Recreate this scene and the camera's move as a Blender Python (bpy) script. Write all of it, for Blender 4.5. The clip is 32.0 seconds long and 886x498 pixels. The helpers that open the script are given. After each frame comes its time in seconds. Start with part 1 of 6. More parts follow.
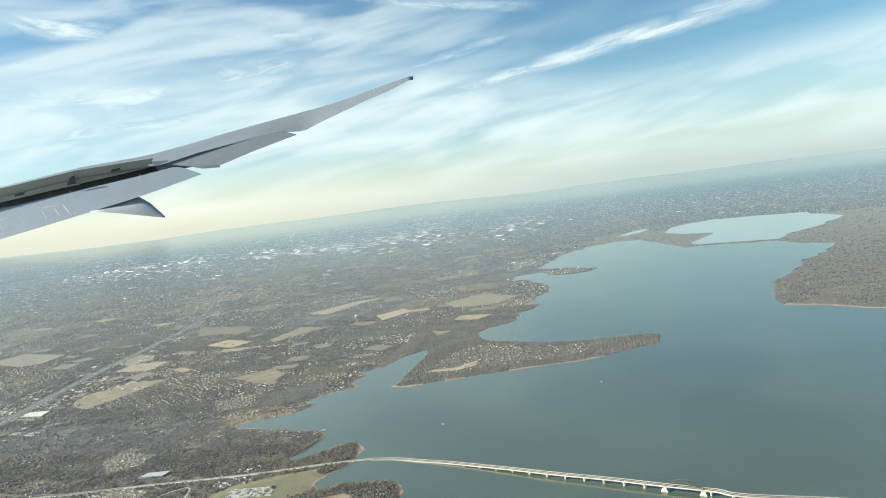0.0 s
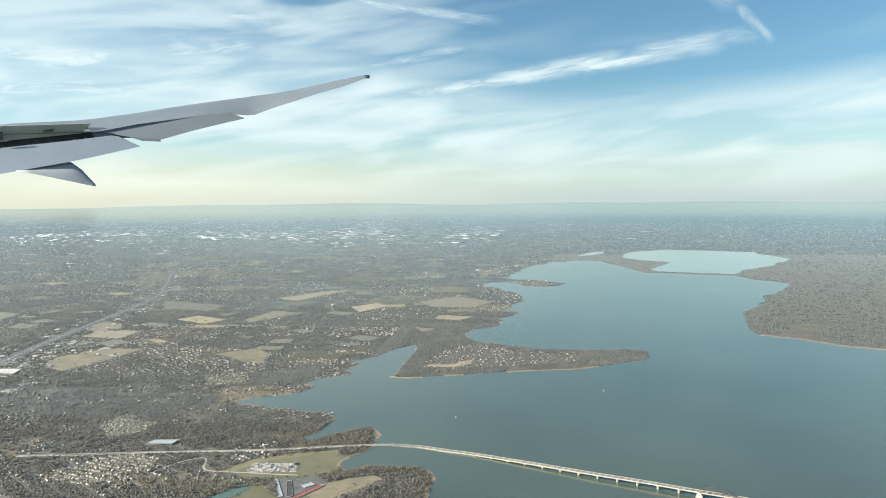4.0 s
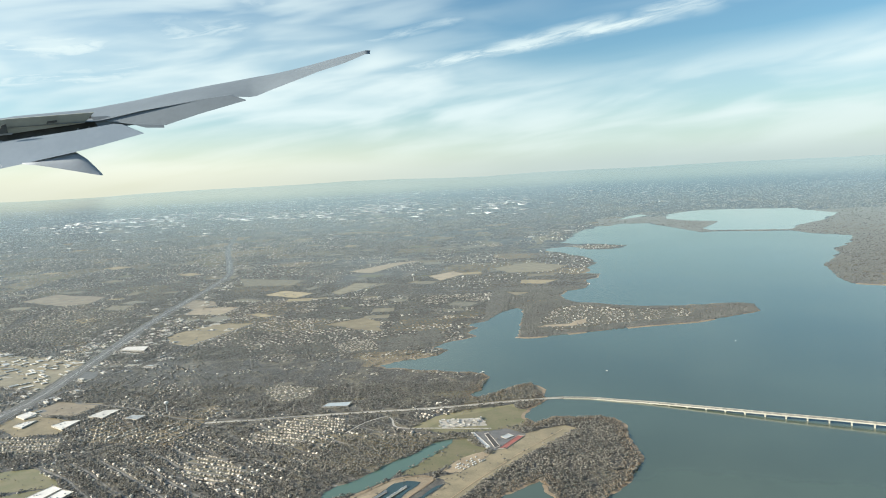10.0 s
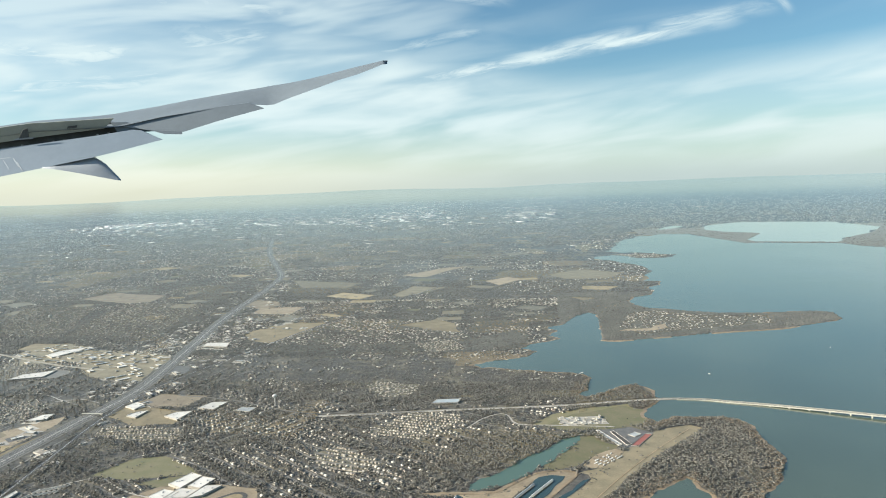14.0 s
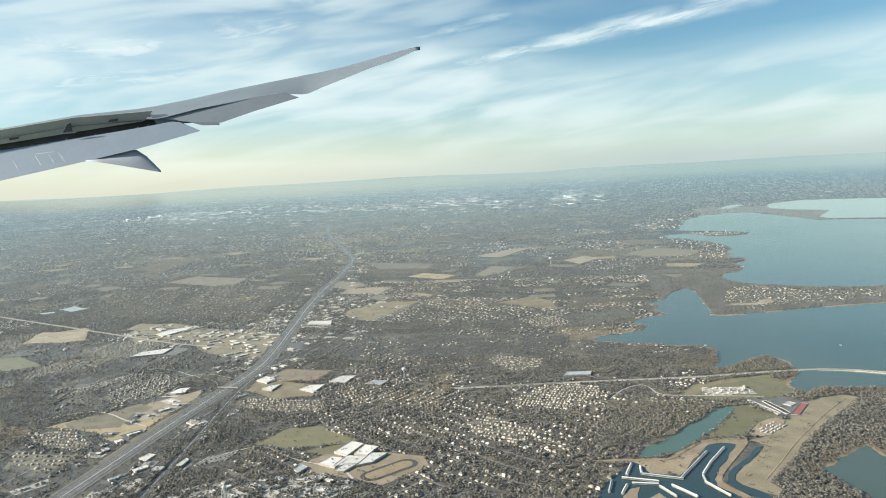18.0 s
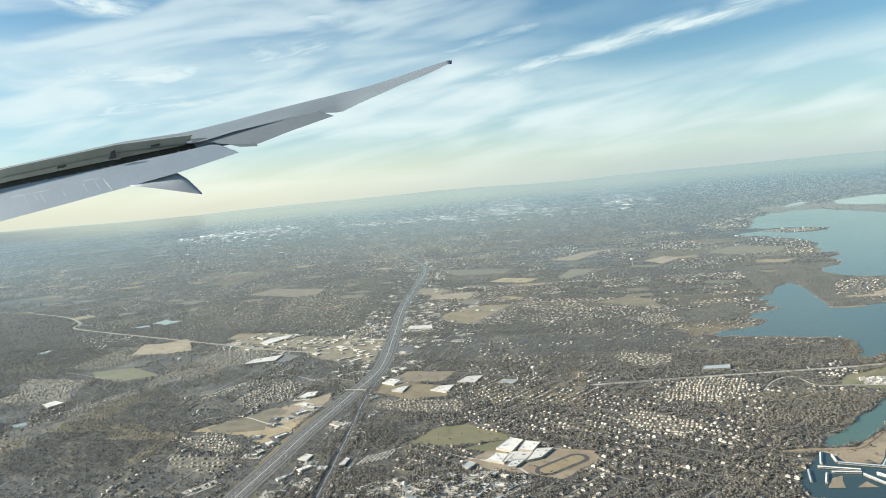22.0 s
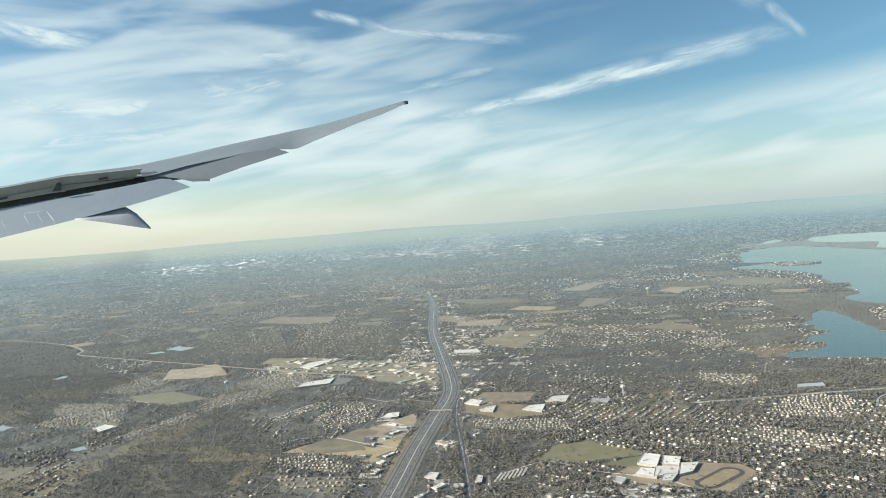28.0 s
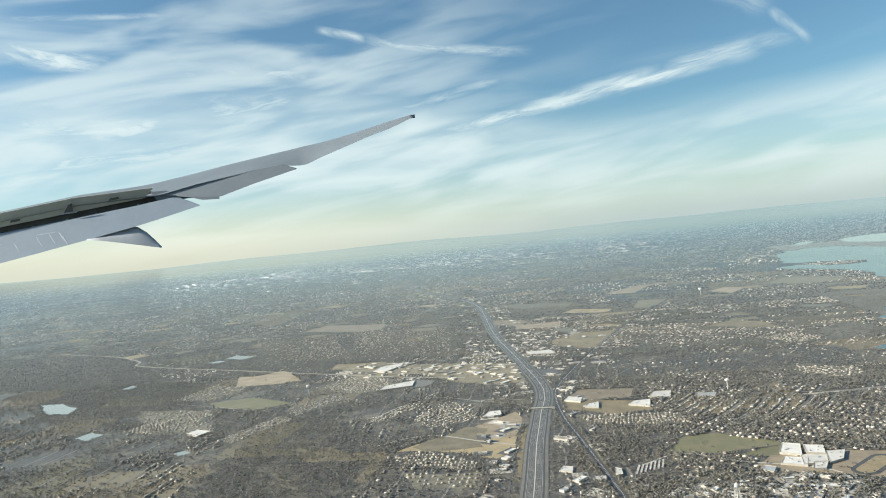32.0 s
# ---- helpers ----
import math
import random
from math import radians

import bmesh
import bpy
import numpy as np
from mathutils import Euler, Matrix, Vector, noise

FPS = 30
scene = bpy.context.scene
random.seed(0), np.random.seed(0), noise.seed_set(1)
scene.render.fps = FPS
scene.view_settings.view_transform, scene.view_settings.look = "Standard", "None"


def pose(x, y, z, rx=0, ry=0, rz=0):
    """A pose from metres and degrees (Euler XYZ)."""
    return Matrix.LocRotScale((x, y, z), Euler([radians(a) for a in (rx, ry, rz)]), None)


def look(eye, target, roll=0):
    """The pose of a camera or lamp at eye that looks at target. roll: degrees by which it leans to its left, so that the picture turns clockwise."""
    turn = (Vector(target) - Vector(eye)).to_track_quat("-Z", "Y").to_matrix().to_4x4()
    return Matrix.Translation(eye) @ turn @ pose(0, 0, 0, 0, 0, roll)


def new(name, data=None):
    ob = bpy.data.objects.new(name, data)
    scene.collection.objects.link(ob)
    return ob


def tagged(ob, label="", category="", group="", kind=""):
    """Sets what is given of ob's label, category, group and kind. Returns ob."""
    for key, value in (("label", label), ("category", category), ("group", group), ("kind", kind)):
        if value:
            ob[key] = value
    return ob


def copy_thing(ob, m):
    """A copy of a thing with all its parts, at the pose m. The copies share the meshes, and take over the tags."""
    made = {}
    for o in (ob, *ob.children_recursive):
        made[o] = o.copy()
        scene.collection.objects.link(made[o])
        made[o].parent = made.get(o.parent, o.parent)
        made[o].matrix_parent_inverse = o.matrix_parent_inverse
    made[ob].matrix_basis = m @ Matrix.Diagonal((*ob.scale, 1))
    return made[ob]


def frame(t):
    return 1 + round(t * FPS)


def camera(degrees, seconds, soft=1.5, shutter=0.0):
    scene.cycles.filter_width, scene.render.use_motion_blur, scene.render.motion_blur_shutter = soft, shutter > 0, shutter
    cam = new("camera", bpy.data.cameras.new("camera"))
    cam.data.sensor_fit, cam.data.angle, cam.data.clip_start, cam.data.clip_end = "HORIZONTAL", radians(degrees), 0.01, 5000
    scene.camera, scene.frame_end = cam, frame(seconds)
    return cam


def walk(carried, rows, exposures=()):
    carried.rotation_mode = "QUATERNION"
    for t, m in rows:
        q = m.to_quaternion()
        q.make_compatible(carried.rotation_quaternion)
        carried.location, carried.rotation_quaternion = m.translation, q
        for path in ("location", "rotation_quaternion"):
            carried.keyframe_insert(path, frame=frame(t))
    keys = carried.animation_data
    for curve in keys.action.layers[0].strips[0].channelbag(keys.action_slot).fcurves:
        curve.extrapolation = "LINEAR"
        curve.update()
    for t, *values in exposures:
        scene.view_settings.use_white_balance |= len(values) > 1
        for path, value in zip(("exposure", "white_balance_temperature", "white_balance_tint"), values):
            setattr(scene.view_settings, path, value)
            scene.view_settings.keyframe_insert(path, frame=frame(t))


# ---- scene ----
STOPS = 1.05
cam = camera(64.01, 32.0, soft=1.0)
# seconds, eye, yaw to the left, pitch, lean
PATH = [
    (0, (5.549, 6.111, 20.768), 12.22, -3.97, -7.18),
    (0.5, (4.400, 5.936, 20.679), 12.19, -1.68, -2.69),
    (1, (3.275, 5.731, 20.601), 11.78, -1.72, -1.82),
    (1.5, (2.170, 5.504, 20.531), 9.37, -3.05, -1.81),
    (2, (1.079, 5.259, 20.468), 7.62, -3.72, -0.91),
    (2.5, (-0.002, 5.002, 20.410), 6.99, -3.52, -0.41),
    (4.5, (-4.290, 3.921, 20.205), 7.08, -4.37, -0.52),
    (5, (-5.363, 3.652, 20.154), 7.30, -5.55, -0.27),
    (5.5, (-6.438, 3.388, 20.103), 7.59, -6.82, 0.06),
    (6, (-7.518, 3.129, 20.050), 7.85, -7.99, 0.40),
    (6.5, (-8.601, 2.877, 19.995), 7.97, -8.95, 0.43),
    (7, (-9.687, 2.633, 19.938), 8.08, -9.44, 0.03),
    (7.5, (-10.776, 2.396, 19.877), 8.15, -9.50, -1.05),
    (8, (-11.869, 2.167, 19.813), 8.36, -8.31, -2.70),
    (8.5, (-12.963, 1.946, 19.746), 8.53, -6.39, -3.89),
    (9, (-14.058, 1.732, 19.676), 7.97, -5.80, -3.56),
    (9.5, (-15.154, 1.526, 19.602), 7.91, -6.09, -3.25),
    (10, (-16.250, 1.327, 19.524), 7.69, -5.97, -3.09),
    (10.5, (-17.343, 1.134, 19.444), 7.78, -5.73, -3.02),
    (11, (-18.435, 0.947, 19.360), 7.90, -5.14, -2.94),
    (11.5, (-19.523, 0.766, 19.273), 8.04, -4.67, -2.74),
    (12, (-20.607, 0.589, 19.183), 8.23, -4.38, -2.55),
    (12.5, (-21.685, 0.416, 19.090), 8.37, -4.33, -2.44),
    (13, (-22.758, 0.247, 18.995), 8.48, -4.56, -2.31),
    (13.5, (-23.825, 0.081, 18.897), 8.55, -4.80, -2.22),
    (15.5, (-28.018, -0.560, 18.487), 9.32, -6.07, -2.27),
    (16, (-29.048, -0.716, 18.381), 9.75, -6.29, -2.36),
    (16.5, (-30.069, -0.870, 18.274), 10.23, -6.37, -2.44),
    (17, (-31.083, -1.023, 18.166), 10.66, -6.28, -2.60),
    (17.5, (-32.091, -1.175, 18.058), 11.08, -6.13, -2.86),
    (18, (-33.092, -1.325, 17.949), 11.48, -6.06, -3.23),
    (18.5, (-34.087, -1.473, 17.841), 11.82, -6.09, -3.63),
    (19, (-35.077, -1.618, 17.732), 12.14, -6.10, -3.85),
    (19.5, (-36.063, -1.761, 17.623), 12.47, -5.95, -3.99),
    (20, (-37.046, -1.901, 17.515), 12.86, -5.60, -4.11),
    (20.5, (-38.026, -2.038, 17.407), 13.30, -5.16, -4.31),
    (21, (-39.005, -2.170, 17.300), 13.77, -4.86, -4.70),
    (21.5, (-39.983, -2.298, 17.193), 14.17, -4.73, -5.06),
    (22, (-40.962, -2.420, 17.087), 14.36, -4.82, -5.33),
    (22.5, (-41.943, -2.537, 16.981), 14.37, -5.05, -5.31),
    (23, (-42.926, -2.648, 16.876), 14.29, -5.34, -5.19),
    (23.5, (-43.913, -2.753, 16.772), 14.06, -5.72, -4.93),
    (24, (-44.903, -2.851, 16.668), 13.77, -6.05, -4.62),
    (24.5, (-45.898, -2.942, 16.565), 13.40, -6.38, -4.44),
    (26.5, (-49.920, -3.243, 16.160), 12.37, -5.43, -4.16),
    (27, (-50.934, -3.305, 16.060), 11.75, -4.33, -4.10),
    (27.5, (-51.949, -3.364, 15.960), 10.98, -3.10, -4.28),
    (28, (-52.962, -3.422, 15.861), 10.25, -2.01, -4.42),
    (28.5, (-53.972, -3.480, 15.763), 9.76, -1.22, -4.66),
    (29, (-54.975, -3.541, 15.665), 9.60, -0.81, -4.78),
    (29.5, (-55.967, -3.608, 15.567), 9.65, -0.65, -4.88),
    (30, (-56.944, -3.685, 15.470), 9.84, -0.61, -4.94),
    (30.5, (-57.900, -3.776, 15.374), 10.07, -0.65, -5.10),
    (31, (-58.828, -3.885, 15.279), 10.35, -0.74, -5.23),
    (31.5, (-59.723, -4.019, 15.185), 10.62, -0.81, -5.47),
    (32, (-60.574, -4.184, 15.092), 10.85, -0.92, -5.68),
]


def facing(eye, yaw, pitch, lean):
    a, b = radians(yaw), radians(pitch)
    return look(eye, Vector(eye) + Vector((-math.sin(a) * math.cos(b), math.cos(a) * math.cos(b), math.sin(b))), lean)


walk(cam, [(t, facing(eye, yaw, pitch, lean)) for t, eye, yaw, pitch, lean in PATH], [(0.0, STOPS + 0.15), (0.8, STOPS + 0.09), (2.0, STOPS + 0.13), (5.0, STOPS + 0.13), (6.0, STOPS + 0.21), (8.0, STOPS + 0.22), (9.0, STOPS + 0.12), (15.0, STOPS + 0.05), (24.0, STOPS + 0.05), (28.0, STOPS - 0.03), (32.0, STOPS - 0.03)])

# ---- world, sun and sky ----
SKY_GAIN = 2.0 ** -STOPS
SUN_AZ, SUN_EL = radians(-102.0), radians(25.0)   # azimuth from +y towards +x
sun_data = bpy.data.lights.new("sun", "SUN")
sun_data.energy, sun_data.angle, sun_data.color = 5.0, radians(1.5), (1.0, 0.93, 0.80)
sun = new("sun", sun_data)
sun_way = Vector((math.sin(SUN_AZ) * math.cos(SUN_EL), math.cos(SUN_AZ) * math.cos(SUN_EL), math.sin(SUN_EL)))
sun.matrix_world = look(sun_way * 3000, (0, 0, 0))


class Nodes:
    """A small hand for wiring shader nodes."""
    def __init__(self, tree):
        self.tree = tree
        tree.nodes.clear()

    def add(self, kind, inputs=()):
        n = self.tree.nodes.new(kind)
        for k, v in dict(inputs).items():
            self.put(n.inputs[k], v)
        return n

    def put(self, socket, v):
        if isinstance(v, bpy.types.NodeSocket):
            self.tree.links.new(v, socket)
        else:
            socket.default_value = v

    def math(self, op, a, b=0.0, c=0.0, clamp=False):
        n = self.tree.nodes.new("ShaderNodeMath")
        n.operation, n.use_clamp = op, clamp
        for s, v in zip(n.inputs, (a, b, c)):
            self.put(s, v)
        return n.outputs[0]

    def mix(self, f, a, b, mode="MIX"):
        n = self.tree.nodes.new("ShaderNodeMix")
        n.data_type, n.blend_type = "RGBA", mode
        self.put(n.inputs[0], f)
        for s, v in ((n.inputs[6], a), (n.inputs[7], b)):
            self.put(s, (*v, 1.0) if isinstance(v, tuple) and len(v) == 3 else v)
        return n.outputs[2]

    def noise(self, vec, scale, detail=4.0, rough=0.55, distort=0.0):
        n = self.add("ShaderNodeTexNoise", {"Scale": scale, "Detail": detail, "Roughness": rough, "Distortion": distort})
        if vec is not None:
            self.put(n.inputs["Vector"], vec)
        return n.outputs[0]

    def ramp(self, f, lo, hi):
        n = self.add("ShaderNodeMapRange", {0: f, 1: lo, 2: hi})
        n.interpolation_type = "SMOOTHSTEP"
        return n.outputs[0]


world = bpy.data.worlds.new("sky")
scene.world = world
world.use_nodes = True
N = Nodes(world.node_tree)
sky = N.add("ShaderNodeTexSky")
sky.sky_type, sky.sun_disc, sky.sun_elevation, sky.sun_rotation = "NISHITA", False, SUN_EL, SUN_AZ
sky.altitude, sky.air_density, sky.dust_density, sky.ozone_density = 800.0, 1.0, 1.6, 1.6
way = N.add("ShaderNodeTexCoord").outputs["Generated"]
xyz = N.add("ShaderNodeSeparateXYZ", {0: way})
wx, wy, wz = xyz.outputs
el = N.math("MULTIPLY", N.math("ARCSINE", wz), 180 / math.pi)
az = N.math("MULTIPLY", N.math("ARCTAN2", wx, wy), 180 / math.pi)
flat = N.add("ShaderNodeCombineXYZ", {0: az, 1: N.math("SUBTRACT", N.math("MULTIPLY", el, 5.0), N.math("MULTIPLY", az, 0.5)), 2: 0.0}).outputs[0]
wisp = N.noise(flat, 0.050, 4.0, 0.45, 0.4)
fine = N.noise(flat, 0.075, 3.5, 0.45, 0.5)


def streak(a0, e0, a1, e1, wide, strength):
    """A wisp of cirrus from one azimuth and elevation to another, combed along its length."""
    length = math.hypot(a1 - a0, e1 - e0)
    ca, ce = (a1 - a0) / length, (e1 - e0) / length
    da, de = N.math("SUBTRACT", az, a0), N.math("SUBTRACT", el, e0)
    along = N.math("ADD", N.math("MULTIPLY", da, ca), N.math("MULTIPLY", de, ce))
    side = N.math("ADD", N.math("MULTIPLY", da, -ce), N.math("MULTIPLY", de, ca))
    side = N.math("ADD", side, N.math("MULTIPLY", N.math("SUBTRACT", wisp, 0.5), wide * 2.2))
    body = N.ramp(N.math("ABSOLUTE", N.math("DIVIDE", side, wide * 1.25)), 1.0, 0.0)
    ends = N.math("MULTIPLY", N.ramp(along, 0.0, length * 0.3), N.ramp(along, length, length * 0.7))
    comb = N.noise(N.add("ShaderNodeCombineXYZ", {0: N.math("MULTIPLY", along, 0.30), 1: N.math("MULTIPLY", side, 1.5), 2: a0 + 7.0 * e1}).outputs[0], 1.0, 5.0, 0.6, 0.6)
    frayed = N.math("ADD", 0.25, N.ramp(comb, 0.28, 0.66))
    return N.math("MULTIPLY", N.math("MULTIPLY", N.math("MULTIPLY", body, ends), frayed), strength * 0.8)


streaks = [
    streak(-15.7, 7.7, 16.6, 11.6, 0.62, 1.00),
    streak(-5.5, 8.9, 8.3, 11.2, 0.85, 0.90),
    streak(7.0, 11.0, 15.3, 11.6, 1.00, 0.75),
    streak(9.6, 11.8, 17.7, 11.7, 0.70, 0.40),
    streak(-14.8, 7.9, -4.6, 9.2, 1.00, 0.50),
    streak(-19.1, 9.4, -2.5, 12.4, 0.55, 0.55),
    streak(-19.5, 17.0, -15.0, 15.8, 0.40, 0.75),
    streak(-17.2, 16.1, -1.5, 13.7, 0.55, 0.70),
    streak(-42.6, 15.9, -33.6, 14.2, 1.00, 1.00),
    streak(-37.7, 14.4, -16.1, 13.5, 0.75, 0.75),
    streak(-43.1, 17.4, -27.7, 18.3, 0.28, 0.50),
    streak(-24.0, 18.2, -20.1, 18.3, 0.25, 0.30),
    streak(10.8, 16.9, 15.6, 13.6, 1.10, 0.35),
    streak(14.9, 14.1, 17.8, 10.9, 0.40, 0.55),
    streak(-43.7, 10.3, -28.8, 11.1, 1.50, 0.95),
    streak(-33.9, 11.2, -18.9, 11.8, 1.30, 0.75),
    streak(-28.4, 16.2, -23.0, 15.5, 0.80, 0.30),
    streak(-43.9, 7.6, -25.2, 9.1, 1.80, 0.80),
]
brim = N.math("ADD", 8.3, N.math("MULTIPLY", N.ramp(az, 4.0, -22.0), 5.0))
brim = N.math("ADD", brim, N.math("MULTIPLY", N.ramp(az, 5.0, 32.0), 1.6))
over = N.math("SUBTRACT", N.math("ADD", el, N.math("MULTIPLY", N.math("SUBTRACT", fine, 0.5), 3.5)), brim)
streaky = N.noise(flat, 0.15, 4.0, 0.5, 0.3)
mottled = N.math("ADD", N.math("MULTIPLY", fine, 0.82), N.math("MULTIPLY", streaky, 0.18))
low = N.math("MULTIPLY", N.ramp(over, 0.9, -2.6), N.math("ADD", 0.30, N.math("MULTIPLY", N.ramp(mottled, 0.36, 0.64), 0.62)))
left = N.math("MULTIPLY", N.math("MULTIPLY", N.ramp(az, 8.0, -24.0), N.ramp(el, 27.0, 12.0)), N.math("MULTIPLY", N.ramp(mottled, 0.37, 0.64), 1.05))
cover = N.math("MULTIPLY", N.ramp(wisp, 0.50, 0.78), 0.22)
total = N.math("MAXIMUM", N.math("MAXIMUM", low, N.math("MULTIPLY", left, 0.70)), cover)
for s in streaks:
    total = N.math("MAXIMUM", total, s)
total = N.math("MINIMUM", total, 0.95)
haze_band = N.ramp(el, 5.5, -0.5)
blue = N.mix(1.0, sky.outputs[0], (0.092, 0.126, 0.128), "MULTIPLY")
clouded = N.mix(total, blue, (0.78, 0.92, 0.93))
warm = N.ramp(az, 10.0, -35.0)
band = N.mix(warm, (0.66, 0.78, 0.72), (0.93, 0.92, 0.70))
final = N.mix(N.math("MULTIPLY", haze_band, 0.85), clouded, band)
final = N.mix(N.math("MULTIPLY", N.ramp(el, 2.0, -0.3), 0.62), final, N.mix(warm, (0.46, 0.56, 0.57), (0.66, 0.70, 0.60)))
out = N.add("ShaderNodeBackground", {0: final, 1: SKY_GAIN})
N.tree.links.new(out.outputs[0], N.add("ShaderNodeOutputWorld").inputs[0])

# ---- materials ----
# strength of the distance haze painted into the surfaces
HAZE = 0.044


def paint_haze(N, shader, flat=False, cast=(0.63, 0.72, 0.755), veil=(0.61, 0.69, 0.72)):
    """Distance haze painted over a surface as a pale gloss that grows towards grazing views, as of the moist winter air
    that lies on the land.
    """
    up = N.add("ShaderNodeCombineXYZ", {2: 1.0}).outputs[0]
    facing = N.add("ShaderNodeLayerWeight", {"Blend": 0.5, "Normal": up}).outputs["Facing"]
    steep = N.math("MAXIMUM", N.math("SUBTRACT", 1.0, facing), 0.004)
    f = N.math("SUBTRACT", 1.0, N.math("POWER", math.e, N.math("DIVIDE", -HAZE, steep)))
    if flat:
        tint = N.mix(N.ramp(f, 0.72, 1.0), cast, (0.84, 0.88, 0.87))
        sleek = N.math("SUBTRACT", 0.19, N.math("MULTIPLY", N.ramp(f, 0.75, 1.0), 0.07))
        haze_gloss = N.add("ShaderNodeBsdfGlossy", {"Color": tint, "Roughness": sleek})
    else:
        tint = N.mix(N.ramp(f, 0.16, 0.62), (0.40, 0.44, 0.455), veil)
        haze_gloss = N.add("ShaderNodeBsdfGlossy", {"Color": tint, "Roughness": 0.9})
    mix = N.add("ShaderNodeMixShader", {0: f, 1: shader, 2: haze_gloss.outputs[0]})
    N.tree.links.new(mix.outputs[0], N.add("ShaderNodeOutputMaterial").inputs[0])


def material(name, colour, other=None, scale=1.0, rough=0.85, metal=0.0, spread=0.25, speck=None, hazy=True, island=False, spec=0.3, flat=False, airy=0.0, veil=(0.61, 0.69, 0.72)):
    """A weathered surface: two colours mixed by coarse and fine noise, each object a little different."""
    m = bpy.data.materials.new(name)
    m.use_nodes = True
    N = Nodes(m.node_tree)
    vec = N.add("ShaderNodeNewGeometry")
    coarse = N.noise(vec.outputs["Position"], scale, 5.0)
    fine = N.noise(vec.outputs["Position"], scale * 9.0, 3.0, 0.6)
    f = N.ramp(N.math("ADD", N.math("MULTIPLY", coarse, 0.65), N.math("MULTIPLY", fine, 0.35)), 0.36, 0.64)
    col = N.mix(f, colour, other or tuple(c * 0.72 for c in colour))
    rnd = vec.outputs["Random Per Island"] if island else N.add("ShaderNodeObjectInfo").outputs["Random"]
    gain = N.math("ADD", 1.0 - spread, N.math("MULTIPLY", rnd, 2 * spread))
    hsv = N.add("ShaderNodeHueSaturation", {"Value": gain, "Color": col})
    p = N.add("ShaderNodeBsdfPrincipled", {"Base Color": hsv.outputs[0], "Roughness": rough, "Metallic": metal, "Specular IOR Level": spec})
    if airy:
        thin = N.add("ShaderNodeBsdfTransparent")
        p = N.add("ShaderNodeMixShader", {0: airy, 1: p.outputs[0], 2: thin.outputs[0]})
    # hazy surfaces get the distance haze painted over their colour
    if hazy:
        paint_haze(N, p.outputs[0], flat, veil=veil)
    else:
        N.tree.links.new(p.outputs[0], N.add("ShaderNodeOutputMaterial").inputs[0])
    return m


def land_material():
    """Winter land: brown-grey woods, dry grass parcels, pale plots and roofs far off."""
    m = bpy.data.materials.new("winter_land")
    m.use_nodes = True
    N = Nodes(m.node_tree)
    pos = N.add("ShaderNodeNewGeometry").outputs["Position"]
    big = N.noise(pos, 0.035, 6.0, 0.6)
    mid = N.noise(pos, 0.30, 6.0, 0.65)
    fine = N.noise(pos, 3.0, 4.0, 0.65)
    wood = N.mix(N.ramp(fine, 0.35, 0.65), (0.074, 0.069, 0.060), (0.124, 0.114, 0.096))
    grass = N.mix(N.ramp(fine, 0.3, 0.7), (0.200, 0.180, 0.138), (0.145, 0.132, 0.102))
    col = N.mix(N.ramp(mid, 0.50, 0.62), wood, grass)
    parcels = N.add("ShaderNodeTexVoronoi", {"Vector": pos, "Scale": 0.11, "Randomness": 0.75})
    parcels.distance = "CHEBYCHEV"
    pick = N.add("ShaderNodeSeparateColor", {0: parcels.outputs["Color"]})
    field = N.math("MULTIPLY", N.math("GREATER_THAN", pick.outputs[0], 0.80), N.ramp(big, 0.40, 0.50))
    col = N.mix(N.math("MULTIPLY", field, 0.75), col, N.mix(pick.outputs[1], (0.28, 0.225, 0.140), (0.17, 0.155, 0.095)))
    plots = N.add("ShaderNodeTexVoronoi", {"Vector": pos, "Scale": 0.75, "Randomness": 1.0})
    plots.distance = "CHEBYCHEV"
    p2 = N.add("ShaderNodeSeparateColor", {0: plots.outputs["Color"]})
    town = N.ramp(N.noise(pos, 0.02, 3.0, 0.5), 0.46, 0.56)
    y = N.add("ShaderNodeSeparateXYZ", {0: pos}).outputs[1]
    roofs = N.math("MULTIPLY", N.math("MULTIPLY", N.math("GREATER_THAN", p2.outputs[0], 0.90), town), N.ramp(y, 230.0, 300.0))
    roofs = N.math("MULTIPLY", roofs, N.math("LESS_THAN", plots.outputs["Distance"], 0.30))
    col = N.mix(roofs, col, (0.62, 0.60, 0.55))
    p = N.add("ShaderNodeBsdfPrincipled", {"Base Color": col, "Roughness": 0.95, "Specular IOR Level": 0.1})
    paint_haze(N, p.outputs[0], True)
    return m


def water_material(name, deep, rough, wave, ior=1.33):
    """Water with a slow change of tone, fine ripples, a gloss that grows towards grazing views and painted haze."""
    m = bpy.data.materials.new(name)
    m.use_nodes = True
    N = Nodes(m.node_tree)
    pos = N.add("ShaderNodeNewGeometry").outputs["Position"]
    broad = N.noise(pos, 0.045, 4.0, 0.55)
    ripple = N.noise(pos, 9.0, 3.0, 0.6)
    col = N.mix(N.ramp(broad, 0.35, 0.65), deep, tuple(c * 1.25 for c in deep))
    bump = N.add("ShaderNodeBump", {"Strength": wave, "Distance": 0.01, "Height": ripple})
    p = N.add("ShaderNodeBsdfPrincipled", {"Base Color": col, "Roughness": rough, "IOR": ior, "Normal": bump.outputs[0]})
    N.put(p.inputs["Roughness"], N.math("ADD", rough, N.math("MULTIPLY", broad, 0.12)))
    paint_haze(N, p.outputs[0], True, (0.94, 0.97, 0.86))
    return m


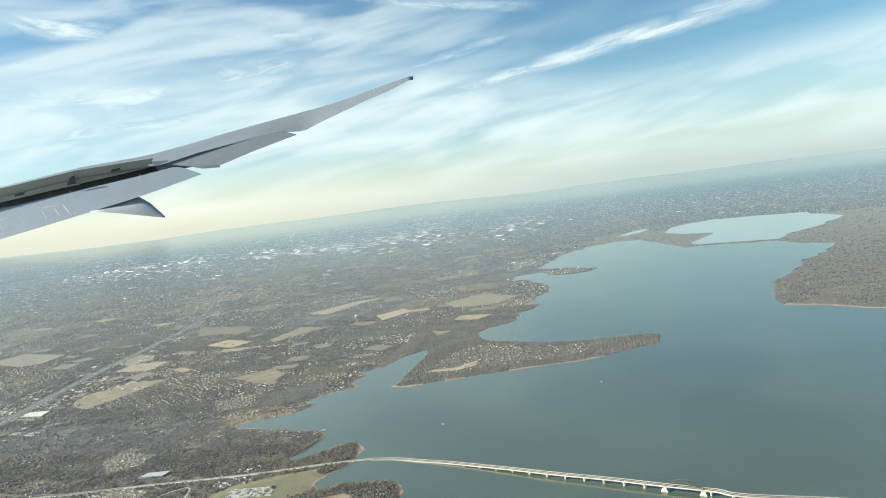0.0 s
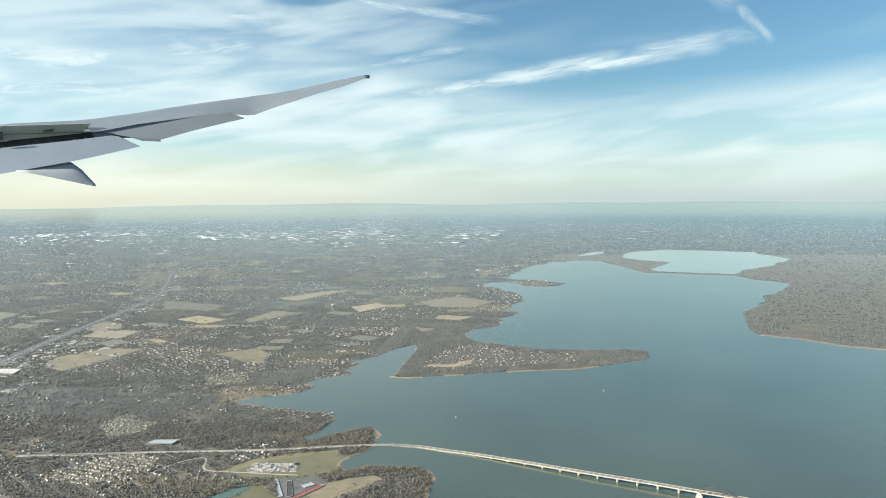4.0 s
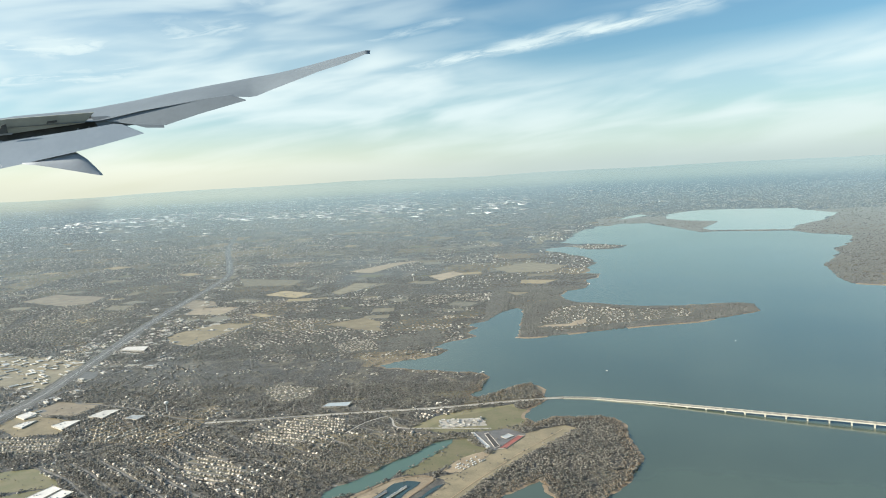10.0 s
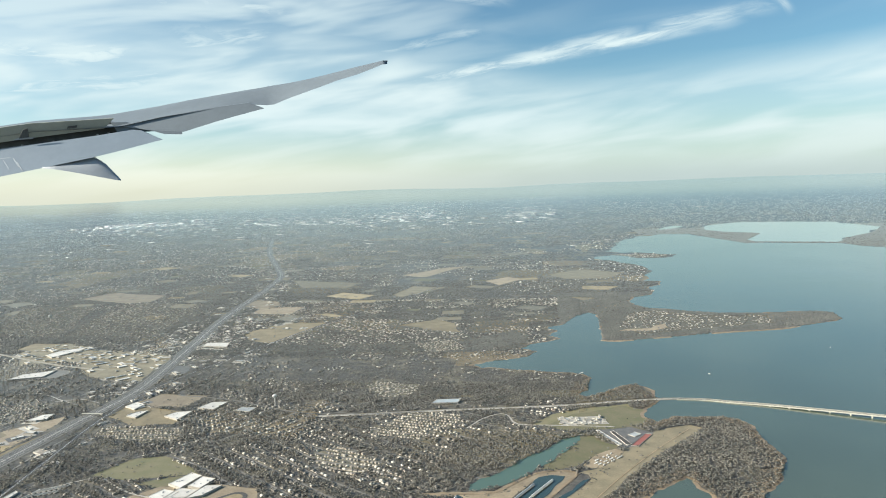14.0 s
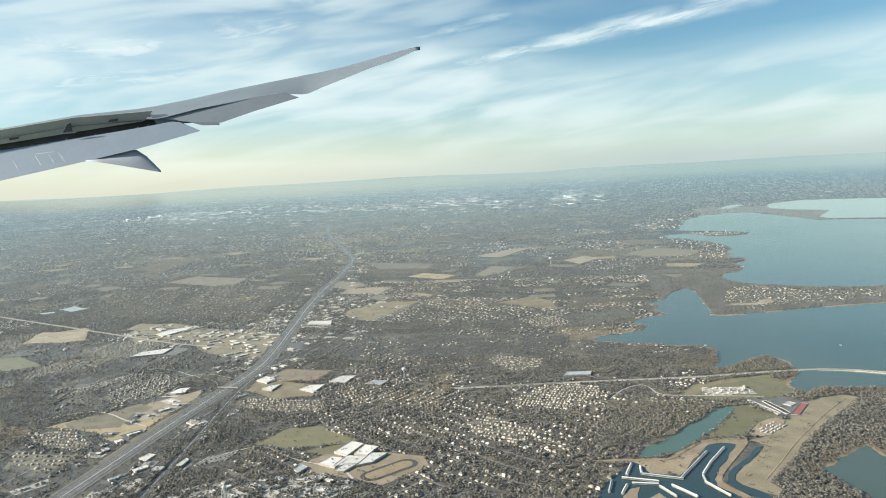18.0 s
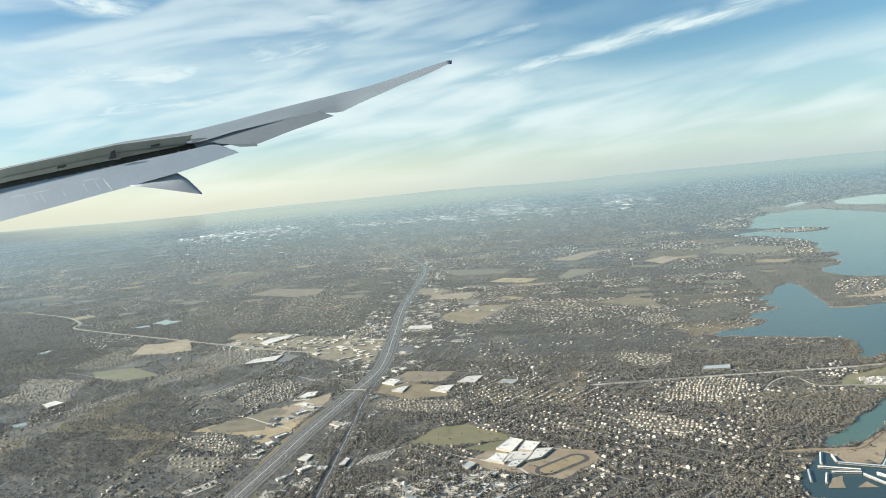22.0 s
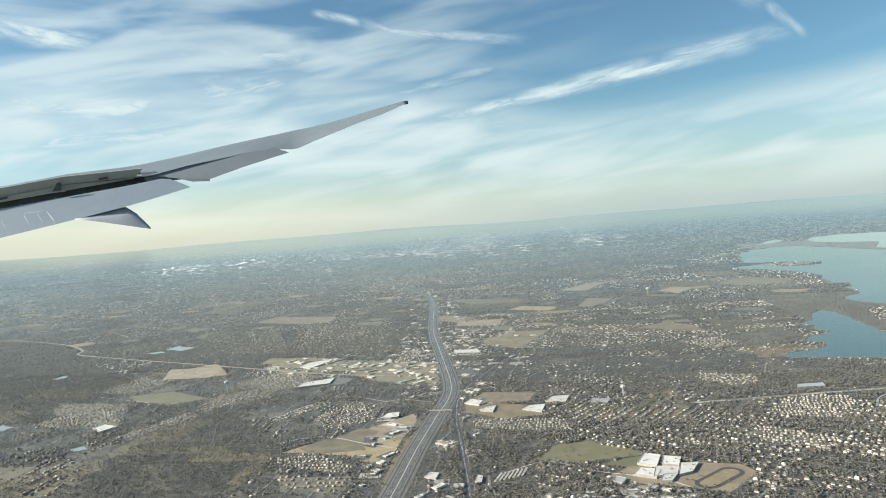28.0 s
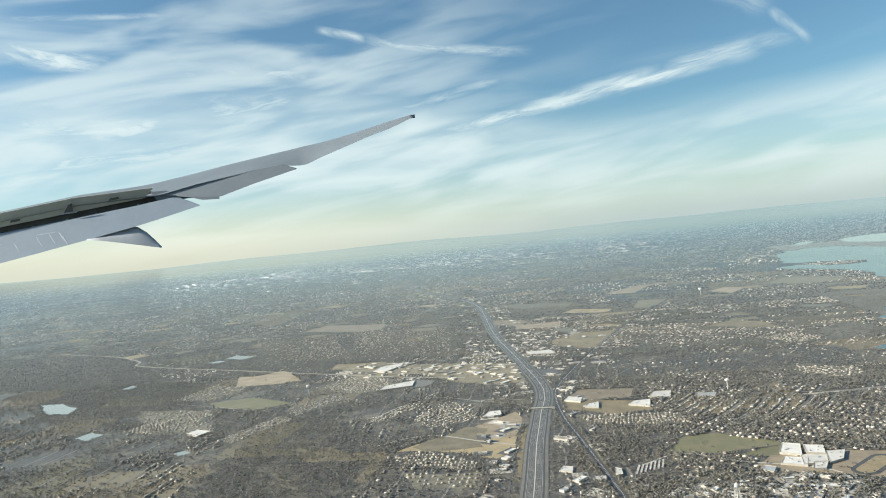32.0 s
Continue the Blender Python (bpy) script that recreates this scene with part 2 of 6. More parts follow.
LAND = land_material()
WATER = water_material("lake_water", (0.066, 0.087, 0.066), 0.12, 0.15, 1.36)
# sky glare put into a pale base colour and a raised IOR
CALM = water_material("calm_water", (0.20, 0.205, 0.175), 0.03, 0.03, 2.4)
POND = water_material("green_water", (0.070, 0.112, 0.086), 0.10, 0.10)
DRY = material("dry_grass", (0.33, 0.262, 0.150), (0.225, 0.182, 0.100), 0.5, 0.95, flat=True)
GREEN = material("winter_lawn", (0.135, 0.132, 0.062), (0.180, 0.155, 0.085), 0.6, 0.95, flat=True)
MEADOW = material("mown_meadow", (0.245, 0.205, 0.128), (0.170, 0.146, 0.092), 0.8, 0.95, flat=True)
EARTH = material("bare_earth", (0.33, 0.27, 0.18), (0.24, 0.19, 0.125), 0.6, 0.95, flat=True)
SAND = material("shore_sand", (0.38, 0.29, 0.19), (0.25, 0.19, 0.12), 1.2, 0.95, flat=True)
CONCRETE = material("pale_concrete", (0.46, 0.43, 0.37), (0.36, 0.34, 0.30), 1.5, 0.8, flat=True)
ASPHALT = material("worn_asphalt", (0.135, 0.130, 0.120), (0.095, 0.092, 0.088), 1.5, 0.85, flat=True)
ROADWAY = material("concrete_roadway", (0.118, 0.112, 0.100), (0.084, 0.080, 0.073), 2.0, 0.8, flat=True)
RAILBED = material("dark_ballast", (0.060, 0.056, 0.050), (0.09, 0.082, 0.07), 3.0, 0.95, flat=True)
WHITE_ROOF = material("white_roof", (0.63, 0.61, 0.57), (0.50, 0.49, 0.46), 1.5, 0.6, spread=0.15)
GREY_ROOF = material("grey_metal_roof", (0.34, 0.36, 0.37), (0.26, 0.28, 0.29), 2.0, 0.45)
BLUE_ROOF = material("blue_metal_roof", (0.50, 0.57, 0.61), (0.42, 0.48, 0.52), 2.0, 0.5)
RED_ROOF = material("red_metal_roof", (0.26, 0.07, 0.05), (0.20, 0.06, 0.045), 2.0, 0.5)
WALL = material("pale_wall", (0.50, 0.46, 0.39), (0.40, 0.36, 0.30), 3.0, 0.85, spread=0.2)


def shingle_material(name, island):
    """Roofs: most of them dark brown-grey, some tan, a few bleached pale."""
    m = bpy.data.materials.new(name)
    m.use_nodes = True
    N = Nodes(m.node_tree)
    geo = N.add("ShaderNodeNewGeometry")
    rnd = geo.outputs["Random Per Island"] if island else N.add("ShaderNodeObjectInfo").outputs["Random"]
    grain = N.ramp(N.noise(geo.outputs["Position"], 22.0, 4.0, 0.65), 0.3, 0.7)
    worn = N.noise(geo.outputs["Position"], 4.0, 3.0)
    col = N.mix(N.ramp(rnd, 0.15, 0.75), (0.105, 0.094, 0.082), (0.235, 0.205, 0.165))
    col = N.mix(N.ramp(rnd, 0.66, 0.90), col, (0.66, 0.62, 0.54))
    col = N.mix(N.math("MULTIPLY", grain, 0.45), col, N.mix(0.5, col, (0.06, 0.055, 0.05)))
    col = N.mix(N.math("MULTIPLY", N.ramp(worn, 0.5, 0.7), 0.3), col, (0.24, 0.22, 0.19))
    p = N.add("ShaderNodeBsdfPrincipled", {"Base Color": col, "Roughness": 0.8, "Specular IOR Level": 0.3})
    paint_haze(N, p.outputs[0])
    return m


HOUSE_WALL = material("brick_and_siding", (0.70, 0.66, 0.57), (0.36, 0.29, 0.23), 0.9, 0.85, spread=0.3, island=True)
HOUSE_ROOF = shingle_material("shingle_roofs", True)
NEAR_WALL = material("brick_walls", (0.68, 0.62, 0.53), (0.36, 0.29, 0.23), 0.9, 0.85, spread=0.3)
NEAR_ROOF = shingle_material("shingles", False)
PALE_ROOF = material("tan_shingles", (0.50, 0.455, 0.380), (0.160, 0.138, 0.112), 1.2, 0.8, spread=0.4, island=True)
FAR_HOUSE = material("far_house_fronts", (0.84, 0.80, 0.71), (0.38, 0.33, 0.28), 0.9, 0.85, spread=0.45, island=True)
MARINA = water_material("marina_water", (0.030, 0.050, 0.050), 0.10, 0.10)
BARK = material("bare_crowns", (0.202, 0.181, 0.145), (0.120, 0.110, 0.089), 0.35, 0.95, spread=0.4, island=True, airy=0.34)
# far copy of the bare crowns, greyer, with bluish distance haze put into it
HAZED_BARK = material("hazed_far_crowns", (0.134, 0.130, 0.110), (0.084, 0.083, 0.072), 0.35, 0.95, spread=0.3, island=True, airy=0.2, veil=(0.43, 0.535, 0.56))
OAK = material("evergreen_crowns", (0.046, 0.051, 0.040), (0.070, 0.070, 0.053), 0.5, 0.95, spread=0.35, island=True, airy=0.12)
RUST = material("rusty_crowns", (0.185, 0.140, 0.090), (0.14, 0.11, 0.075), 0.5, 0.95, spread=0.35, island=True, airy=0.34)
BRIDGE_MAT = material("bridge_concrete", (0.52, 0.49, 0.41), (0.43, 0.40, 0.34), 2.0, 0.75, spread=0.05)
STEEL = material("painted_steel", (0.55, 0.56, 0.56), (0.45, 0.46, 0.46), 2.0, 0.4, spread=0.05)
MARKING = material("road_marking", (0.55, 0.53, 0.48), None, 3.0, 0.7, spread=0.05, flat=True)
STREET = material("pale_street", (0.190, 0.178, 0.154), (0.142, 0.133, 0.116), 1.5, 0.85, flat=True)
TOWN = material("dry_lawns_and_drives", (0.176, 0.156, 0.108), (0.108, 0.100, 0.072), 1.6, 0.95, flat=True)
CAR_PAINT = material("car_paint", (0.35, 0.35, 0.36), (0.10, 0.10, 0.11), 20.0, 0.3, spread=0.6, island=True)

# ---- helpers of this scene: one metre here stands for about forty of the real land ----
def inside(px, py, poly):
    """Which of the points lie in the polygon."""
    hit = np.zeros(np.shape(px), bool)
    for (x0, y0), (x1, y1) in zip(poly, poly[1:] + poly[:1]):
        if y0 != y1:
            hit ^= ((y0 > py) != (y1 > py)) & (px < (x1 - x0) * (py - y0) / (y1 - y0) + x0)
    return hit


def near_line(px, py, line):
    """The distance of points from a line of several pieces."""
    best = np.full(np.shape(px), 1e9)
    for (x0, y0), (x1, y1) in zip(line, line[1:]):
        dx, dy = x1 - x0, y1 - y0
        t = np.clip(((px - x0) * dx + (py - y0) * dy) / (dx * dx + dy * dy + 1e-9), 0, 1)
        best = np.minimum(best, np.hypot(px - x0 - t * dx, py - y0 - t * dy))
    return best


def fray(poly, rough, least, seed, limit=6):
    """A coast from a plain outline: each edge is broken again and again by a chance offset."""
    rnd = random.Random(seed)
    pts = list(poly)
    for _ in range(limit):
        more = []
        for a, b in zip(pts, pts[1:] + pts[:1]):
            more.append(a)
            d = math.hypot(b[0] - a[0], b[1] - a[1])
            if d > least * max(1.0, (a[1] + b[1]) / 120):
                k = rnd.uniform(-rough, rough) if d < 60 else 0.0
                more.append(((a[0] + b[0]) / 2 - (b[1] - a[1]) * k, (a[1] + b[1]) / 2 + (b[0] - a[0]) * k))
        pts = more
    return pts


def smooth_line(line, step=0.5):
    """A curve through the corners of a line."""
    pts = [Vector((*p, 0)) for p in line]
    pts = [2 * pts[0] - pts[1]] + pts + [2 * pts[-1] - pts[-2]]
    out = []
    for p0, p1, p2, p3 in zip(pts, pts[1:], pts[2:], pts[3:]):
        n = max(2, min(24, int((p2 - p1).length / step)))
        for i in range(n):
            t = i / n
            q = 0.5 * (2 * p1 + (p2 - p0) * t + (2 * p0 - 5 * p1 + 4 * p2 - p3) * t * t + (3 * p1 - p0 - 3 * p2 + p3) * t ** 3)
            out.append((q.x, q.y))
    return out + [tuple(line[-1])]


def mesh_of(name, verts, faces, materials, slots=None):
    me = bpy.data.meshes.new(name)
    me.from_pydata([tuple(v) for v in verts], [], faces)
    for m in materials:
        me.materials.append(m)
    if slots is not None:
        me.polygons.foreach_set("material_index", np.asarray(slots, np.int32))
    me.update()
    return me


def part(name, me, parent, label=""):
    ob = new(name, me)
    ob.parent = parent
    return tagged(ob, label)


def sheet(name, poly, z, mat, label, category="ground", kind="structure"):
    """A flat piece of land or water, as one mesh with a skirt that goes into the ground."""
    bm = bmesh.new()
    top = [bm.verts.new((x, y, z)) for x, y in poly]
    face = bm.faces.new(top)
    face.normal_update()
    if face.normal.z < 0:
        face.normal_flip()
    bmesh.ops.triangulate(bm, faces=[face])
    me = bpy.data.meshes.new(name)
    bm.to_mesh(me)
    bm.free()
    me.materials.append(mat)
    return tagged(new(name, me), label, category, "", kind)


def ribbon_mesh(name, line, left, right, z, mat, lift=None):
    """A band along a line, from left to right of it, as wide as given."""
    verts, faces = [], []
    for i, (x, y) in enumerate(line):
        a, b = line[max(i - 1, 0)], line[min(i + 1, len(line) - 1)]
        dx, dy = b[0] - a[0], b[1] - a[1]
        d = math.hypot(dx, dy) or 1.0
        h = z + (lift(i / (len(line) - 1)) if lift else 0.0)
        for off in (left, right):
            verts.append((x - dy / d * off, y + dx / d * off, h))
        if i:
            k = 2 * i
            faces.append((k - 2, k - 1, k + 1, k) if left > right else (k - 1, k - 2, k, k + 1))
    return mesh_of(name, verts, faces, [mat])


def box(w, d, h, x=0.0, y=0.0, z=0.0):
    """Corners and faces of a block that stands on z."""
    v = [(x + sx * w / 2, y + sy * d / 2, z + sz) for sz in (0, h) for sx, sy in ((-1, -1), (1, -1), (1, 1), (-1, 1))]
    f = [(0, 3, 2, 1), (4, 5, 6, 7), (0, 1, 5, 4), (1, 2, 6, 5), (2, 3, 7, 6), (3, 0, 4, 7)]
    return v, f


def join(pieces):
    verts, faces = [], []
    for v, f in pieces:
        k = len(verts)
        verts += v
        faces += [tuple(i + k for i in q) for q in f]
    return verts, faces


# ---- the plan: shores, roads, fields ----
lake_w = [(-20.5, 41.0), (-19.4, 41.8), (-18.9, 42.7), (-17.8, 43.6), (-16.8, 44.7), (-16.2, 43.9), (-16.5, 44.0), (-15.8, 42.4), (-15.3, 40.9), (-15.0, 40.0), (-14.5, 40.5), (-14.1, 40.8), (-13.0, 41.7), (-12.4, 42.9), (-11.1, 44.8), (-9.9, 48.0), (-10.3, 50.9), (-10.3, 53.3), (-10.9, 55.8), (-12.1, 56.4), (-13.8, 56.2), (-15.7, 56.3), (-16.5, 55.4), (-17.2, 54.7), (-17.9, 56.1), (-17.5, 58.2), (-16.3, 60.2), (-16.1, 61.0), (-17.4, 65.3), (-18.5, 64.9), (-20.0, 63.2), (-22.1, 61.3), (-22.9, 62.2), (-21.9, 63.7), (-21.4, 67.3), (-22.1, 68.7), (-23.2, 69.3), (-24.7, 69.4), (-27.2, 70.2), (-29.7, 70.6), (-32.3, 71.1), (-33.4, 72.2), (-32.0, 73.8), (-29.8, 74.6), (-27.7, 76.1), (-26.7, 78.3)]
lake_w2 = [(-28.6, 79.5), (-27.3, 82.2), (-24.1, 84.7), (-25.5, 86.5), (-24.4, 89.6), (-25.8, 91.0), (-23.3, 93.8), (-21.8, 99.0), (-19.8, 102.1), (-18.6, 100.3), (-18.7, 92.9), (-18.9, 83.8), (-17.5, 83.5), (-14.2, 84.6), (-9.7, 86.2), (-4.3, 88.0), (2.6, 89.8), (8.5, 93.5), (11.6, 95.4), (12.2, 99.9), (10.5, 101.1), (6.0, 100.3), (2.2, 100.0), (-2.4, 100.4), (-7.0, 102.7), (-11.0, 104.5), (-12.8, 107.7), (-13.5, 111.3), (-12.3, 115.0), (-9.2, 117.2), (-7.9, 121.2), (-8.4, 125.8), (-5.2, 132.2), (-8.5, 133.6), (-7.0, 141.1), (-4.7, 147.1)]
lake_w3 = [(-6.4, 158.4), (-10.9, 167.8), (-14.5, 176.3), (-9.8, 179.7), (-5.0, 172.3), (0.9, 171.2), (5.3, 177.8), (0.1, 183.0), (-7.0, 185.4), (-10.7, 190.1), (-7.0, 204.4), (-2.6, 224.7), (2.1, 235.8), (11.8, 244.4), (20.7, 242.0), (23.7, 224.7), (28.4, 203.9), (34.4, 203.7), (50.5, 198.4), (52.0, 189.5), (58.3, 181.4), (52.9, 167.9), (43.8, 154.6), (43.0, 148.9), (34.4, 134.9), (30.8, 120.1), (30.4, 113.9), (35.2, 110.9), (39.4, 106.4)]
far_lake = [(28.2, 257.4), (33.3, 279.7), (50.9, 295.7), (66.7, 290.3), (80.8, 282.2), (80.6, 269.1), (83.1, 251.3), (70.8, 229.2), (58.3, 214.7), (51.3, 201.3), (40.6, 204.9), (32.2, 207.8), (31.0, 213.9), (41.4, 238.1), (33.8, 244.9)]
far_pond = [(11.5, 261.1), (18.6, 268.0), (25.2, 277.8), (23.6, 286.2), (18.6, 279.1)]
pond = [(-23.03, 51.76), (-23.98, 51.25), (-24.71, 50.34), (-25.5, 48.89), (-27.01, 47.21), (-27.59, 46.16), (-28.54, 44.66), (-29.66, 43.67), (-30.28, 42.74), (-30.23, 41.79), (-29.31, 42.1), (-28.09, 42.77), (-27.29, 43.8), (-25.99, 45.74), (-24.77, 47.83), (-23.45, 50.09), (-23.05, 50.98)]
basin = [(-26.0, 44.09), (-25.18, 44.5), (-24.31, 44.32), (-25.04, 42.61), (-25.97, 40.52), (-26.46, 39.0), (-26.48, 38.22), (-25.76, 37.32), (-25.33, 36.7), (-26.0, 34.6), (-32.6, 34.9), (-32.94, 36.44), (-32.41, 38.21), (-31.49, 39.77), (-30.85, 41.21), (-30.42, 40.83), (-29.93, 39.65), (-28.28, 39.35), (-27.65, 40.61), (-26.43, 42.96)]
channel = [(-22.74, 44.04), (-23.2, 43.79), (-24.89, 40.98), (-25.64, 39.6), (-25.81, 38.68), (-25.51, 37.84), (-24.63, 36.76)]
channel2 = [(-23.8, 36.82), (-24.51, 37.91), (-25.12, 38.38), (-25.37, 39.0), (-25.2, 39.74), (-24.5, 41.01), (-23.19, 43.14)]
meadow = [(-25.09, 38.52), (-24.31, 38.79), (-23.57, 38.91), (-23.16, 38.01), (-23.49, 37.23), (-24.41, 37.75)]
flat_sand = [(-31.74, 41.37), (-29.87, 41.27), (-28.22, 41.66), (-27.31, 42.47), (-26.59, 42.95), (-27.65, 40.61), (-28.27, 39.42), (-29.93, 39.65), (-30.4, 40.71), (-30.93, 41.08)]
plantlawn = [(-25.7, 53.8), (-23.3, 56.8), (-19.2, 59.1), (-17.2, 57.7), (-18.2, 54.4), (-20.6, 53.4), (-24.0, 52.9)]
lot_storage = [(-21.88, 53.17), (-20.5, 53.34), (-19.21, 53.88), (-17.65, 52.65), (-19.0, 49.79), (-20.13, 49.53), (-20.8, 50.47)]
lakeroad = [(-14.6, 61.1), (-16.1, 60.9), (-19.4, 60.2), (-24.45, 58.9), (-31.2, 57.8), (-35.4, 57.1), (-40.6, 56.1), (-44.4, 55.5)]
lakeroad2 = [(-34.2, 57.6), (-38.5, 56.9), (-42.5, 56.4), (-45.8, 56.2), (-49.4, 57.5), (-53.3, 59.4), (-57.0, 60.5), (-60.3, 62.0)]
spur = [(-31.63, 53.07), (-30.58, 55.38), (-29.2, 56.64), (-28.5, 55.92), (-27.73, 54.17), (-24.7, 53.96), (-20.37, 53.86)]
hwy = [(-63.6, 3.0), (-63.8, 13.0), (-64.1, 23.0), (-64.3, 30.5), (-64.5, 38.0), (-64.8, 45.6), (-64.9, 53.0), (-65.2, 62.9), (-68.7, 78.1), (-74.4, 101.6), (-82.7, 143.6), (-91.5, 165.8), (-113.3, 213.7), (-138.5, 279.4)]
hwy_gap = [(-63.6, 52.1), (-63.9, 53.0), (-64.0, 50.6), (-63.3, 50.1)]
rail = [(-54.5, 8.0), (-56.2, 18.0), (-57.6, 26.0), (-59.0, 33.0), (-60.4, 40.0), (-61.8, 46.6), (-63.1, 52.8), (-63.95, 60.3), (-63.2, 67.0), (-60.5, 79.6), (-56.2, 96.3), (-45.7, 129.5)]
arterial = [(-157.1, 113.5), (-141.9, 106.2), (-131.8, 98.4), (-129.1, 94.0), (-120.9, 89.8), (-105.5, 83.0), (-88.9, 75.6), (-80.8, 72.1), (-73.8, 70.1)]
field_a = [(-64.8, 120.4), (-62.6, 124.7), (-55.7, 120.8), (-57.4, 115.9)]
field_b = [(-52.5, 120.4), (-51.0, 131.3), (-44.0, 128.6), (-47.9, 122.9), (-50.3, 117.9)]
field_c = [(-56.6, 147.6), (-49.3, 160.0), (-43.8, 162.9), (-50.7, 144.4)]
field_d = [(-45.8, 93.5), (-43.0, 96.1), (-41.1, 97.9), (-38.1, 94.9), (-36.5, 88.8), (-40.4, 90.1), (-42.6, 92.1)]
field_e = [(-79.2, 143.0), (-69.4, 139.5), (-61.8, 136.5), (-66.8, 131.8), (-72.7, 130.9)]
field_f = [(-75.7, 110.6), (-76.4, 117.4), (-72.0, 115.5), (-69.3, 111.3), (-71.5, 107.7)]
field_g = [(-66.3, 89.2), (-62.8, 96.3), (-56.7, 96.0), (-57.7, 88.9), (-59.5, 82.7), (-63.1, 84.3)]
field_h = [(-25.6, 144.9), (-18.0, 151.9), (-10.3, 145.7), (-14.4, 137.7), (-22.3, 137.6)]
field_i = [(-37.7, 136.8), (-33.4, 142.6), (-30.6, 138.0), (-34.5, 130.3)]
field_j = [(-19.5, 128.1), (-13.0, 127.1), (-15.2, 122.7), (-19.6, 124.1)]
field_k = [(-22.1, 116.2), (-17.7, 114.7), (-20.0, 111.7)]
field_l = [(-113.1, 121.2), (-110.9, 129.0), (-97.4, 124.1), (-96.0, 116.5), (-100.8, 115.5)]
green = [(-56.27, 42.49), (-55.08, 45.68), (-52.9, 46.29), (-49.69, 44.2), (-48.87, 43.38), (-50.7, 42.82), (-53.06, 42.0)]
green2 = [(-52.52, 41.48), (-50.5, 42.72), (-48.86, 43.27), (-48.18, 42.74), (-49.47, 41.53), (-50.7, 41.01)]
schoolyard = [(-51.7, 39.6), (-50.4, 41.2), (-46.6, 41.8), (-43.8, 41.3), (-43.1, 39.8), (-45.4, 36.8), (-48.2, 37.8), (-49.7, 38.2), (-51.4, 38.9)]
dirt_o = [(-62.67, 59.2), (-61.9, 61.5), (-57.0, 60.9), (-57.5, 57.6), (-60.55, 57.3)]
track = [(-47.3, 38.1), (-44.7, 41.05), (-43.6, 40.05), (-46.2, 37.1)]
field_n = [(-74.94, 44.97), (-73.09, 47.47), (-68.39, 47.9), (-66.4, 47.6), (-66.2, 44.46), (-66.5, 41.98), (-69.73, 44.15), (-72.51, 44.97)]
field_p = [(-70.85, 48.52), (-69.74, 51.14), (-67.1, 54.7), (-66.35, 52.63), (-66.4, 49.02), (-66.55, 47.6)]
hollow = [(-71.4, 49.41), (-70.74, 50.77), (-68.86, 49.96), (-68.92, 48.63)]
tanstrip = [(-65.5, 38.2), (-66.0, 43.6), (-65.9, 49.1), (-65.5, 53.7), (-65.1, 52.9), (-65.3, 47.2), (-65.3, 42.5), (-65.0, 38.2)]
field_q = [(-100.6, 64.7), (-96.3, 66.2), (-90.2, 62.4), (-93.1, 60.4), (-98.2, 62.2)]
field_r = [(-103.1, 77.6), (-99.3, 81.4), (-93.8, 74.0), (-97.1, 72.7)]
field_t = [(-73.9, 45.9), (-69.8, 50.7), (-68.6, 45.4), (-72.5, 44.6)]
school_a = [(-49.78, 41.46), (-49.23, 43.12), (-48.38, 42.74), (-48.79, 40.95)]
school_b = [(-48.34, 41.22), (-48.12, 42.57), (-47.18, 42.31), (-47.48, 40.97)]
school_c = [(-50.18, 39.55), (-49.75, 40.57), (-48.66, 40.28), (-49.03, 39.09)]
school_d = [(-49.05, 39.28), (-48.78, 40.79), (-47.56, 40.61), (-47.79, 39.61)]
school_e = [(-48.77, 38.48), (-48.51, 39.44), (-47.75, 39.56), (-48.19, 38.5)]
school_f = [(-47.61, 39.47), (-47.27, 41.24), (-46.28, 41.36), (-46.81, 39.98)]
ware_a = [(-67.9, 81.1), (-68.2, 82.9), (-65.2, 83.1), (-64.5, 80.7)]
ware_b = [(-56.03, 57.08), (-55.53, 58.73), (-54.01, 58.92), (-54.34, 56.62)]
ware_c = [(-52.23, 56.51), (-52.08, 57.39), (-50.6, 57.3), (-50.87, 56.17)]
ware_d = [(-57.87, 54.8), (-57.34, 55.9), (-56.01, 56.18), (-56.23, 53.89)]
ware_e = [(-63.11, 57.3), (-62.76, 58.52), (-61.54, 57.96), (-61.7, 56.49)]
ware_f = [(-61.36, 54.7), (-61.01, 55.82), (-60.2, 56.23), (-60.25, 54.31)]
longroof = [(-35.4, 59.0), (-35.1, 60.0), (-33.0, 60.3), (-33.1, 59.2)]
storage_a = [(-21.83, 52.98), (-21.64, 53.05), (-20.17, 50.09), (-20.44, 49.85)]
storage_b = [(-20.8, 52.69), (-20.52, 52.89), (-19.5, 50.22), (-19.85, 49.93)]
storage_c = [(-19.56, 52.11), (-19.03, 52.74), (-18.59, 52.26), (-19.13, 51.64)]
storage_d = [(-19.61, 49.83), (-18.28, 52.39), (-17.79, 52.28), (-19.09, 49.79)]
bigbox = [(-82.06, 65.65), (-81.95, 67.79), (-79.19, 69.63), (-78.84, 66.98)]
bigbox2 = [(-85.9, 76.5), (-85.6, 78.8), (-83.2, 80.9), (-83.0, 78.9), (-84.2, 75.4)]
wardleft = [(-96.1, 52.6), (-95.7, 53.7), (-93.9, 53.0), (-94.5, 51.5)]
church = [(-51.5, 38.5), (-51.3, 39.3), (-50.7, 38.9), (-51.0, 38.1)]
shop_a = [(-69.74, 53.01), (-69.36, 54.71), (-68.4, 55.02), (-68.1, 53.54)]
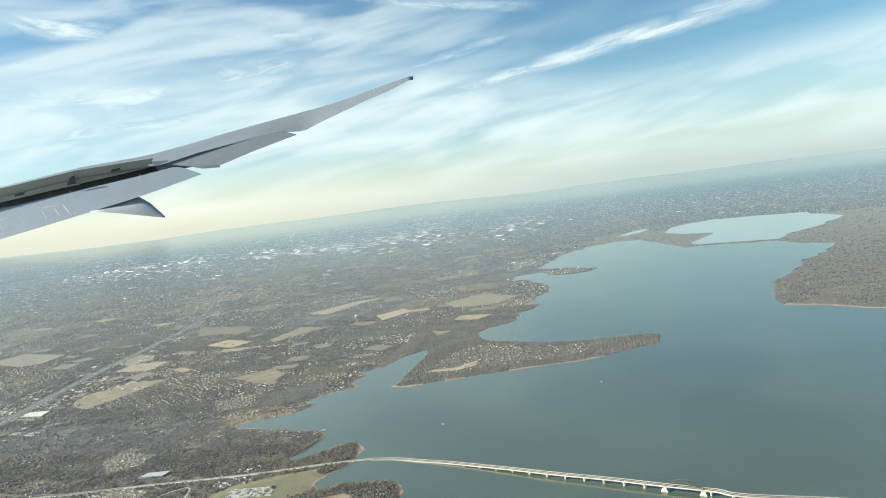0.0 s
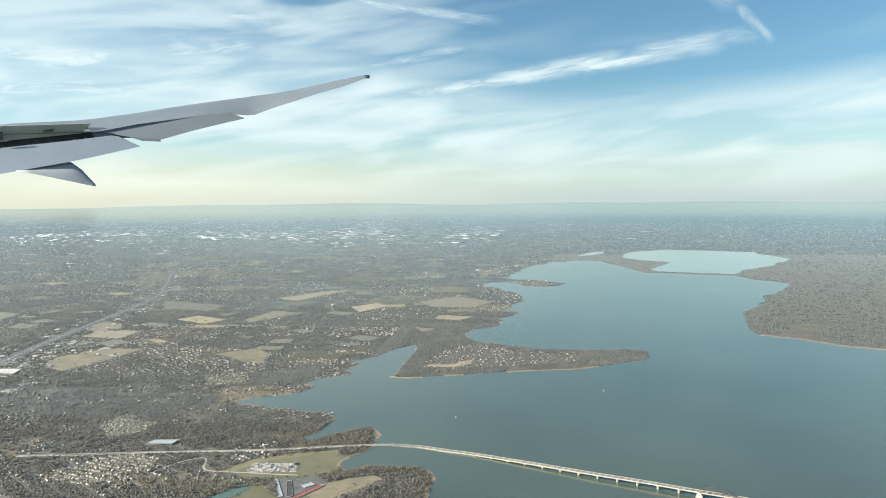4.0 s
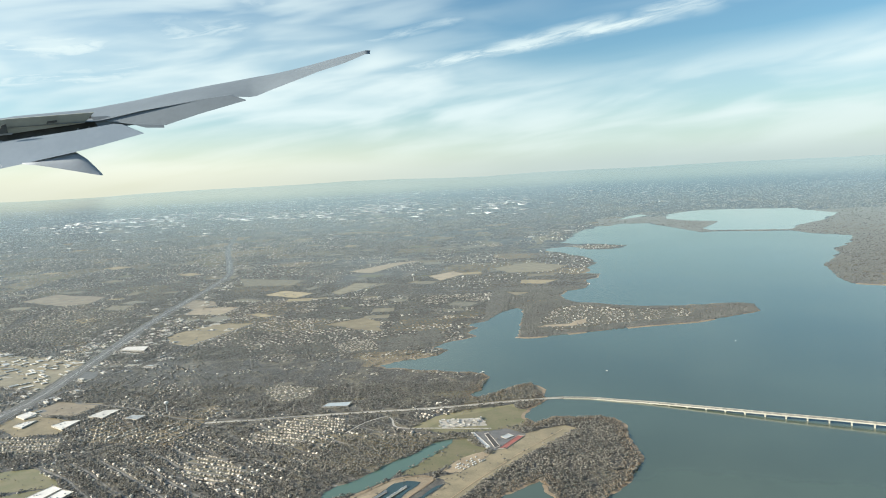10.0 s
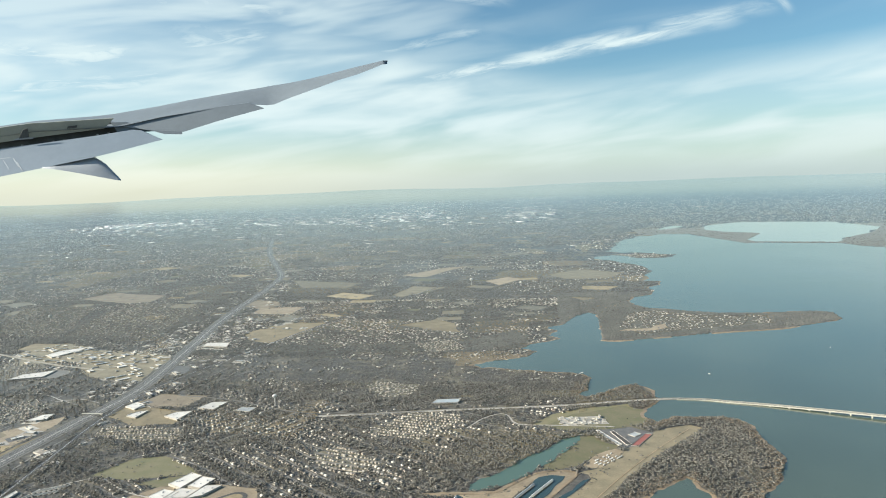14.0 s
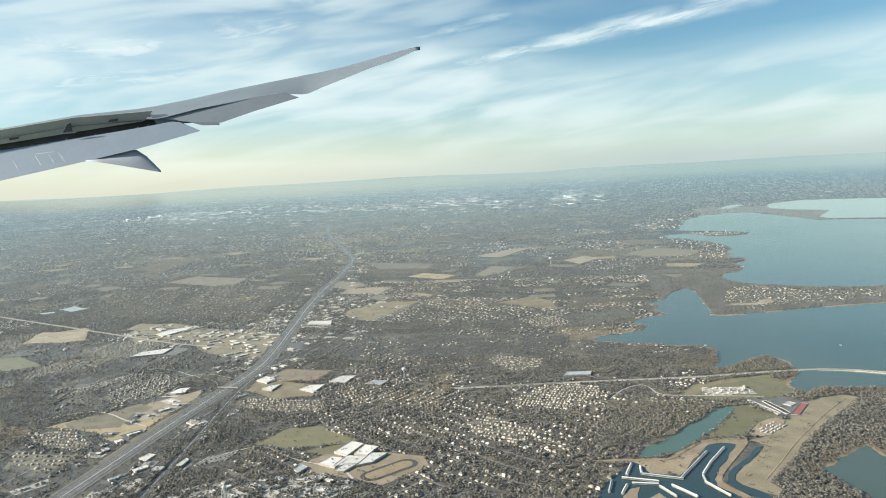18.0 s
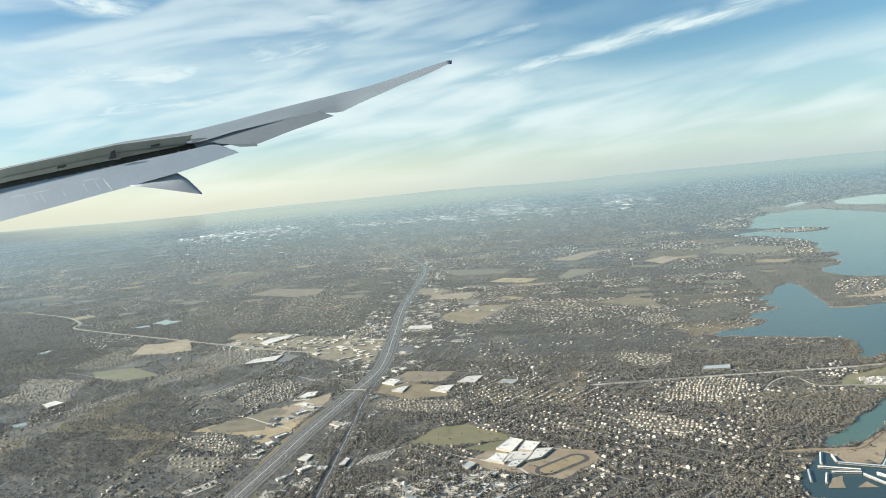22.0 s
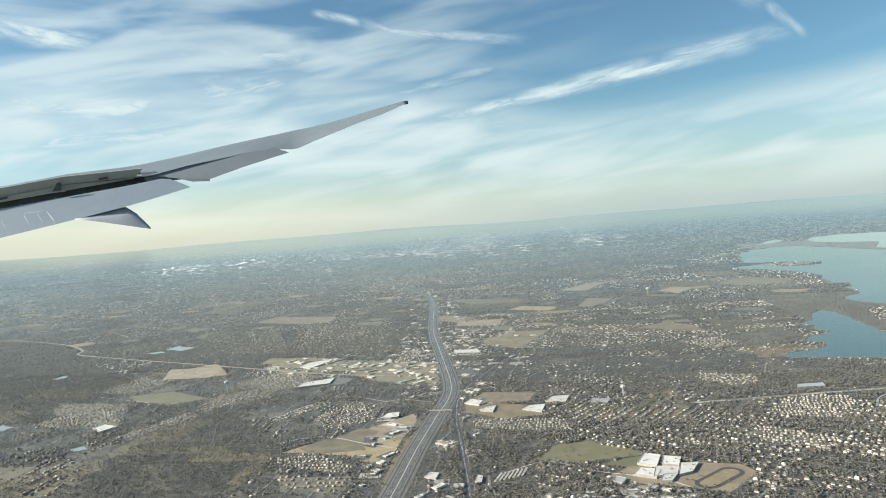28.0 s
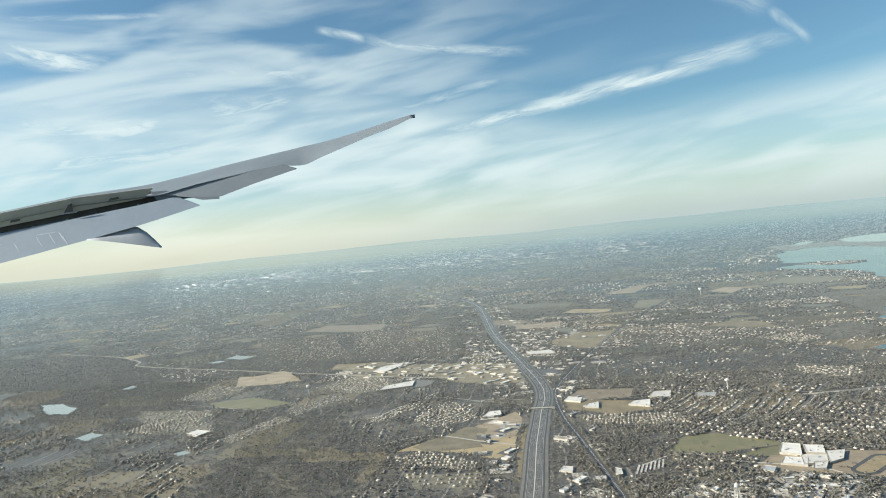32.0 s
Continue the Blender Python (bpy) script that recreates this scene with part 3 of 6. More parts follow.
shop_b = [(-59.73, 38.71), (-59.7, 39.83), (-59.33, 39.59), (-59.29, 38.53)]
dock_a = [(-26.18, 42.85), (-28.18, 38.91), (-28.32, 38.97), (-26.32, 42.91)]
dock_b = [(-25.03, 43.57), (-26.27, 41.14), (-26.41, 41.2), (-25.17, 43.63)]
dock_c = [(-26.32, 40.98), (-26.88, 39.59), (-27.02, 39.65), (-26.46, 41.04)]
dock_d = [(-26.93, 39.51), (-26.9, 38.74), (-27.04, 38.74), (-27.07, 39.51)]
dock_e = [(-26.97, 38.64), (-25.92, 36.95), (-26.04, 36.87), (-27.09, 38.56)]
dock_f = [(-30.32, 40.43), (-30.32, 39.54), (-30.46, 39.54), (-30.46, 40.43)]
dock_g = [(-30.35, 39.46), (-28.12, 38.95), (-28.16, 38.81), (-30.39, 39.32)]
dock_h = [(-30.8, 40.78), (-31.18, 39.2), (-31.32, 39.24), (-30.94, 40.82)]
dock_i = [(-31.53, 38.86), (-29.5, 38.49), (-29.52, 38.35), (-31.55, 38.72)]
dock_k = [(-32.03, 38.34), (-32.24, 36.82), (-32.38, 36.84), (-32.17, 38.36)]
dock_l = [(-31.22, 37.85), (-31.55, 36.69), (-31.69, 36.73), (-31.36, 37.89)]
dock_m = [(-31.01, 38.17), (-29.58, 38.13), (-29.58, 37.99), (-31.01, 38.03)]
dock_n = [(-29.48, 37.89), (-28.71, 36.64), (-28.83, 36.56), (-29.6, 37.81)]
dock_o = [(-28.8, 38.06), (-27.64, 36.73), (-27.76, 36.63), (-28.92, 37.96)]
spit_a = [(-31.68, 36.15), (-31.16, 37.42), (-30.59, 37.71), (-30.85, 36.21)]
spit_b = [(-30.3, 36.25), (-29.65, 37.03), (-29.27, 36.33)]
rvpark2 = [(-23.19, 45.97), (-22.63, 47.14), (-22.04, 48.21), (-20.71, 49.34), (-20.21, 48.76), (-20.68, 47.74), (-21.88, 45.94), (-22.77, 45.71)]
tower_a = [(-89.6, 65.4)]
tower_b = [(-49.45, 58.6)]
tower_c = [(-101.9, 98.4)]
tower_d = [(-53.8, 34.11)]
tower_e = [(-39.7, 131.4)]
wood_cape = [(-18.8, 45.0), (-17.0, 47.9), (-15.2, 48.9), (-12.0, 54.5), (-10.3, 53.0), (-10.1, 48.0), (-12.4, 42.9), (-14.5, 40.6), (-15.1, 40.0), (-15.9, 43.0), (-17.0, 44.0), (-19.0, 42.7), (-21.0, 39.7), (-21.6, 40.5)]
wood_pond = [(-28.0, 43.2), (-27.8, 46.4), (-24.6, 52.1), (-22.2, 53.0), (-21.9, 51.7), (-25.0, 47.7), (-26.1, 46.2), (-27.0, 43.4), (-27.9, 42.0)]
wood_left = [(-88.1, 37.2), (-88.0, 40.5), (-88.5, 45.4), (-88.8, 56.7), (-85.7, 57.1), (-79.6, 51.6), (-75.0, 45.1), (-76.5, 41.6), (-78.6, 38.6), (-77.7, 36.4)]
wood_left2 = [(-77.7, 36.4), (-79.0, 39.7), (-75.9, 45.2), (-74.4, 41.4), (-76.2, 38.4), (-75.5, 36.3)]
wood_west = [(-149.1, 115.9), (-125.2, 87.8), (-102.3, 71.4), (-103.4, 61.6), (-112.9, 57.0), (-138.0, 77.0), (-170.2, 111.7)]
wood_north = [(-34.7, 75.5), (-33.8, 78.0), (-27.8, 83.5), (-29.6, 90.0), (-37.1, 82.3)]
wood_shore = [(-33.4, 66.7), (-28.2, 69.7), (-22.6, 66.7), (-23.7, 61.4), (-28.9, 59.0), (-36.6, 60.4)]
wood_mid = [(-70.6, 57.8), (-66.8, 61.6), (-65.5, 55.7), (-69.2, 54.1)]
dense_c = [(-41.3, 82.4), (-36.8, 84.4), (-34.7, 79.4), (-39.0, 78.1)]
dense_d = [(-75.7, 53.8), (-74.2, 59.7), (-71.4, 58.3), (-70.2, 53.0), (-73.2, 50.4)]
dense_e = [(-89.4, 69.1), (-87.8, 75.5), (-81.9, 71.4), (-80.9, 66.2), (-85.8, 65.4)]
dense_f = [(-89.8, 59.4), (-87.0, 65.7), (-84.8, 63.6), (-87.7, 57.2)]
dense_g = [(-74.6, 43.1), (-73.0, 45.5), (-68.4, 41.8), (-68.7, 40.5), (-72.6, 41.6)]
dense_i = [(-106.1, 66.8), (-105.1, 73.7), (-99.3, 71.8), (-100.7, 65.3)]
dense_j = [(-79.9, 54.4), (-76.5, 60.6), (-75.7, 58.8), (-78.5, 53.0)]
dense_k = [(-91.8, 50.5), (-89.1, 57.4), (-87.5, 55.7), (-90.0, 49.0)]
dense_l = [(-103.5, 55.0), (-102.8, 57.3), (-99.5, 54.1), (-101.5, 53.3)]
dense_m = [(-101.1, 60.3), (-98.7, 61.6), (-97.1, 58.8), (-99.6, 58.9)]
homes_a = [(-61.7, 52.6), (-54.7, 52.2), (-53.7, 49.3), (-56.6, 48.9), (-61.2, 49.9)]
homes_b = [(-42.1, 66.0), (-37.4, 65.0), (-37.7, 61.8), (-39.9, 60.5), (-42.5, 63.8)]
dense_a = [(-39.4, 52.9), (-36.3, 57.0), (-32.6, 56.4), (-32.2, 54.5), (-35.0, 50.2), (-39.0, 51.4)]
dense_b = [(-42.1, 47.6), (-40.4, 49.0), (-36.5, 45.8), (-38.1, 43.6), (-41.4, 45.6)]
pool_a = [(-114.9, 94.6), (-114.5, 98.2), (-109.6, 95.2), (-111.3, 92.7)]
pool_b = [(-116.3, 91.9), (-114.6, 93.7), (-113.2, 92.1), (-114.6, 90.9)]
pool_c = [(-94.1, 46.8), (-93.1, 47.9), (-92.1, 46.7), (-93.2, 46.3)]
pool_d = [(-119.1, 75.7), (-118.5, 78.0), (-117.2, 76.5), (-117.9, 74.9)]
pool_e = [(-125.0, 68.9), (-122.0, 69.1), (-117.6, 66.3), (-116.4, 62.9), (-119.3, 63.5)]
pool_f = [(-107.7, 52.9), (-107.4, 55.1), (-105.2, 53.9), (-105.6, 51.7)]
arch_ends = [(8.2, 52.9), (10.4, 51.8)]
dir_east = [(-41.8, 38.4), (-33.2, 51.6)]
dir_dense = [(-39.0, 54.4), (-30.9, 52.5)]
clearing = [(-16.94, 88.64), (-12.42, 89.16), (-10.54, 90.96), (-10.45, 93.4), (-11.84, 92.14), (-12.67, 90.52), (-15.84, 90.18)]
village = [(-16.3, 91.6), (-14.1, 101.1), (-11.0, 102.9), (-3.9, 99.0), (3.5, 98.4), (2.9, 93.2), (-7.0, 90.0), (-14.4, 86.6)]
dike_meadow = [(-18.02, 52.64), (-16.62, 53.62), (-14.83, 54.5), (-13.92, 53.87), (-15.73, 51.21), (-18.43, 47.58), (-20.27, 44.62), (-22.13, 41.16), (-23.59, 38.84), (-24.49, 38.02), (-25.09, 38.52), (-25.33, 39.07), (-25.15, 39.82), (-24.38, 41.21), (-22.66, 44.05), (-22.83, 44.72), (-23.41, 45.06), (-21.88, 45.94), (-20.59, 47.75), (-20.0, 49.37), (-18.79, 50.53)]
park_lawn = [(-23.03, 51.28), (-22.15, 51.91), (-21.65, 50.73), (-20.39, 49.91), (-20.75, 49.18), (-22.08, 48.05), (-22.86, 46.88), (-23.53, 46.1), (-25.04, 45.31), (-25.86, 45.51), (-24.59, 47.84), (-23.5, 49.8)]
dike_bank = [(-33.14, 41.28), (-30.49, 41.65), (-28.68, 41.89), (-27.52, 43.33), (-26.13, 44.87), (-24.34, 45.44), (-23.36, 44.92), (-23.9, 43.54), (-25.28, 40.96), (-25.91, 39.58), (-26.0, 38.67), (-25.62, 37.66), (-24.78, 36.68), (-25.33, 36.7), (-25.76, 37.32), (-26.48, 38.22), (-26.46, 39.0), (-25.97, 40.52), (-25.04, 42.61), (-24.31, 44.32), (-25.18, 44.5), (-26.0, 44.09), (-26.59, 42.95), (-27.31, 42.47), (-28.56, 41.48), (-30.53, 41.03), (-32.98, 40.88)]
works_lawn = [(-26.6, 54.0), (-25.1, 56.6), (-22.5, 58.2), (-18.7, 59.6), (-19.3, 56.0), (-20.8, 53.8), (-24.4, 54.0)]
marina_zone = [(-27.5, 43.3), (-24.3, 45.4), (-22.8, 44.7), (-22.7, 44.0), (-25.1, 38.5), (-23.2, 38.0), (-23.8, 36.8), (-26.9, 36.6), (-26.5, 39.0)]
islet = [(-8.4, 181.3), (-1.4, 181.4), (4.2, 177.6), (-0.3, 173.2), (-6.7, 176.7)]
jetty = [(-22.8, 68.2), (-22.1, 69.3)]
boats = [(-25.0, 83.9), (-31.8, 74.9), (-10.2, 69.1), (4.5, 79.8)]
overpass = [(-63.5, 55.1)]
lot_big = [(-82.3, 65.6), (-82.2, 68.2), (-79.2, 70.2), (-76.8, 69.3), (-77.2, 66.8)]
shopzone = [(-90.8, 77.9), (-88.3, 83.6), (-81.3, 79.7), (-68.5, 76.0), (-66.8, 65.6), (-73.4, 67.1), (-79.8, 73.8), (-86.1, 72.3)]
shopzone2 = [(-58.8, 36.6), (-47.7, 37.9), (-46.7, 33.1), (-57.8, 32.6)]
shopzone3 = [(-63.0, 54.6), (-63.1, 56.8), (-62.7, 59.2), (-60.55, 57.2), (-58.1, 56.6), (-56.0, 56.2), (-56.1, 53.1), (-59.4, 52.4)]
dense_n = [(-101.6, 118.2), (-83.8, 112.9), (-78.0, 86.3), (-92.1, 87.9)]
dense_o = [(-117.0, 111.7), (-103.8, 112.6), (-91.7, 86.6), (-104.8, 88.5)]
dense_q = [(-107.3, 62.6), (-98.3, 61.0), (-93.9, 53.5), (-100.8, 53.4)]
dense_r = [(-73.5, 40.4), (-68.0, 40.2), (-67.9, 37.3), (-71.9, 37.5)]
field_u = [(-104.3, 78.7), (-97.2, 78.9), (-95.7, 72.9), (-101.5, 72.4)]
field_v = [(-92.9, 83.4), (-88.7, 83.0), (-88.2, 78.5), (-92.6, 79.8)]
field_w = [(-90.1, 114.4), (-85.7, 113.8), (-85.0, 109.6), (-89.0, 110.1)]
field_x = [(-71.9, 109.3), (-64.6, 109.1), (-64.8, 103.0), (-71.3, 103.6)]
road_wc = [(-104.6, 65.0), (-99.2, 62.8), (-94.2, 60.7), (-91.5, 59.7)]
road_wd = [(-79.6, 52.4), (-78.7, 56.8), (-76.7, 61.0), (-75.3, 63.9)]
road_we = [(-76.8, 46.6), (-74.2, 48.6), (-71.8, 48.3), (-69.1, 46.8), (-66.1, 45.4)]
road_wf = [(-71.2, 58.8), (-69.0, 59.5), (-66.3, 58.4)]
road_wa = [(-79.2, 52.6), (-77.0, 60.4), (-74.5, 61.2), (-70.9, 59.2), (-67.5, 57.4), (-66.1, 55.8)]
road_wb = [(-92.5, 48.5), (-88.9, 55.5), (-87.2, 59.1), (-86.1, 66.9), (-84.9, 73.8)]
works_poly = [(-24.7, 55.8), (-21.3, 56.3), (-20.7, 54.5), (-24.2, 54.0)]
path_a = [(-32.98, 41.12), (-30.51, 41.36), (-28.62, 41.72), (-27.46, 43.16), (-26.06, 44.78), (-24.37, 45.29), (-23.55, 44.82), (-24.04, 43.62), (-25.47, 40.75), (-26.06, 39.39), (-26.09, 38.45), (-25.33, 37.35), (-24.91, 36.74)]
mall_a = [(-52.4, 32.2), (-52.1, 33.2), (-50.6, 33.0), (-50.6, 31.9)]
mall_b = [(-50.55, 32.62), (-50.33, 33.32), (-49.39, 33.3), (-49.43, 31.87)]
mall_lot = [(-49.3, 33.4), (-48.3, 33.1), (-47.3, 31.5), (-49.6, 30.8)]
hall_a = [(-63.65, 46.36), (-63.65, 47.03), (-62.73, 46.69), (-62.59, 45.9)]
hall_b = [(-63.08, 39.6), (-62.89, 40.42), (-62.23, 40.28), (-62.26, 39.27)]
motel_row = [(-58.66, 38.64), (-58.35, 40.21), (-56.58, 41.26), (-56.79, 39.75)]
store_lot = [(-66.3, 71.9), (-64.4, 71.6), (-63.4, 69.0), (-65.4, 68.6)]
dike_track = [(-14.92, 53.66), (-17.61, 49.73), (-20.47, 45.07), (-22.28, 41.74), (-23.72, 39.19)]
school_road = [(-57.91, 40.37), (-55.62, 42.23), (-53.28, 40.96), (-51.87, 40.15), (-48.58, 38.93), (-47.35, 37.66)]
camp = [(-27.03, 66.96), (-26.5, 67.15), (-25.07, 67.53), (-25.05, 66.11), (-24.04, 67.71)]


shore = fray(lake_w + lake_w2 + lake_w3 + [(90.0, 88.0), (420.0, 70.0), (420.0, -300.0), (-9.0, -300.0), (-14.0, 20.0), (-18.5, 34.0), (-19.0, 36.8)], 0.16, 0.5, 3)
pond_edge = fray(pond, 0.1, 0.4, 4, 3)
basin_edge = fray(basin, 0.06, 0.5, 5, 2)
channel_edge = fray(channel + channel2, 0.05, 0.5, 8, 2)
far_edge = fray(far_lake, 0.12, 1.0, 6, 4)

# the ground is one sheet to the horizon, finer near by, with low swells far off
rings = [0, 20, 40, 60, 90, 130, 190, 280, 420, 650, 1000, 1500, 2200, 3200, 4950]
verts, faces = [(-30.0, 40.0, 0.0)], []
for r in rings[1:]:
    for k in range(96):
        a = 2 * math.pi * k / 96
        x, y = -30 + r * math.sin(a), 40 + r * math.cos(a)
        swell = 0.0 if r < 600 else (r - 500) * 0.004 * (noise.noise(Vector((x * 0.0012, y * 0.0012, 3))) + 0.15) * min(1.0, r / 2500)
        verts.append((x, y, swell))
for k in range(96):
    faces.append((0, 1 + (k + 1) % 96, 1 + k))
for j in range(len(rings) - 2):
    for k in range(96):
        a, b = 1 + 96 * j + k, 1 + 96 * j + (k + 1) % 96
        faces.append((a, b, b + 96, a + 96))
ground = tagged(new("ground", mesh_of("ground", verts, faces, [LAND])), "flat brown winter land that reaches the horizon", "ground", "", "structure")

sheet("water", shore, 0.012, WATER, "wide grey-blue lake with fine ripples", "lake")
sheet("water", far_edge, 0.016, CALM, "calm silvery upper lake behind a spit", "lake")
sheet("water", far_pond, 0.012, CALM, "small pale pond beside the lake", "pond")
sheet("water", pond_edge, 0.012, POND, "narrow green inlet between woods and dike", "inlet")
sheet("water", basin_edge, 0.020, MARINA, "dark green marina basin", "basin")
sheet("water", channel_edge, 0.020, MARINA, "dark curved channel beside the marina dike", "channel")

for p in (pool_a, pool_b, pool_c, pool_d, pool_e, pool_f):
    sheet("water", fray(p, 0.1, 0.5, 7, 2), 0.020, CALM, "small pale retention pond", "pond")

# sandy margins along the near shores
run = []
for a, b in zip(shore, shore[1:]):
    if 34 < a[1] < 135 and a[0] < 45:
        run.append(a)
    elif len(run) > 2:
        break
tagged(new("shore", ribbon_mesh("shore", run, 0.17, -0.12, 0.016, SAND)), "narrow strip of tan sand and reeds along the lake", "shore", "", "structure")
for line, wide in (([(-19.3, 83.7), (-17.5, 83.3), (-15.6, 83.9)], 0.34), ([(-13.2, 84.7), (-11.0, 85.5)], 0.34), ([(-6.0, 87.2), (-4.3, 87.8), (-0.6, 88.8), (2.6, 89.6), (5.0, 91.1)], 0.34), ([(30.7, 113.4), (33.0, 111.9), (35.2, 110.6), (37.5, 108.2), (39.4, 106.1), (44.0, 103.8)], 0.5)):
    tagged(new("beach", ribbon_mesh("beach", smooth_line(line), wide, -wide, 0.0185, SAND)), "pale sandy beach below a wooded bank", "beach", "", "structure")

FIELDS = [("meadow", meadow, MEADOW, "mown brown meadow on the dike beside the lake"), ("meadow", dike_meadow, MEADOW, "broad dry meadow on the dike beside the lake"), ("lawn", park_lawn, GREEN, "rough lawn between inlet and boat sheds"), ("bank", dike_bank, EARTH, "tan earth bank round the marina basin"), ("lawn", works_lawn, GREEN, "dull green lawn beside the lake road"), ("sand_flat", flat_sand, EARTH, "bare tan earth beside the marina"),
          ("lawn", plantlawn, GREEN, "dull green lawn round the water works"), ("gravel_lot", rvpark2, EARTH, "pale gravel lot of a trailer park"),
          ("gravel_lot", lot_storage, ASPHALT, "worn asphalt yard round the boat sheds"), ("sports_field", green, GREEN, "green winter sports field"),
          ("sports_field", green2, GREEN, "worn green practice field"), ("schoolyard", schoolyard, EARTH, "pale dry schoolyard with paths"),
          ("building_plot", dirt_o, EARTH, "cleared plot of bare tan earth"), ("field", field_n, DRY, "dry grass field beside the highway"),
          ("field", field_p, EARTH, "bare plot beside the highway"), ("verge", tanstrip, DRY, "dry grass verge of the highway"),
          ("basin_lawn", hollow, MEADOW, "shallow grassy drainage hollow"), ("spit", spit_a, EARTH, "low earth spit in the marina"), ("spit", spit_b, EARTH, "low earth spit in the marina")]
FIELDS += [("field", f, (DRY, MEADOW, EARTH)[i % 3], "tan winter field among woods") for i, f in enumerate((field_a, field_b, field_c, field_d, field_e, field_f,
           field_g, field_h, field_i, field_j, field_k, field_l, field_r, field_t, field_u, field_v, field_w, field_x))]
FIELDS += [("pasture", field_q, GREEN, "dull green pasture between rows of houses"), ("hall_yard", shopzone3, DRY, "dry plots and yards round halls beside the highway"), ("store_district", shopzone, MEADOW, "tan plots and drives of a store district"), ("parking_lot", mall_lot, ASPHALT, "dark asphalt lot beside a large store"), ("parking_lot", store_lot, ROADWAY, "grey lot between highway and railway")]
FIELDS += [("parking_lot", lot_big, STREET, "wide pale parking lot round a superstore"), ("clearing", clearing, EARTH, "tan earth lot beside the lake village")]
for i, (name, poly, mat, label) in enumerate(FIELDS):
    sheet(name, fray(poly, 0.05, 1.0, 20 + i, 3), 0.0045 + 0.0004 * i + (0.02 if name == "spit" else 0.0), mat, label, "field")

# ---- roads ----


highway = smooth_line(hwy)
road = tagged(new("highway"), "wide concrete highway with frontage roads", "road", "", "structure")
part("verge", ribbon_mesh("verge", highway, 0.88, -0.86, 0.018, TOWN), road)
for side in (1, -1):
    near, far = 0.035 * side, 0.45 * side
    part("carriageway", ribbon_mesh("carriageway", highway, max(near, far), min(near, far), 0.023, ROADWAY), road)
    for off in (0.115, 0.18, 0.245, 0.31, 0.375):
        part("lane_line", ribbon_mesh("lane_line", highway, off * side + 0.003, off * side - 0.003, 0.027, MARKING), road)
    part("barrier", ribbon_mesh("barrier", highway, 0.463 * side + 0.010, 0.463 * side - 0.010, 0.036, CONCRETE), road)
    part("shoulder", ribbon_mesh("shoulder", highway, 0.508 * side + 0.036, 0.508 * side - 0.036, 0.0225, ASPHALT), road)
    part("frontage_road", ribbon_mesh("frontage_road", highway, 0.70 * side + 0.085, 0.70 * side - 0.085, 0.023, STREET), road)
    part("ditch", ribbon_mesh("ditch", highway, 0.575 * side + 0.028, 0.575 * side - 0.028, 0.0215, RAILBED), road)
part("median", ribbon_mesh("median", highway, 0.035, -0.035, 0.026, CONCRETE), road)

lake_line = smooth_line(lakeroad)
r2 = tagged(new("lake_road"), "pale road to the lake bridge", "road", "", "structure")
part("verge", ribbon_mesh("verge", lake_line, 0.30, -0.30, 0.017, MEADOW), r2)
part("carriageway", ribbon_mesh("carriageway", lake_line, 0.19, 0.02, 0.022, CONCRETE), r2)
part("carriageway", ribbon_mesh("carriageway", lake_line, -0.02, -0.19, 0.022, CONCRETE), r2)
west_line = smooth_line(lakeroad[-3:-1] + lakeroad2[2:] + [(-56.5, 70.0)])
part("carriageway", ribbon_mesh("carriageway", west_line, 0.12, -0.12, 0.0235, STREET), r2)
tagged(new("side_road", ribbon_mesh("side_road", smooth_line(spur), 0.08, -0.08, 0.0215, CONCRETE)), "pale side road past the water works", "road", "", "structure")
for line, label in ((road_wc, "pale lane past a green pasture"), (road_wd, "straight street beside a row of houses"), (road_we, "pale dirt road across dry fields"), (road_wf, "curved access road beside the highway"), (school_road, "pale road past the sports field and the school"), (road_wa, "winding pale road through scrub and plots"), (road_wb, "straight pale road past rows of houses")):
    tagged(new("side_road", ribbon_mesh("side_road", smooth_line(line), 0.075, -0.075, 0.0212, CONCRETE)), label, "road", "", "structure")
rail_line = smooth_line(rail)
r3 = tagged(new("railway"), "dark railway cutting lined with brush", "railway", "", "structure")
part("ballast", ribbon_mesh("ballast", rail_line, 0.19, -0.19, 0.020, RAILBED), r3)
for off in (0.03, -0.03):
    part("rail", ribbon_mesh("rail", rail_line, off + 0.006, off - 0.006, 0.026, STEEL), r3)
art_line = smooth_line(arterial)
tagged(new("arterial_road", ribbon_mesh("arterial_road", art_line, 0.22, -0.22, 0.0205, DRY)), "pale divided arterial road", "road", "", "structure")
arterial_road = bpy.data.objects["arterial_road"]
for off in (0.11, -0.11):
    part("carriageway", ribbon_mesh("carriageway", art_line, off + 0.07, off - 0.07, 0.0235, CONCRETE), arterial_road)

# ---- the lake bridge ----
BRIDGE_ROUTE = [(-14.59, 61.0), (-12.29, 60.75), (-9.9, 60.0), (-7.61, 59.3), (-3.24, 57.6), (0.75, 55.95), (4.5, 54.55), (7.95, 53.2), (11.25, 52.0), (13.0, 51.1), (22.0, 49.0), (34.0, 43.0), (60.0, 31.0), (95.0, 14.0)]
bridge_line = smooth_line(BRIDGE_ROUTE, 0.4)
bridge = tagged(new("lake_bridge"), "long pale concrete road bridge on many piers", "bridge")


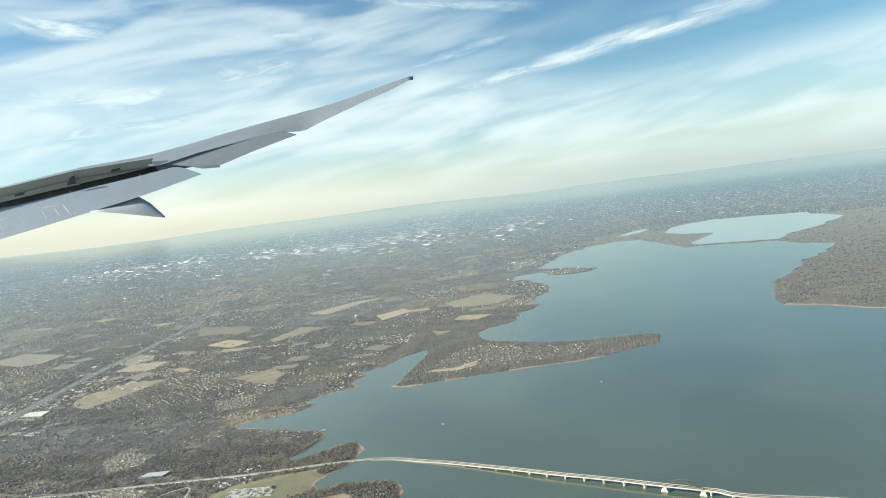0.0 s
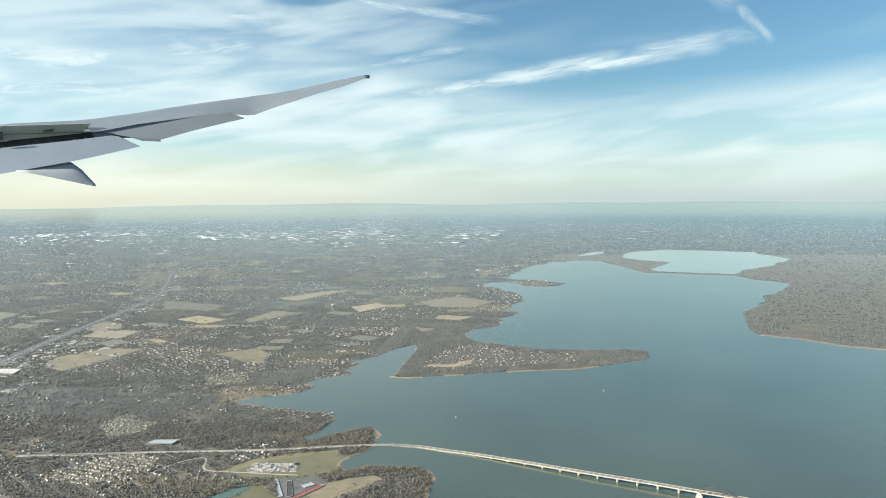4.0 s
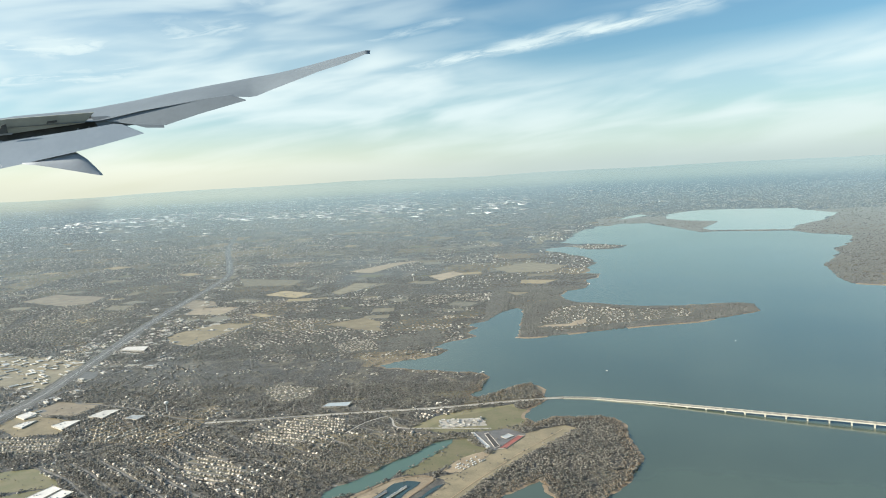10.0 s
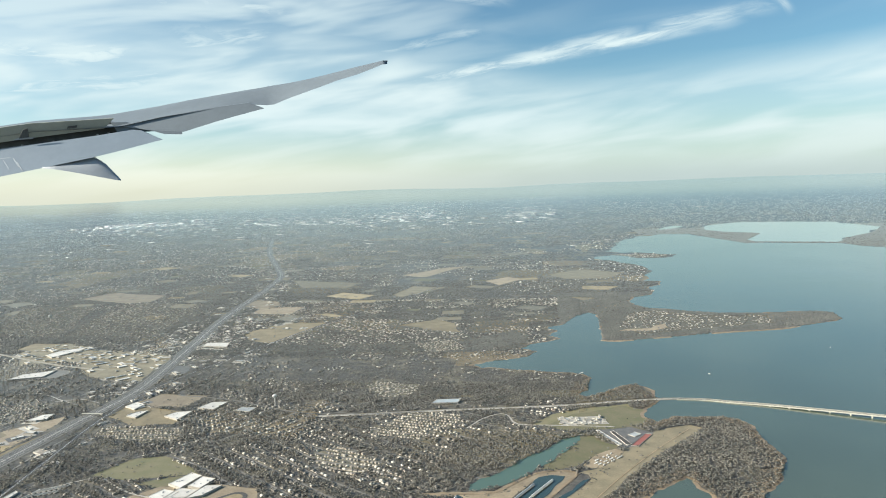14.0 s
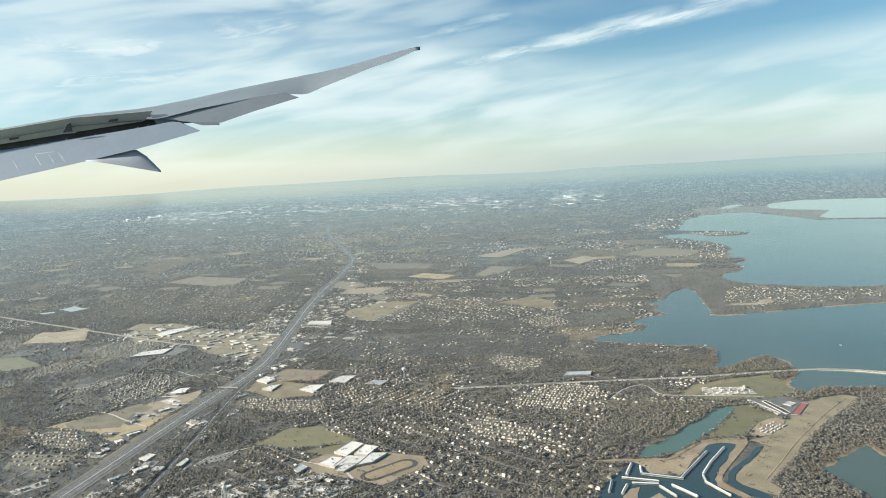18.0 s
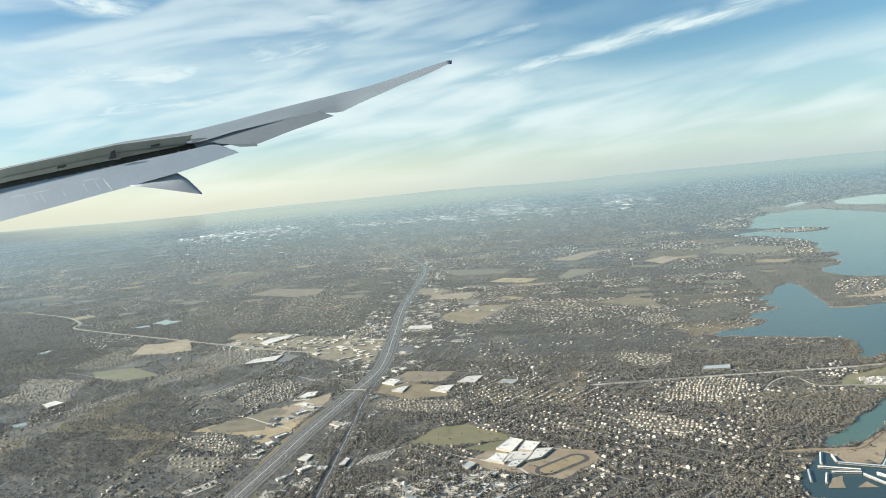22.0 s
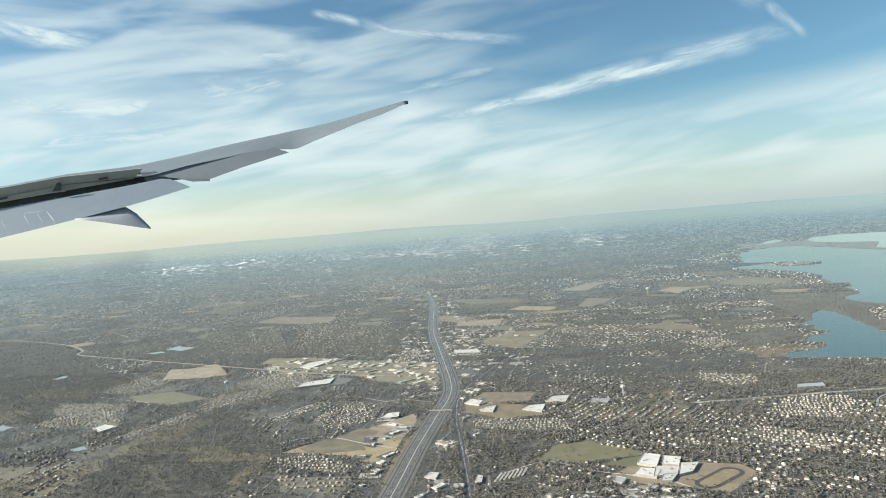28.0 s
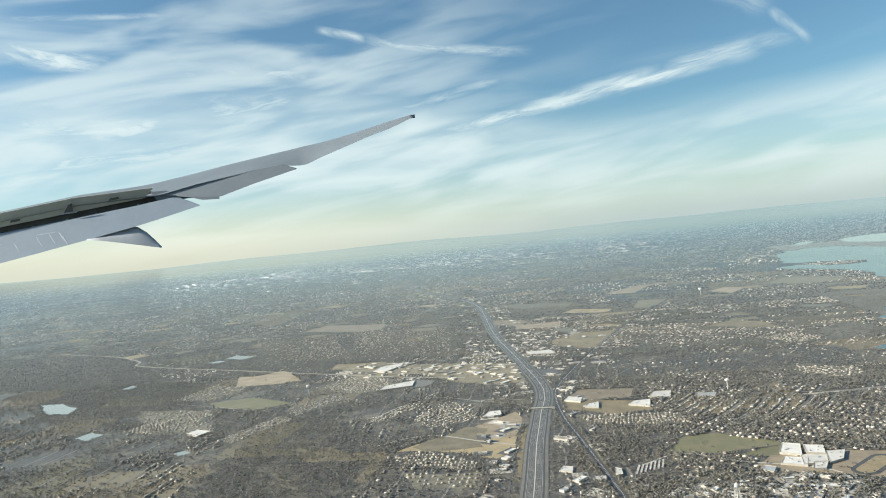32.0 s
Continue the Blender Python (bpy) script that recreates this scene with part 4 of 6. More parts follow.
def arc_places(line, first, step):
    """Places and headings at even steps along a line."""
    out, left = [], first
    for (x0, y0), (x1, y1) in zip(line, line[1:]):
        d = math.hypot(x1 - x0, y1 - y0)
        while left <= d:
            out.append((x0 + (x1 - x0) * left / d, y0 + (y1 - y0) * left / d, math.atan2(y1 - y0, x1 - x0)))
            left += step
        left -= d
    return out


REACH = [0.0]
for (x0, y0), (x1, y1) in zip(bridge_line, bridge_line[1:]):
    REACH.append(REACH[-1] + math.hypot(x1 - x0, y1 - y0))


def deck_height(k):
    """The deck climbs slowly from the shore to mid-lake."""
    s = min(1.0, REACH[k] / 24.0)
    return 0.035 + 0.30 * s * s * (3 - 2 * s)


def deck_z(x, y):
    k = min(range(len(bridge_line)), key=lambda i: (bridge_line[i][0] - x) ** 2 + (bridge_line[i][1] - y) ** 2)
    return deck_height(k)


def girder(name, left, right, top, deep, mat):
    """A band with depth that follows the deck."""
    verts, faces = [], []
    n = len(bridge_line)
    for i, (x, y) in enumerate(bridge_line):
        a, b = bridge_line[max(i - 1, 0)], bridge_line[min(i + 1, n - 1)]
        d = math.hypot(b[0] - a[0], b[1] - a[1])
        nx, ny, h = -(b[1] - a[1]) / d, (b[0] - a[0]) / d, deck_height(i)
        for off, z in ((left, top), (right, top), (right, top - deep), (left, top - deep)):
            verts.append((x + nx * off, y + ny * off, h + z))
        if i:
            k = 4 * i
            for j in range(4):
                faces.append((k - 4 + j, k - 4 + (j + 1) % 4, k + (j + 1) % 4, k + j))
    return part(name, mesh_of(name, verts, faces, [mat]), bridge)


girder("deck", 0.22, -0.22, 0.0, 0.055, BRIDGE_MAT)
girder("roadway", 0.19, -0.19, 0.004, 0.002, ROADWAY)
girder("parapet", 0.22, 0.198, 0.035, 0.033, BRIDGE_MAT)
girder("parapet", -0.198, -0.22, 0.035, 0.033, BRIDGE_MAT)
girder("centre_barrier", 0.012, -0.012, 0.022, 0.016, BRIDGE_MAT)
cap_mesh = mesh_of("pier_cap", *box(0.13, 0.46, 0.06), [BRIDGE_MAT])
shaft_mesh = mesh_of("shaft", *box(0.11, 0.12, 1.0, 0, 0, -1.0), [BRIDGE_MAT])
big_v = [(sx * w, sy * d, z) for z, w, d in ((-1.0, 0.26, 0.36), (0.0, 0.12, 0.30)) for sx, sy in ((-1, -1), (1, -1), (1, 1), (-1, 1))]
big_mesh = mesh_of("arch_pier", big_v, box(1, 1, 1)[1], [BRIDGE_MAT])
ARCH = tuple(arch_ends)
for x, y, turn in arc_places(bridge_line, 3.0, 1.42):
    if min(math.hypot(x - ax, y - ay) for ax, ay in ARCH) < 0.35 or (ARCH[0][0] < x < ARCH[1][0]):
        continue
    z = deck_z(x, y)
    pier = part("pier", cap_mesh, bridge)
    pier.matrix_local = pose(x, y, z - 0.105, 0, 0, math.degrees(turn))
    for side_y in (-0.12, 0.12):
        shaft = part("shaft", shaft_mesh, pier)
        shaft.location, shaft.scale = (0, side_y, 0), (1, 1, max(z - 0.105, 0.05))
heads = []
for ax, ay in ARCH:
    near = min(arc_places(bridge_line, 0.0, 0.05), key=lambda p: (p[0] - ax) ** 2 + (p[1] - ay) ** 2)
    z = deck_z(ax, ay)
    pier = part("arch_pier", big_mesh, bridge, "broad splayed concrete pier of the arch")
    pier.matrix_local = pose(near[0], near[1], z - 0.07, 0, 0, math.degrees(near[2]))
    pier.scale = (1, 1, z - 0.06)
    heads.append(Vector((near[0], near[1], z)))
side = (heads[1] - heads[0]).cross(Vector((0, 0, 1))).normalized()
for s in (0.22, -0.22):
    verts, faces = [], []
    for i in range(17):
        f = i / 16
        p = heads[0].lerp(heads[1], f) + side * s + Vector((0, 0, 0.42 * (1 - (2 * f - 1) ** 2)))
        verts += [p + Vector((0, 0, 0.02)) + side * 0.018, p + Vector((0, 0, 0.02)) - side * 0.018, p - Vector((0, 0, 0.02)) - side * 0.018, p - Vector((0, 0, 0.02)) + side * 0.018]
        if i:
            k = 4 * i
            faces += [(k - 4 + j, k - 4 + (j + 1) % 4, k + (j + 1) % 4, k + j) for j in range(4)]
    part("arch_rib", mesh_of("arch_rib", verts, faces, [RAILBED]), bridge, "slender dark steel arch")
    hang = mesh_of("hanger", *box(0.008, 0.008, 1.0), [RAILBED])
    for i in range(2, 15, 2):
        f = i / 16
        h = part("hanger", hang, bridge)
        h.matrix_local = Matrix.Translation(heads[0].lerp(heads[1], f) + side * s)
        h.scale = (1, 1, 0.42 * (1 - (2 * f - 1) ** 2))


# ---- the wing ----
# Scaled up and set far off to fit the camera's view, so that it keeps its bearing; local x to the right, y up, z
# towards the viewer, in view pixels
WING_FAR, LENS = 4450.0, 1254.3
WING_POSE = Matrix(((0.97011, 0.05317, 0.23675), (0.22907, 0.12122, -0.96583), (-0.08005, 0.99120, 0.10542))).to_4x4()
wing = tagged(new("aircraft_wing"), "grey airliner wing with raised spoilers and lowered flaps", "wing")
wing_base = Vector((-480.0, 190.0, -LENS))
wing.matrix_world = Matrix.Translation((-28.90, -0.18, 18.16)) @ WING_POSE @ Matrix.Scale(WING_FAR / LENS, 4) @ Matrix.Translation(wing_base)
PAINT = material("wing_paint", (0.165, 0.196, 0.222), (0.146, 0.174, 0.198), 0.004, 0.5, spread=0.02, hazy=False, spec=0.4)
FLAP_PAINT = material("flap_paint", (0.245, 0.295, 0.350), (0.222, 0.270, 0.320), 0.003, 0.4, spread=0.02, hazy=False, spec=0.4)
SPOILER_PAINT = material("spoiler_underside", (0.36, 0.38, 0.35), (0.31, 0.33, 0.30), 0.004, 0.6, spread=0.05, hazy=False)
# dark colour that stands in for shade in the wing's gaps and recesses
COVE_SHADE = material("flap_cove", (0.085, 0.088, 0.085), (0.055, 0.056, 0.054), 0.01, 0.8, spread=0.05, hazy=False)
BRACKET = material("bracket_metal", (0.42, 0.43, 0.42), (0.3, 0.3, 0.3), 0.01, 0.4, 0.4, spread=0.1, hazy=False)
FAIRING_PAINT = material("fairing_paint", (0.36, 0.39, 0.42), (0.32, 0.34, 0.36), 0.004, 0.45, spread=0.02, hazy=False, spec=0.4)
LINE_PAINT = material("stencil_grey", (0.37, 0.42, 0.47), None, 0.01, 0.6, spread=0.02, hazy=False)


def wing_point(u, v, w):
    """Pixel place across and down the camera's view (u, v) and depth w behind the trailing edge, shaped to fit that
    view.
    """
    k = (LENS + w) / LENS
    return Vector(((u - 789.2) * k, (438.8 - v) * k, -LENS - w)) - wing_base


def slab(name, outline, thick, mat, parent, label=""):
    """A panel from its outline (u, v, depth), with real thickness."""
    n = len(outline)
    flat = np.array([(u, v, 1.0) for u, v, _ in outline])
    depth = flat @ np.linalg.lstsq(flat, np.array([w for _, _, w in outline]), rcond=None)[0]
    outline = [(u, v, float(w)) for (u, v, _), w in zip(outline, depth)]
    verts = [wing_point(*p) for p in outline] + [wing_point(u, v - 0.6, w + thick) for u, v, w in outline]
    faces = [tuple(range(n)), tuple(range(2 * n - 1, n - 1, -1))] + [(i, i + n, (i + 1) % n + n, (i + 1) % n) for i in range(n)]
    bm = bmesh.new()
    bm.from_mesh(mesh_of(name, verts, faces, [mat]))
    bmesh.ops.recalc_face_normals(bm, faces=bm.faces)
    me = bpy.data.meshes.new(name)
    bm.to_mesh(me)
    bm.free()
    me.materials.append(mat)
    return part(name, me, parent, label)


def loft(name, stations, mat, parent, label="", front=0.0):
    """A skin through sections, each from its trailing edge over the crest to the leading edge and back below."""
    verts, faces = [], []
    for (tu, tv), (bu, bv), chord in stations:
        at = lambda f, w: wing_point(bu + (tu - bu) * f, bv + (tv - bv) * f, front + w * chord)  # noqa: E731
        verts += [at(0.0, 0.0), at(0.30, 0.20), at(0.62, 0.42), at(0.88, 0.62), at(1.0, 0.8), at(0.94, 0.95), at(0.75, 1.0), at(0.35, 0.7), at(0.05, 0.3), at(0.0, 0.0)]
    k = 10
    for i in range(len(stations) - 1):
        for j in range(k - 1):
            a, b = i * k + j, i * k + j + 1
            faces.append((a, b, b + k, a + k))
    faces += [tuple(range(k)), tuple(range(len(verts) - 1, len(verts) - 1 - k, -1))]
    me = mesh_of(name, verts, faces, [mat])
    me.polygons.foreach_set("use_smooth", np.array([len(q) == 4 for q in faces], bool))
    bm = bmesh.new()
    bm.from_mesh(me)
    bmesh.ops.recalc_face_normals(bm, faces=bm.faces)
    bm.to_mesh(me)
    bm.free()
    return part(name, me, parent, label)


skin = loft("wing_skin", [((-260, 309), (-260, 330), 150), ((-100, 277), (-100, 297), 140), ((0, 256), (0, 274), 130), ((100, 236), (100, 254), 125), ((200, 215.5), (200, 234), 120), ((300, 202), (310, 222), 115),
                   ((330, 196.5), (335, 219), 110), ((400, 180), (404, 199), 105), ((450, 167), (453, 188), 100), ((500, 155), (502, 177), 96), ((545, 144.5), (547, 169), 92), ((578, 137), (584, 168.5), 90),
                   ((592, 133.5), (596, 166.5), 88), ((620, 127.5), (622, 154), 80), ((650, 119.5), (652, 141), 70), ((680, 110.5), (681, 128.5), 60), ((700, 104), (701, 119.5), 50),
                   ((740, 91), (741, 104.5), 40), ((762, 84.5), (763, 94.5), 30), ((780, 79), (781, 85.5), 22), ((790, 78.5), (790.5, 84), 16)], PAINT, wing, "grey upper wing skin that sweeps up to a raked tip")
skin.cycles.shadow_terminator_offset = 0.4
slab("aileron", [(334, 217, 4), (404, 198, 2), (500, 176, 2), (552, 166, 2), (579, 174.5, -14), (556, 182, -14), (500, 201, -14), (445, 222, -14), (396, 223, -8)], 8, PAINT, wing, "slightly lowered aileron")
slab("end_plate", [(322, 212, 8), (348, 210, 8), (400, 223, 2), (374, 226, 2), (335, 229, 4)], 3, PAINT, wing)
slab("flap_tab", [(388, 222, -12), (442, 221.5, -18), (442.5, 226.5, -18), (412, 227.5, -18)], 5, PAINT, wing)
# dark sheet in place of the shaded gap behind the spoilers
slab("flap_cove", [(-260, 322, 20), (-100, 290, 20), (0, 268, 20), (100, 247, 20), (200, 227, 20), (318, 210, 20), (340, 214, 18), (368, 224, 16), (300, 241, 14), (200, 262, 14), (100, 281, 14), (0, 300, 14), (-260, 352, 14)], 6, COVE_SHADE, wing, "dark sheet for the shade in the open gap behind the spoilers")
slab("spoiler", [(-260, 312, -8), (-6, 259.8, -8), (-8, 285, 8), (-262, 338, 8)], 4, SPOILER_PAINT, wing, "raised spoiler panel, grey-green underneath")
slab("spoiler", [(-6, 259.6, -8), (187, 221.2, -8), (186, 247, 8), (-8, 284.5, 8)], 4, SPOILER_PAINT, wing, "raised spoiler panel, grey-green underneath")
slab("spoiler", [(186, 221, -7), (327, 204.5, -8), (312, 223, 8), (185, 247, 8)], 4, SPOILER_PAINT, wing, "raised spoiler panel, grey-green underneath")
FLAP_EDGE = [(-260, 350, -4), (-100, 315, -4), (0, 294, -4), (100, 275, -4), (200, 255.5, -4), (300, 236, -4), (360, 223, -4), (374, 223.5, -6), (409, 237.5, -34), (330, 263, -34), (295, 273.5, -34), (215, 295, -34), (100, 325, -34), (0, 350.5, -34), (-100, 377, -34), (-260, 420, -34)]
slab("flap", FLAP_EDGE, 7, FLAP_PAINT, wing, "lowered outboard flap, pale blue-grey")
loft("flap_fairing", [((214, 293), (214, 295.5), 30), ((236, 287), (240, 297), 34), ((262, 279), (268, 300.5), 36), ((286, 273), (292, 304), 36), ((300, 273), (310, 306.5), 32), ((318, 284), (326, 309), 24), ((334, 299.5), (338, 310.5), 14), ((343, 308.5), (343.5, 311), 6)], FAIRING_PAINT, wing, "pointed flap track fairing", -45.0)
for u, v in ((30, 287), (62, 281), (104, 275), (120, 270), (165, 262), (178, 258), (228, 249), (246, 246), (300, 234), (318, 230)):
    slab("bracket", [(u, v, 6), (u + 3, v - 0.6, 6), (u + 7, v + 5.5, 4), (u + 3, v + 9, 0), (u + 0.5, v + 8, 0)], 4, BRACKET, wing, "metal hinge bracket")
# two dark plates painted as shaded recesses on the spoilers
for u, v in ((84, 259), (252, 223)):
    slab("recess", [(u, v, -6), (u + 16, v - 3, -6), (u + 15, v + 0.5, -5), (u - 1, v + 3.5, -5)], 1, COVE_SHADE, wing)
flap_rows = np.array([(u, v, 1.0) for u, v, _ in FLAP_EDGE])
FLAP_TILT = np.linalg.lstsq(flap_rows, np.array([d for _, _, d in FLAP_EDGE]), rcond=None)[0]


def on_flap(*places):
    """Outline points laid just proud of the flap's face."""
    return [(u, v, float(np.dot((u, v, 1.0), FLAP_TILT)) - 0.25) for u, v in places]


slab("panel_line", on_flap((0, 312), (70, 299.5), (70, 300.5), (0, 313)), 0.2, LINE_PAINT, wing)
slab("panel_line", on_flap((128, 284.8), (162, 279.6), (162, 280.6), (128, 285.8)), 0.2, LINE_PAINT, wing)
# dark plate laid on as the shade between two spoilers
slab("spoiler_gap", [(180, 232, -12), (187, 229.5, -12), (190, 244, -10), (174, 247, -10)], 1, COVE_SHADE, wing, "dark sheet for the shade in the notch between two spoilers")
slab("fitting", [(164, 250.5, -4), (176, 246, -4), (199, 244, -4), (196, 246.5, -4)], 2, FAIRING_PAINT, wing, "pale metal fitting in the gap")
for u, v in ((22, 309), (40, 305), (52, 307), (90, 298), (128, 289), (150, 285), (166, 281), (172, 287)):
    slab("panel_line", on_flap((u, v), (u + 1.1, v - 0.3), (u + 11.1, v + 15), (u + 10, v + 15.3)), 0.2, LINE_PAINT, wing)
slab("wing_light", [(782, 78.8, -6), (790.5, 78.3, -6), (790.8, 79.6, -6), (783, 80.4, -6)], 3, PAINT, wing, "navigation light housing at the tip")



# ---- woods, streets and houses ----
rng = np.random.default_rng(11)
FIELD_POLYS = [p for _, p, _, _ in FIELDS]
BUILDINGS = [school_a, school_b, school_c, school_d, school_e, school_f, ware_a, ware_b, ware_c, ware_d, ware_e, ware_f, longroof, storage_a, storage_b, storage_c,
             storage_d, mall_a, mall_b, hall_a, hall_b, motel_row, bigbox, bigbox2, wardleft, church, shop_a, shop_b]
ROADS = [(highway, 0.94), (lake_line, 0.34), (west_line, 0.2), (rail_line, 0.26), (art_line, 0.45), (smooth_line(spur), 0.16)]
WOODS = [wood_cape, wood_pond, wood_left, wood_left2, wood_west, wood_north, wood_shore, wood_mid]
GROVES = [[(-38.5, 30.0), (-36.0, 40.0), (-34.0, 46.5), (-31.0, 51.5), (-25.0, 53.0), (-27.0, 48.0), (-30.5, 43.5), (-33.5, 38.0), (-33.0, 31.0)], [(-41.0, 57.5), (-41.0, 69.0), (-33.0, 72.0), (-36.0, 60.0)], [(-48.0, 62.0), (-51.0, 68.0), (-44.0, 72.0), (-41.0, 64.0)], [(-57.5, 47.0), (-58.5, 51.0), (-53.0, 51.5), (-53.5, 48.0)]]
DENSE = [dense_a, dense_b, dense_c, dense_d, dense_e, dense_f, dense_g, dense_i, dense_j, dense_k, dense_l, dense_m, homes_a, homes_b, village, islet, dense_n, dense_o, dense_q, dense_r]
for i, p in enumerate(DENSE):
    sheet("lawns", fray(p, 0.10, 0.8, 60 + i, 3), 0.0030 + 0.00008 * i, TOWN, "dry lawns and drives of a close-built quarter", "lawns")
coarse_shore = lake_w + lake_w2 + lake_w3 + [(90.0, 88.0), (420.0, 70.0), (420.0, -300.0), (-9.0, -300.0), (-14.0, 20.0), (-18.5, 34.0), (-19.0, 36.8)]


FAR_PLOTS = []
plot_rng = random.Random(17)
while len(FAR_PLOTS) < 260:
    py = 1.0 / plot_rng.uniform(1 / 620, 1 / 98)
    px = -60 - py * 0.95 + plot_rng.random() * (85 + py * 1.55)
    if inside(np.array([px]), np.array([py]), lake_w + lake_w2 + lake_w3 + [(90.0, 88.0), (420.0, 70.0), (420.0, -300.0)])[0] or inside(np.array([px]), np.array([py]), far_lake)[0]:
        continue
    if px > 4 and py < 240:
        continue
    if any(math.hypot(px - q[0], py - q[1]) < 0.75 * (q[2] + q[3]) for q in FAR_PLOTS):
        continue
    grow = 0.5 + py / 300
    FAR_PLOTS.append((px, py, grow * plot_rng.uniform(1.8, 6.5), grow * plot_rng.uniform(1.5, 4.5), plot_rng.choice((0.12, 0.12, -0.5)) + plot_rng.gauss(0, 0.06)))
for k, (mat, label) in enumerate(((DRY, "far tan winter fields"), (MEADOW, "far brown meadows"), (TOWN, "far cleared plots"), (TOWN, "far dry lawns"), (GREEN, "far dull green pastures"))):
    verts, faces = [], []
    for j, (px, py, w, d, a) in enumerate(FAR_PLOTS[k::5]):
        ring = [(-0.5, -0.5), (plot_rng.uniform(-0.2, 0.2), -0.5 + plot_rng.uniform(-0.06, 0.06)), (0.5, -0.5 + plot_rng.uniform(-0.12, 0.12)), (0.5, 0.5), (plot_rng.uniform(-0.2, 0.2), 0.5), (-0.5, 0.5 + plot_rng.uniform(-0.15, 0.1))]
        base = len(verts)
        verts += [(px + u * w * math.cos(a) - v * d * math.sin(a), py + u * w * math.sin(a) + v * d * math.cos(a), 0.006 + 0.0015 * k) for u, v in ring]
        faces.append(tuple(range(base, base + 6)))
    tagged(new("far_fields", mesh_of("far_fields", verts, faces, [mat])), label, "fields", "", "stuff")


def on_plot(x, y):
    """Which places lie on one of the far plots."""
    hit = np.zeros(x.shape, bool)
    some = np.nonzero(y > 92)[0]
    sx, sy = x[some], y[some]
    for px, py, w, d, a in FAR_PLOTS:
        u, v = (sx - px) * math.cos(a) + (sy - py) * math.sin(a), (sy - py) * math.cos(a) - (sx - px) * math.sin(a)
        hit[some[(np.abs(u) < w / 2) & (np.abs(v) < d / 2)]] = True
    return hit


def patchy(x, y, scale, seed):
    """Smooth chance field between 0 and 1, from a few waves."""
    r = np.random.default_rng(seed)
    v = np.zeros_like(x)
    for k in range(10):
        a, f = r.uniform(0, 2 * math.pi), scale * r.uniform(0.5, 1.8)
        v += np.sin(f * (x * math.cos(a) + y * math.sin(a)) + r.uniform(0, 6.3))
    return 0.5 + v / 9.0


def dry_land(x, y, margin=0.0):
    wet = inside(x, y, coarse_shore)
    for p in (pond, basin, channel_edge, far_lake, far_pond, pool_a, pool_b, pool_c, pool_d, pool_e, pool_f):
        wet |= inside(x, y, p)
    return ~wet


def classify(x, y):
    """0 wet or built over, 1 mixed suburb, 2 wood, 3 field, 4 dense streets."""
    c = np.ones(x.shape, int)
    for p in WOODS:
        c[inside(x, y, p)] = 2
    for p in DENSE:
        c[inside(x, y, p)] = 4
    east = (x > -24) & (y < 120) & (c == 1)
    c[east] = 2
    c[(x > 4) & (y > 80) & (c == 1)] = 2
    if len(x) > 200:
        c[on_plot(x, y) & (c == 1)] = 3
    for p in FIELD_POLYS + [marina_zone]:
        c[inside(x, y, p)] = 3
    for p in BUILDINGS:
        c[inside(x, y, p)] = 0
    for line, wide in ROADS:
        c[near_line(x, y, line[::3] + line[-1:]) < wide] = 0
    c[~dry_land(x, y)] = 0
    return c


def baked(name, points, tris, mat, label, category):
    """Many small copies in one mesh, for what nobody could count."""
    me = bpy.data.meshes.new(name)
    me.vertices.add(len(points))
    me.vertices.foreach_set("co", np.asarray(points, np.float32).ravel())
    me.loops.add(3 * len(tris))
    me.loops.foreach_set("vertex_index", np.asarray(tris, np.int32).ravel())
    me.polygons.add(len(tris))
    me.polygons.foreach_set("loop_start", np.arange(0, 3 * len(tris), 3, dtype=np.int32))
    me.materials.append(mat)
    if category == "trees":
        me.polygons.foreach_set("use_smooth", np.ones(len(tris), bool))
    me.update()
    me.validate()
    return tagged(new(name, me), label, category, "", "stuff")


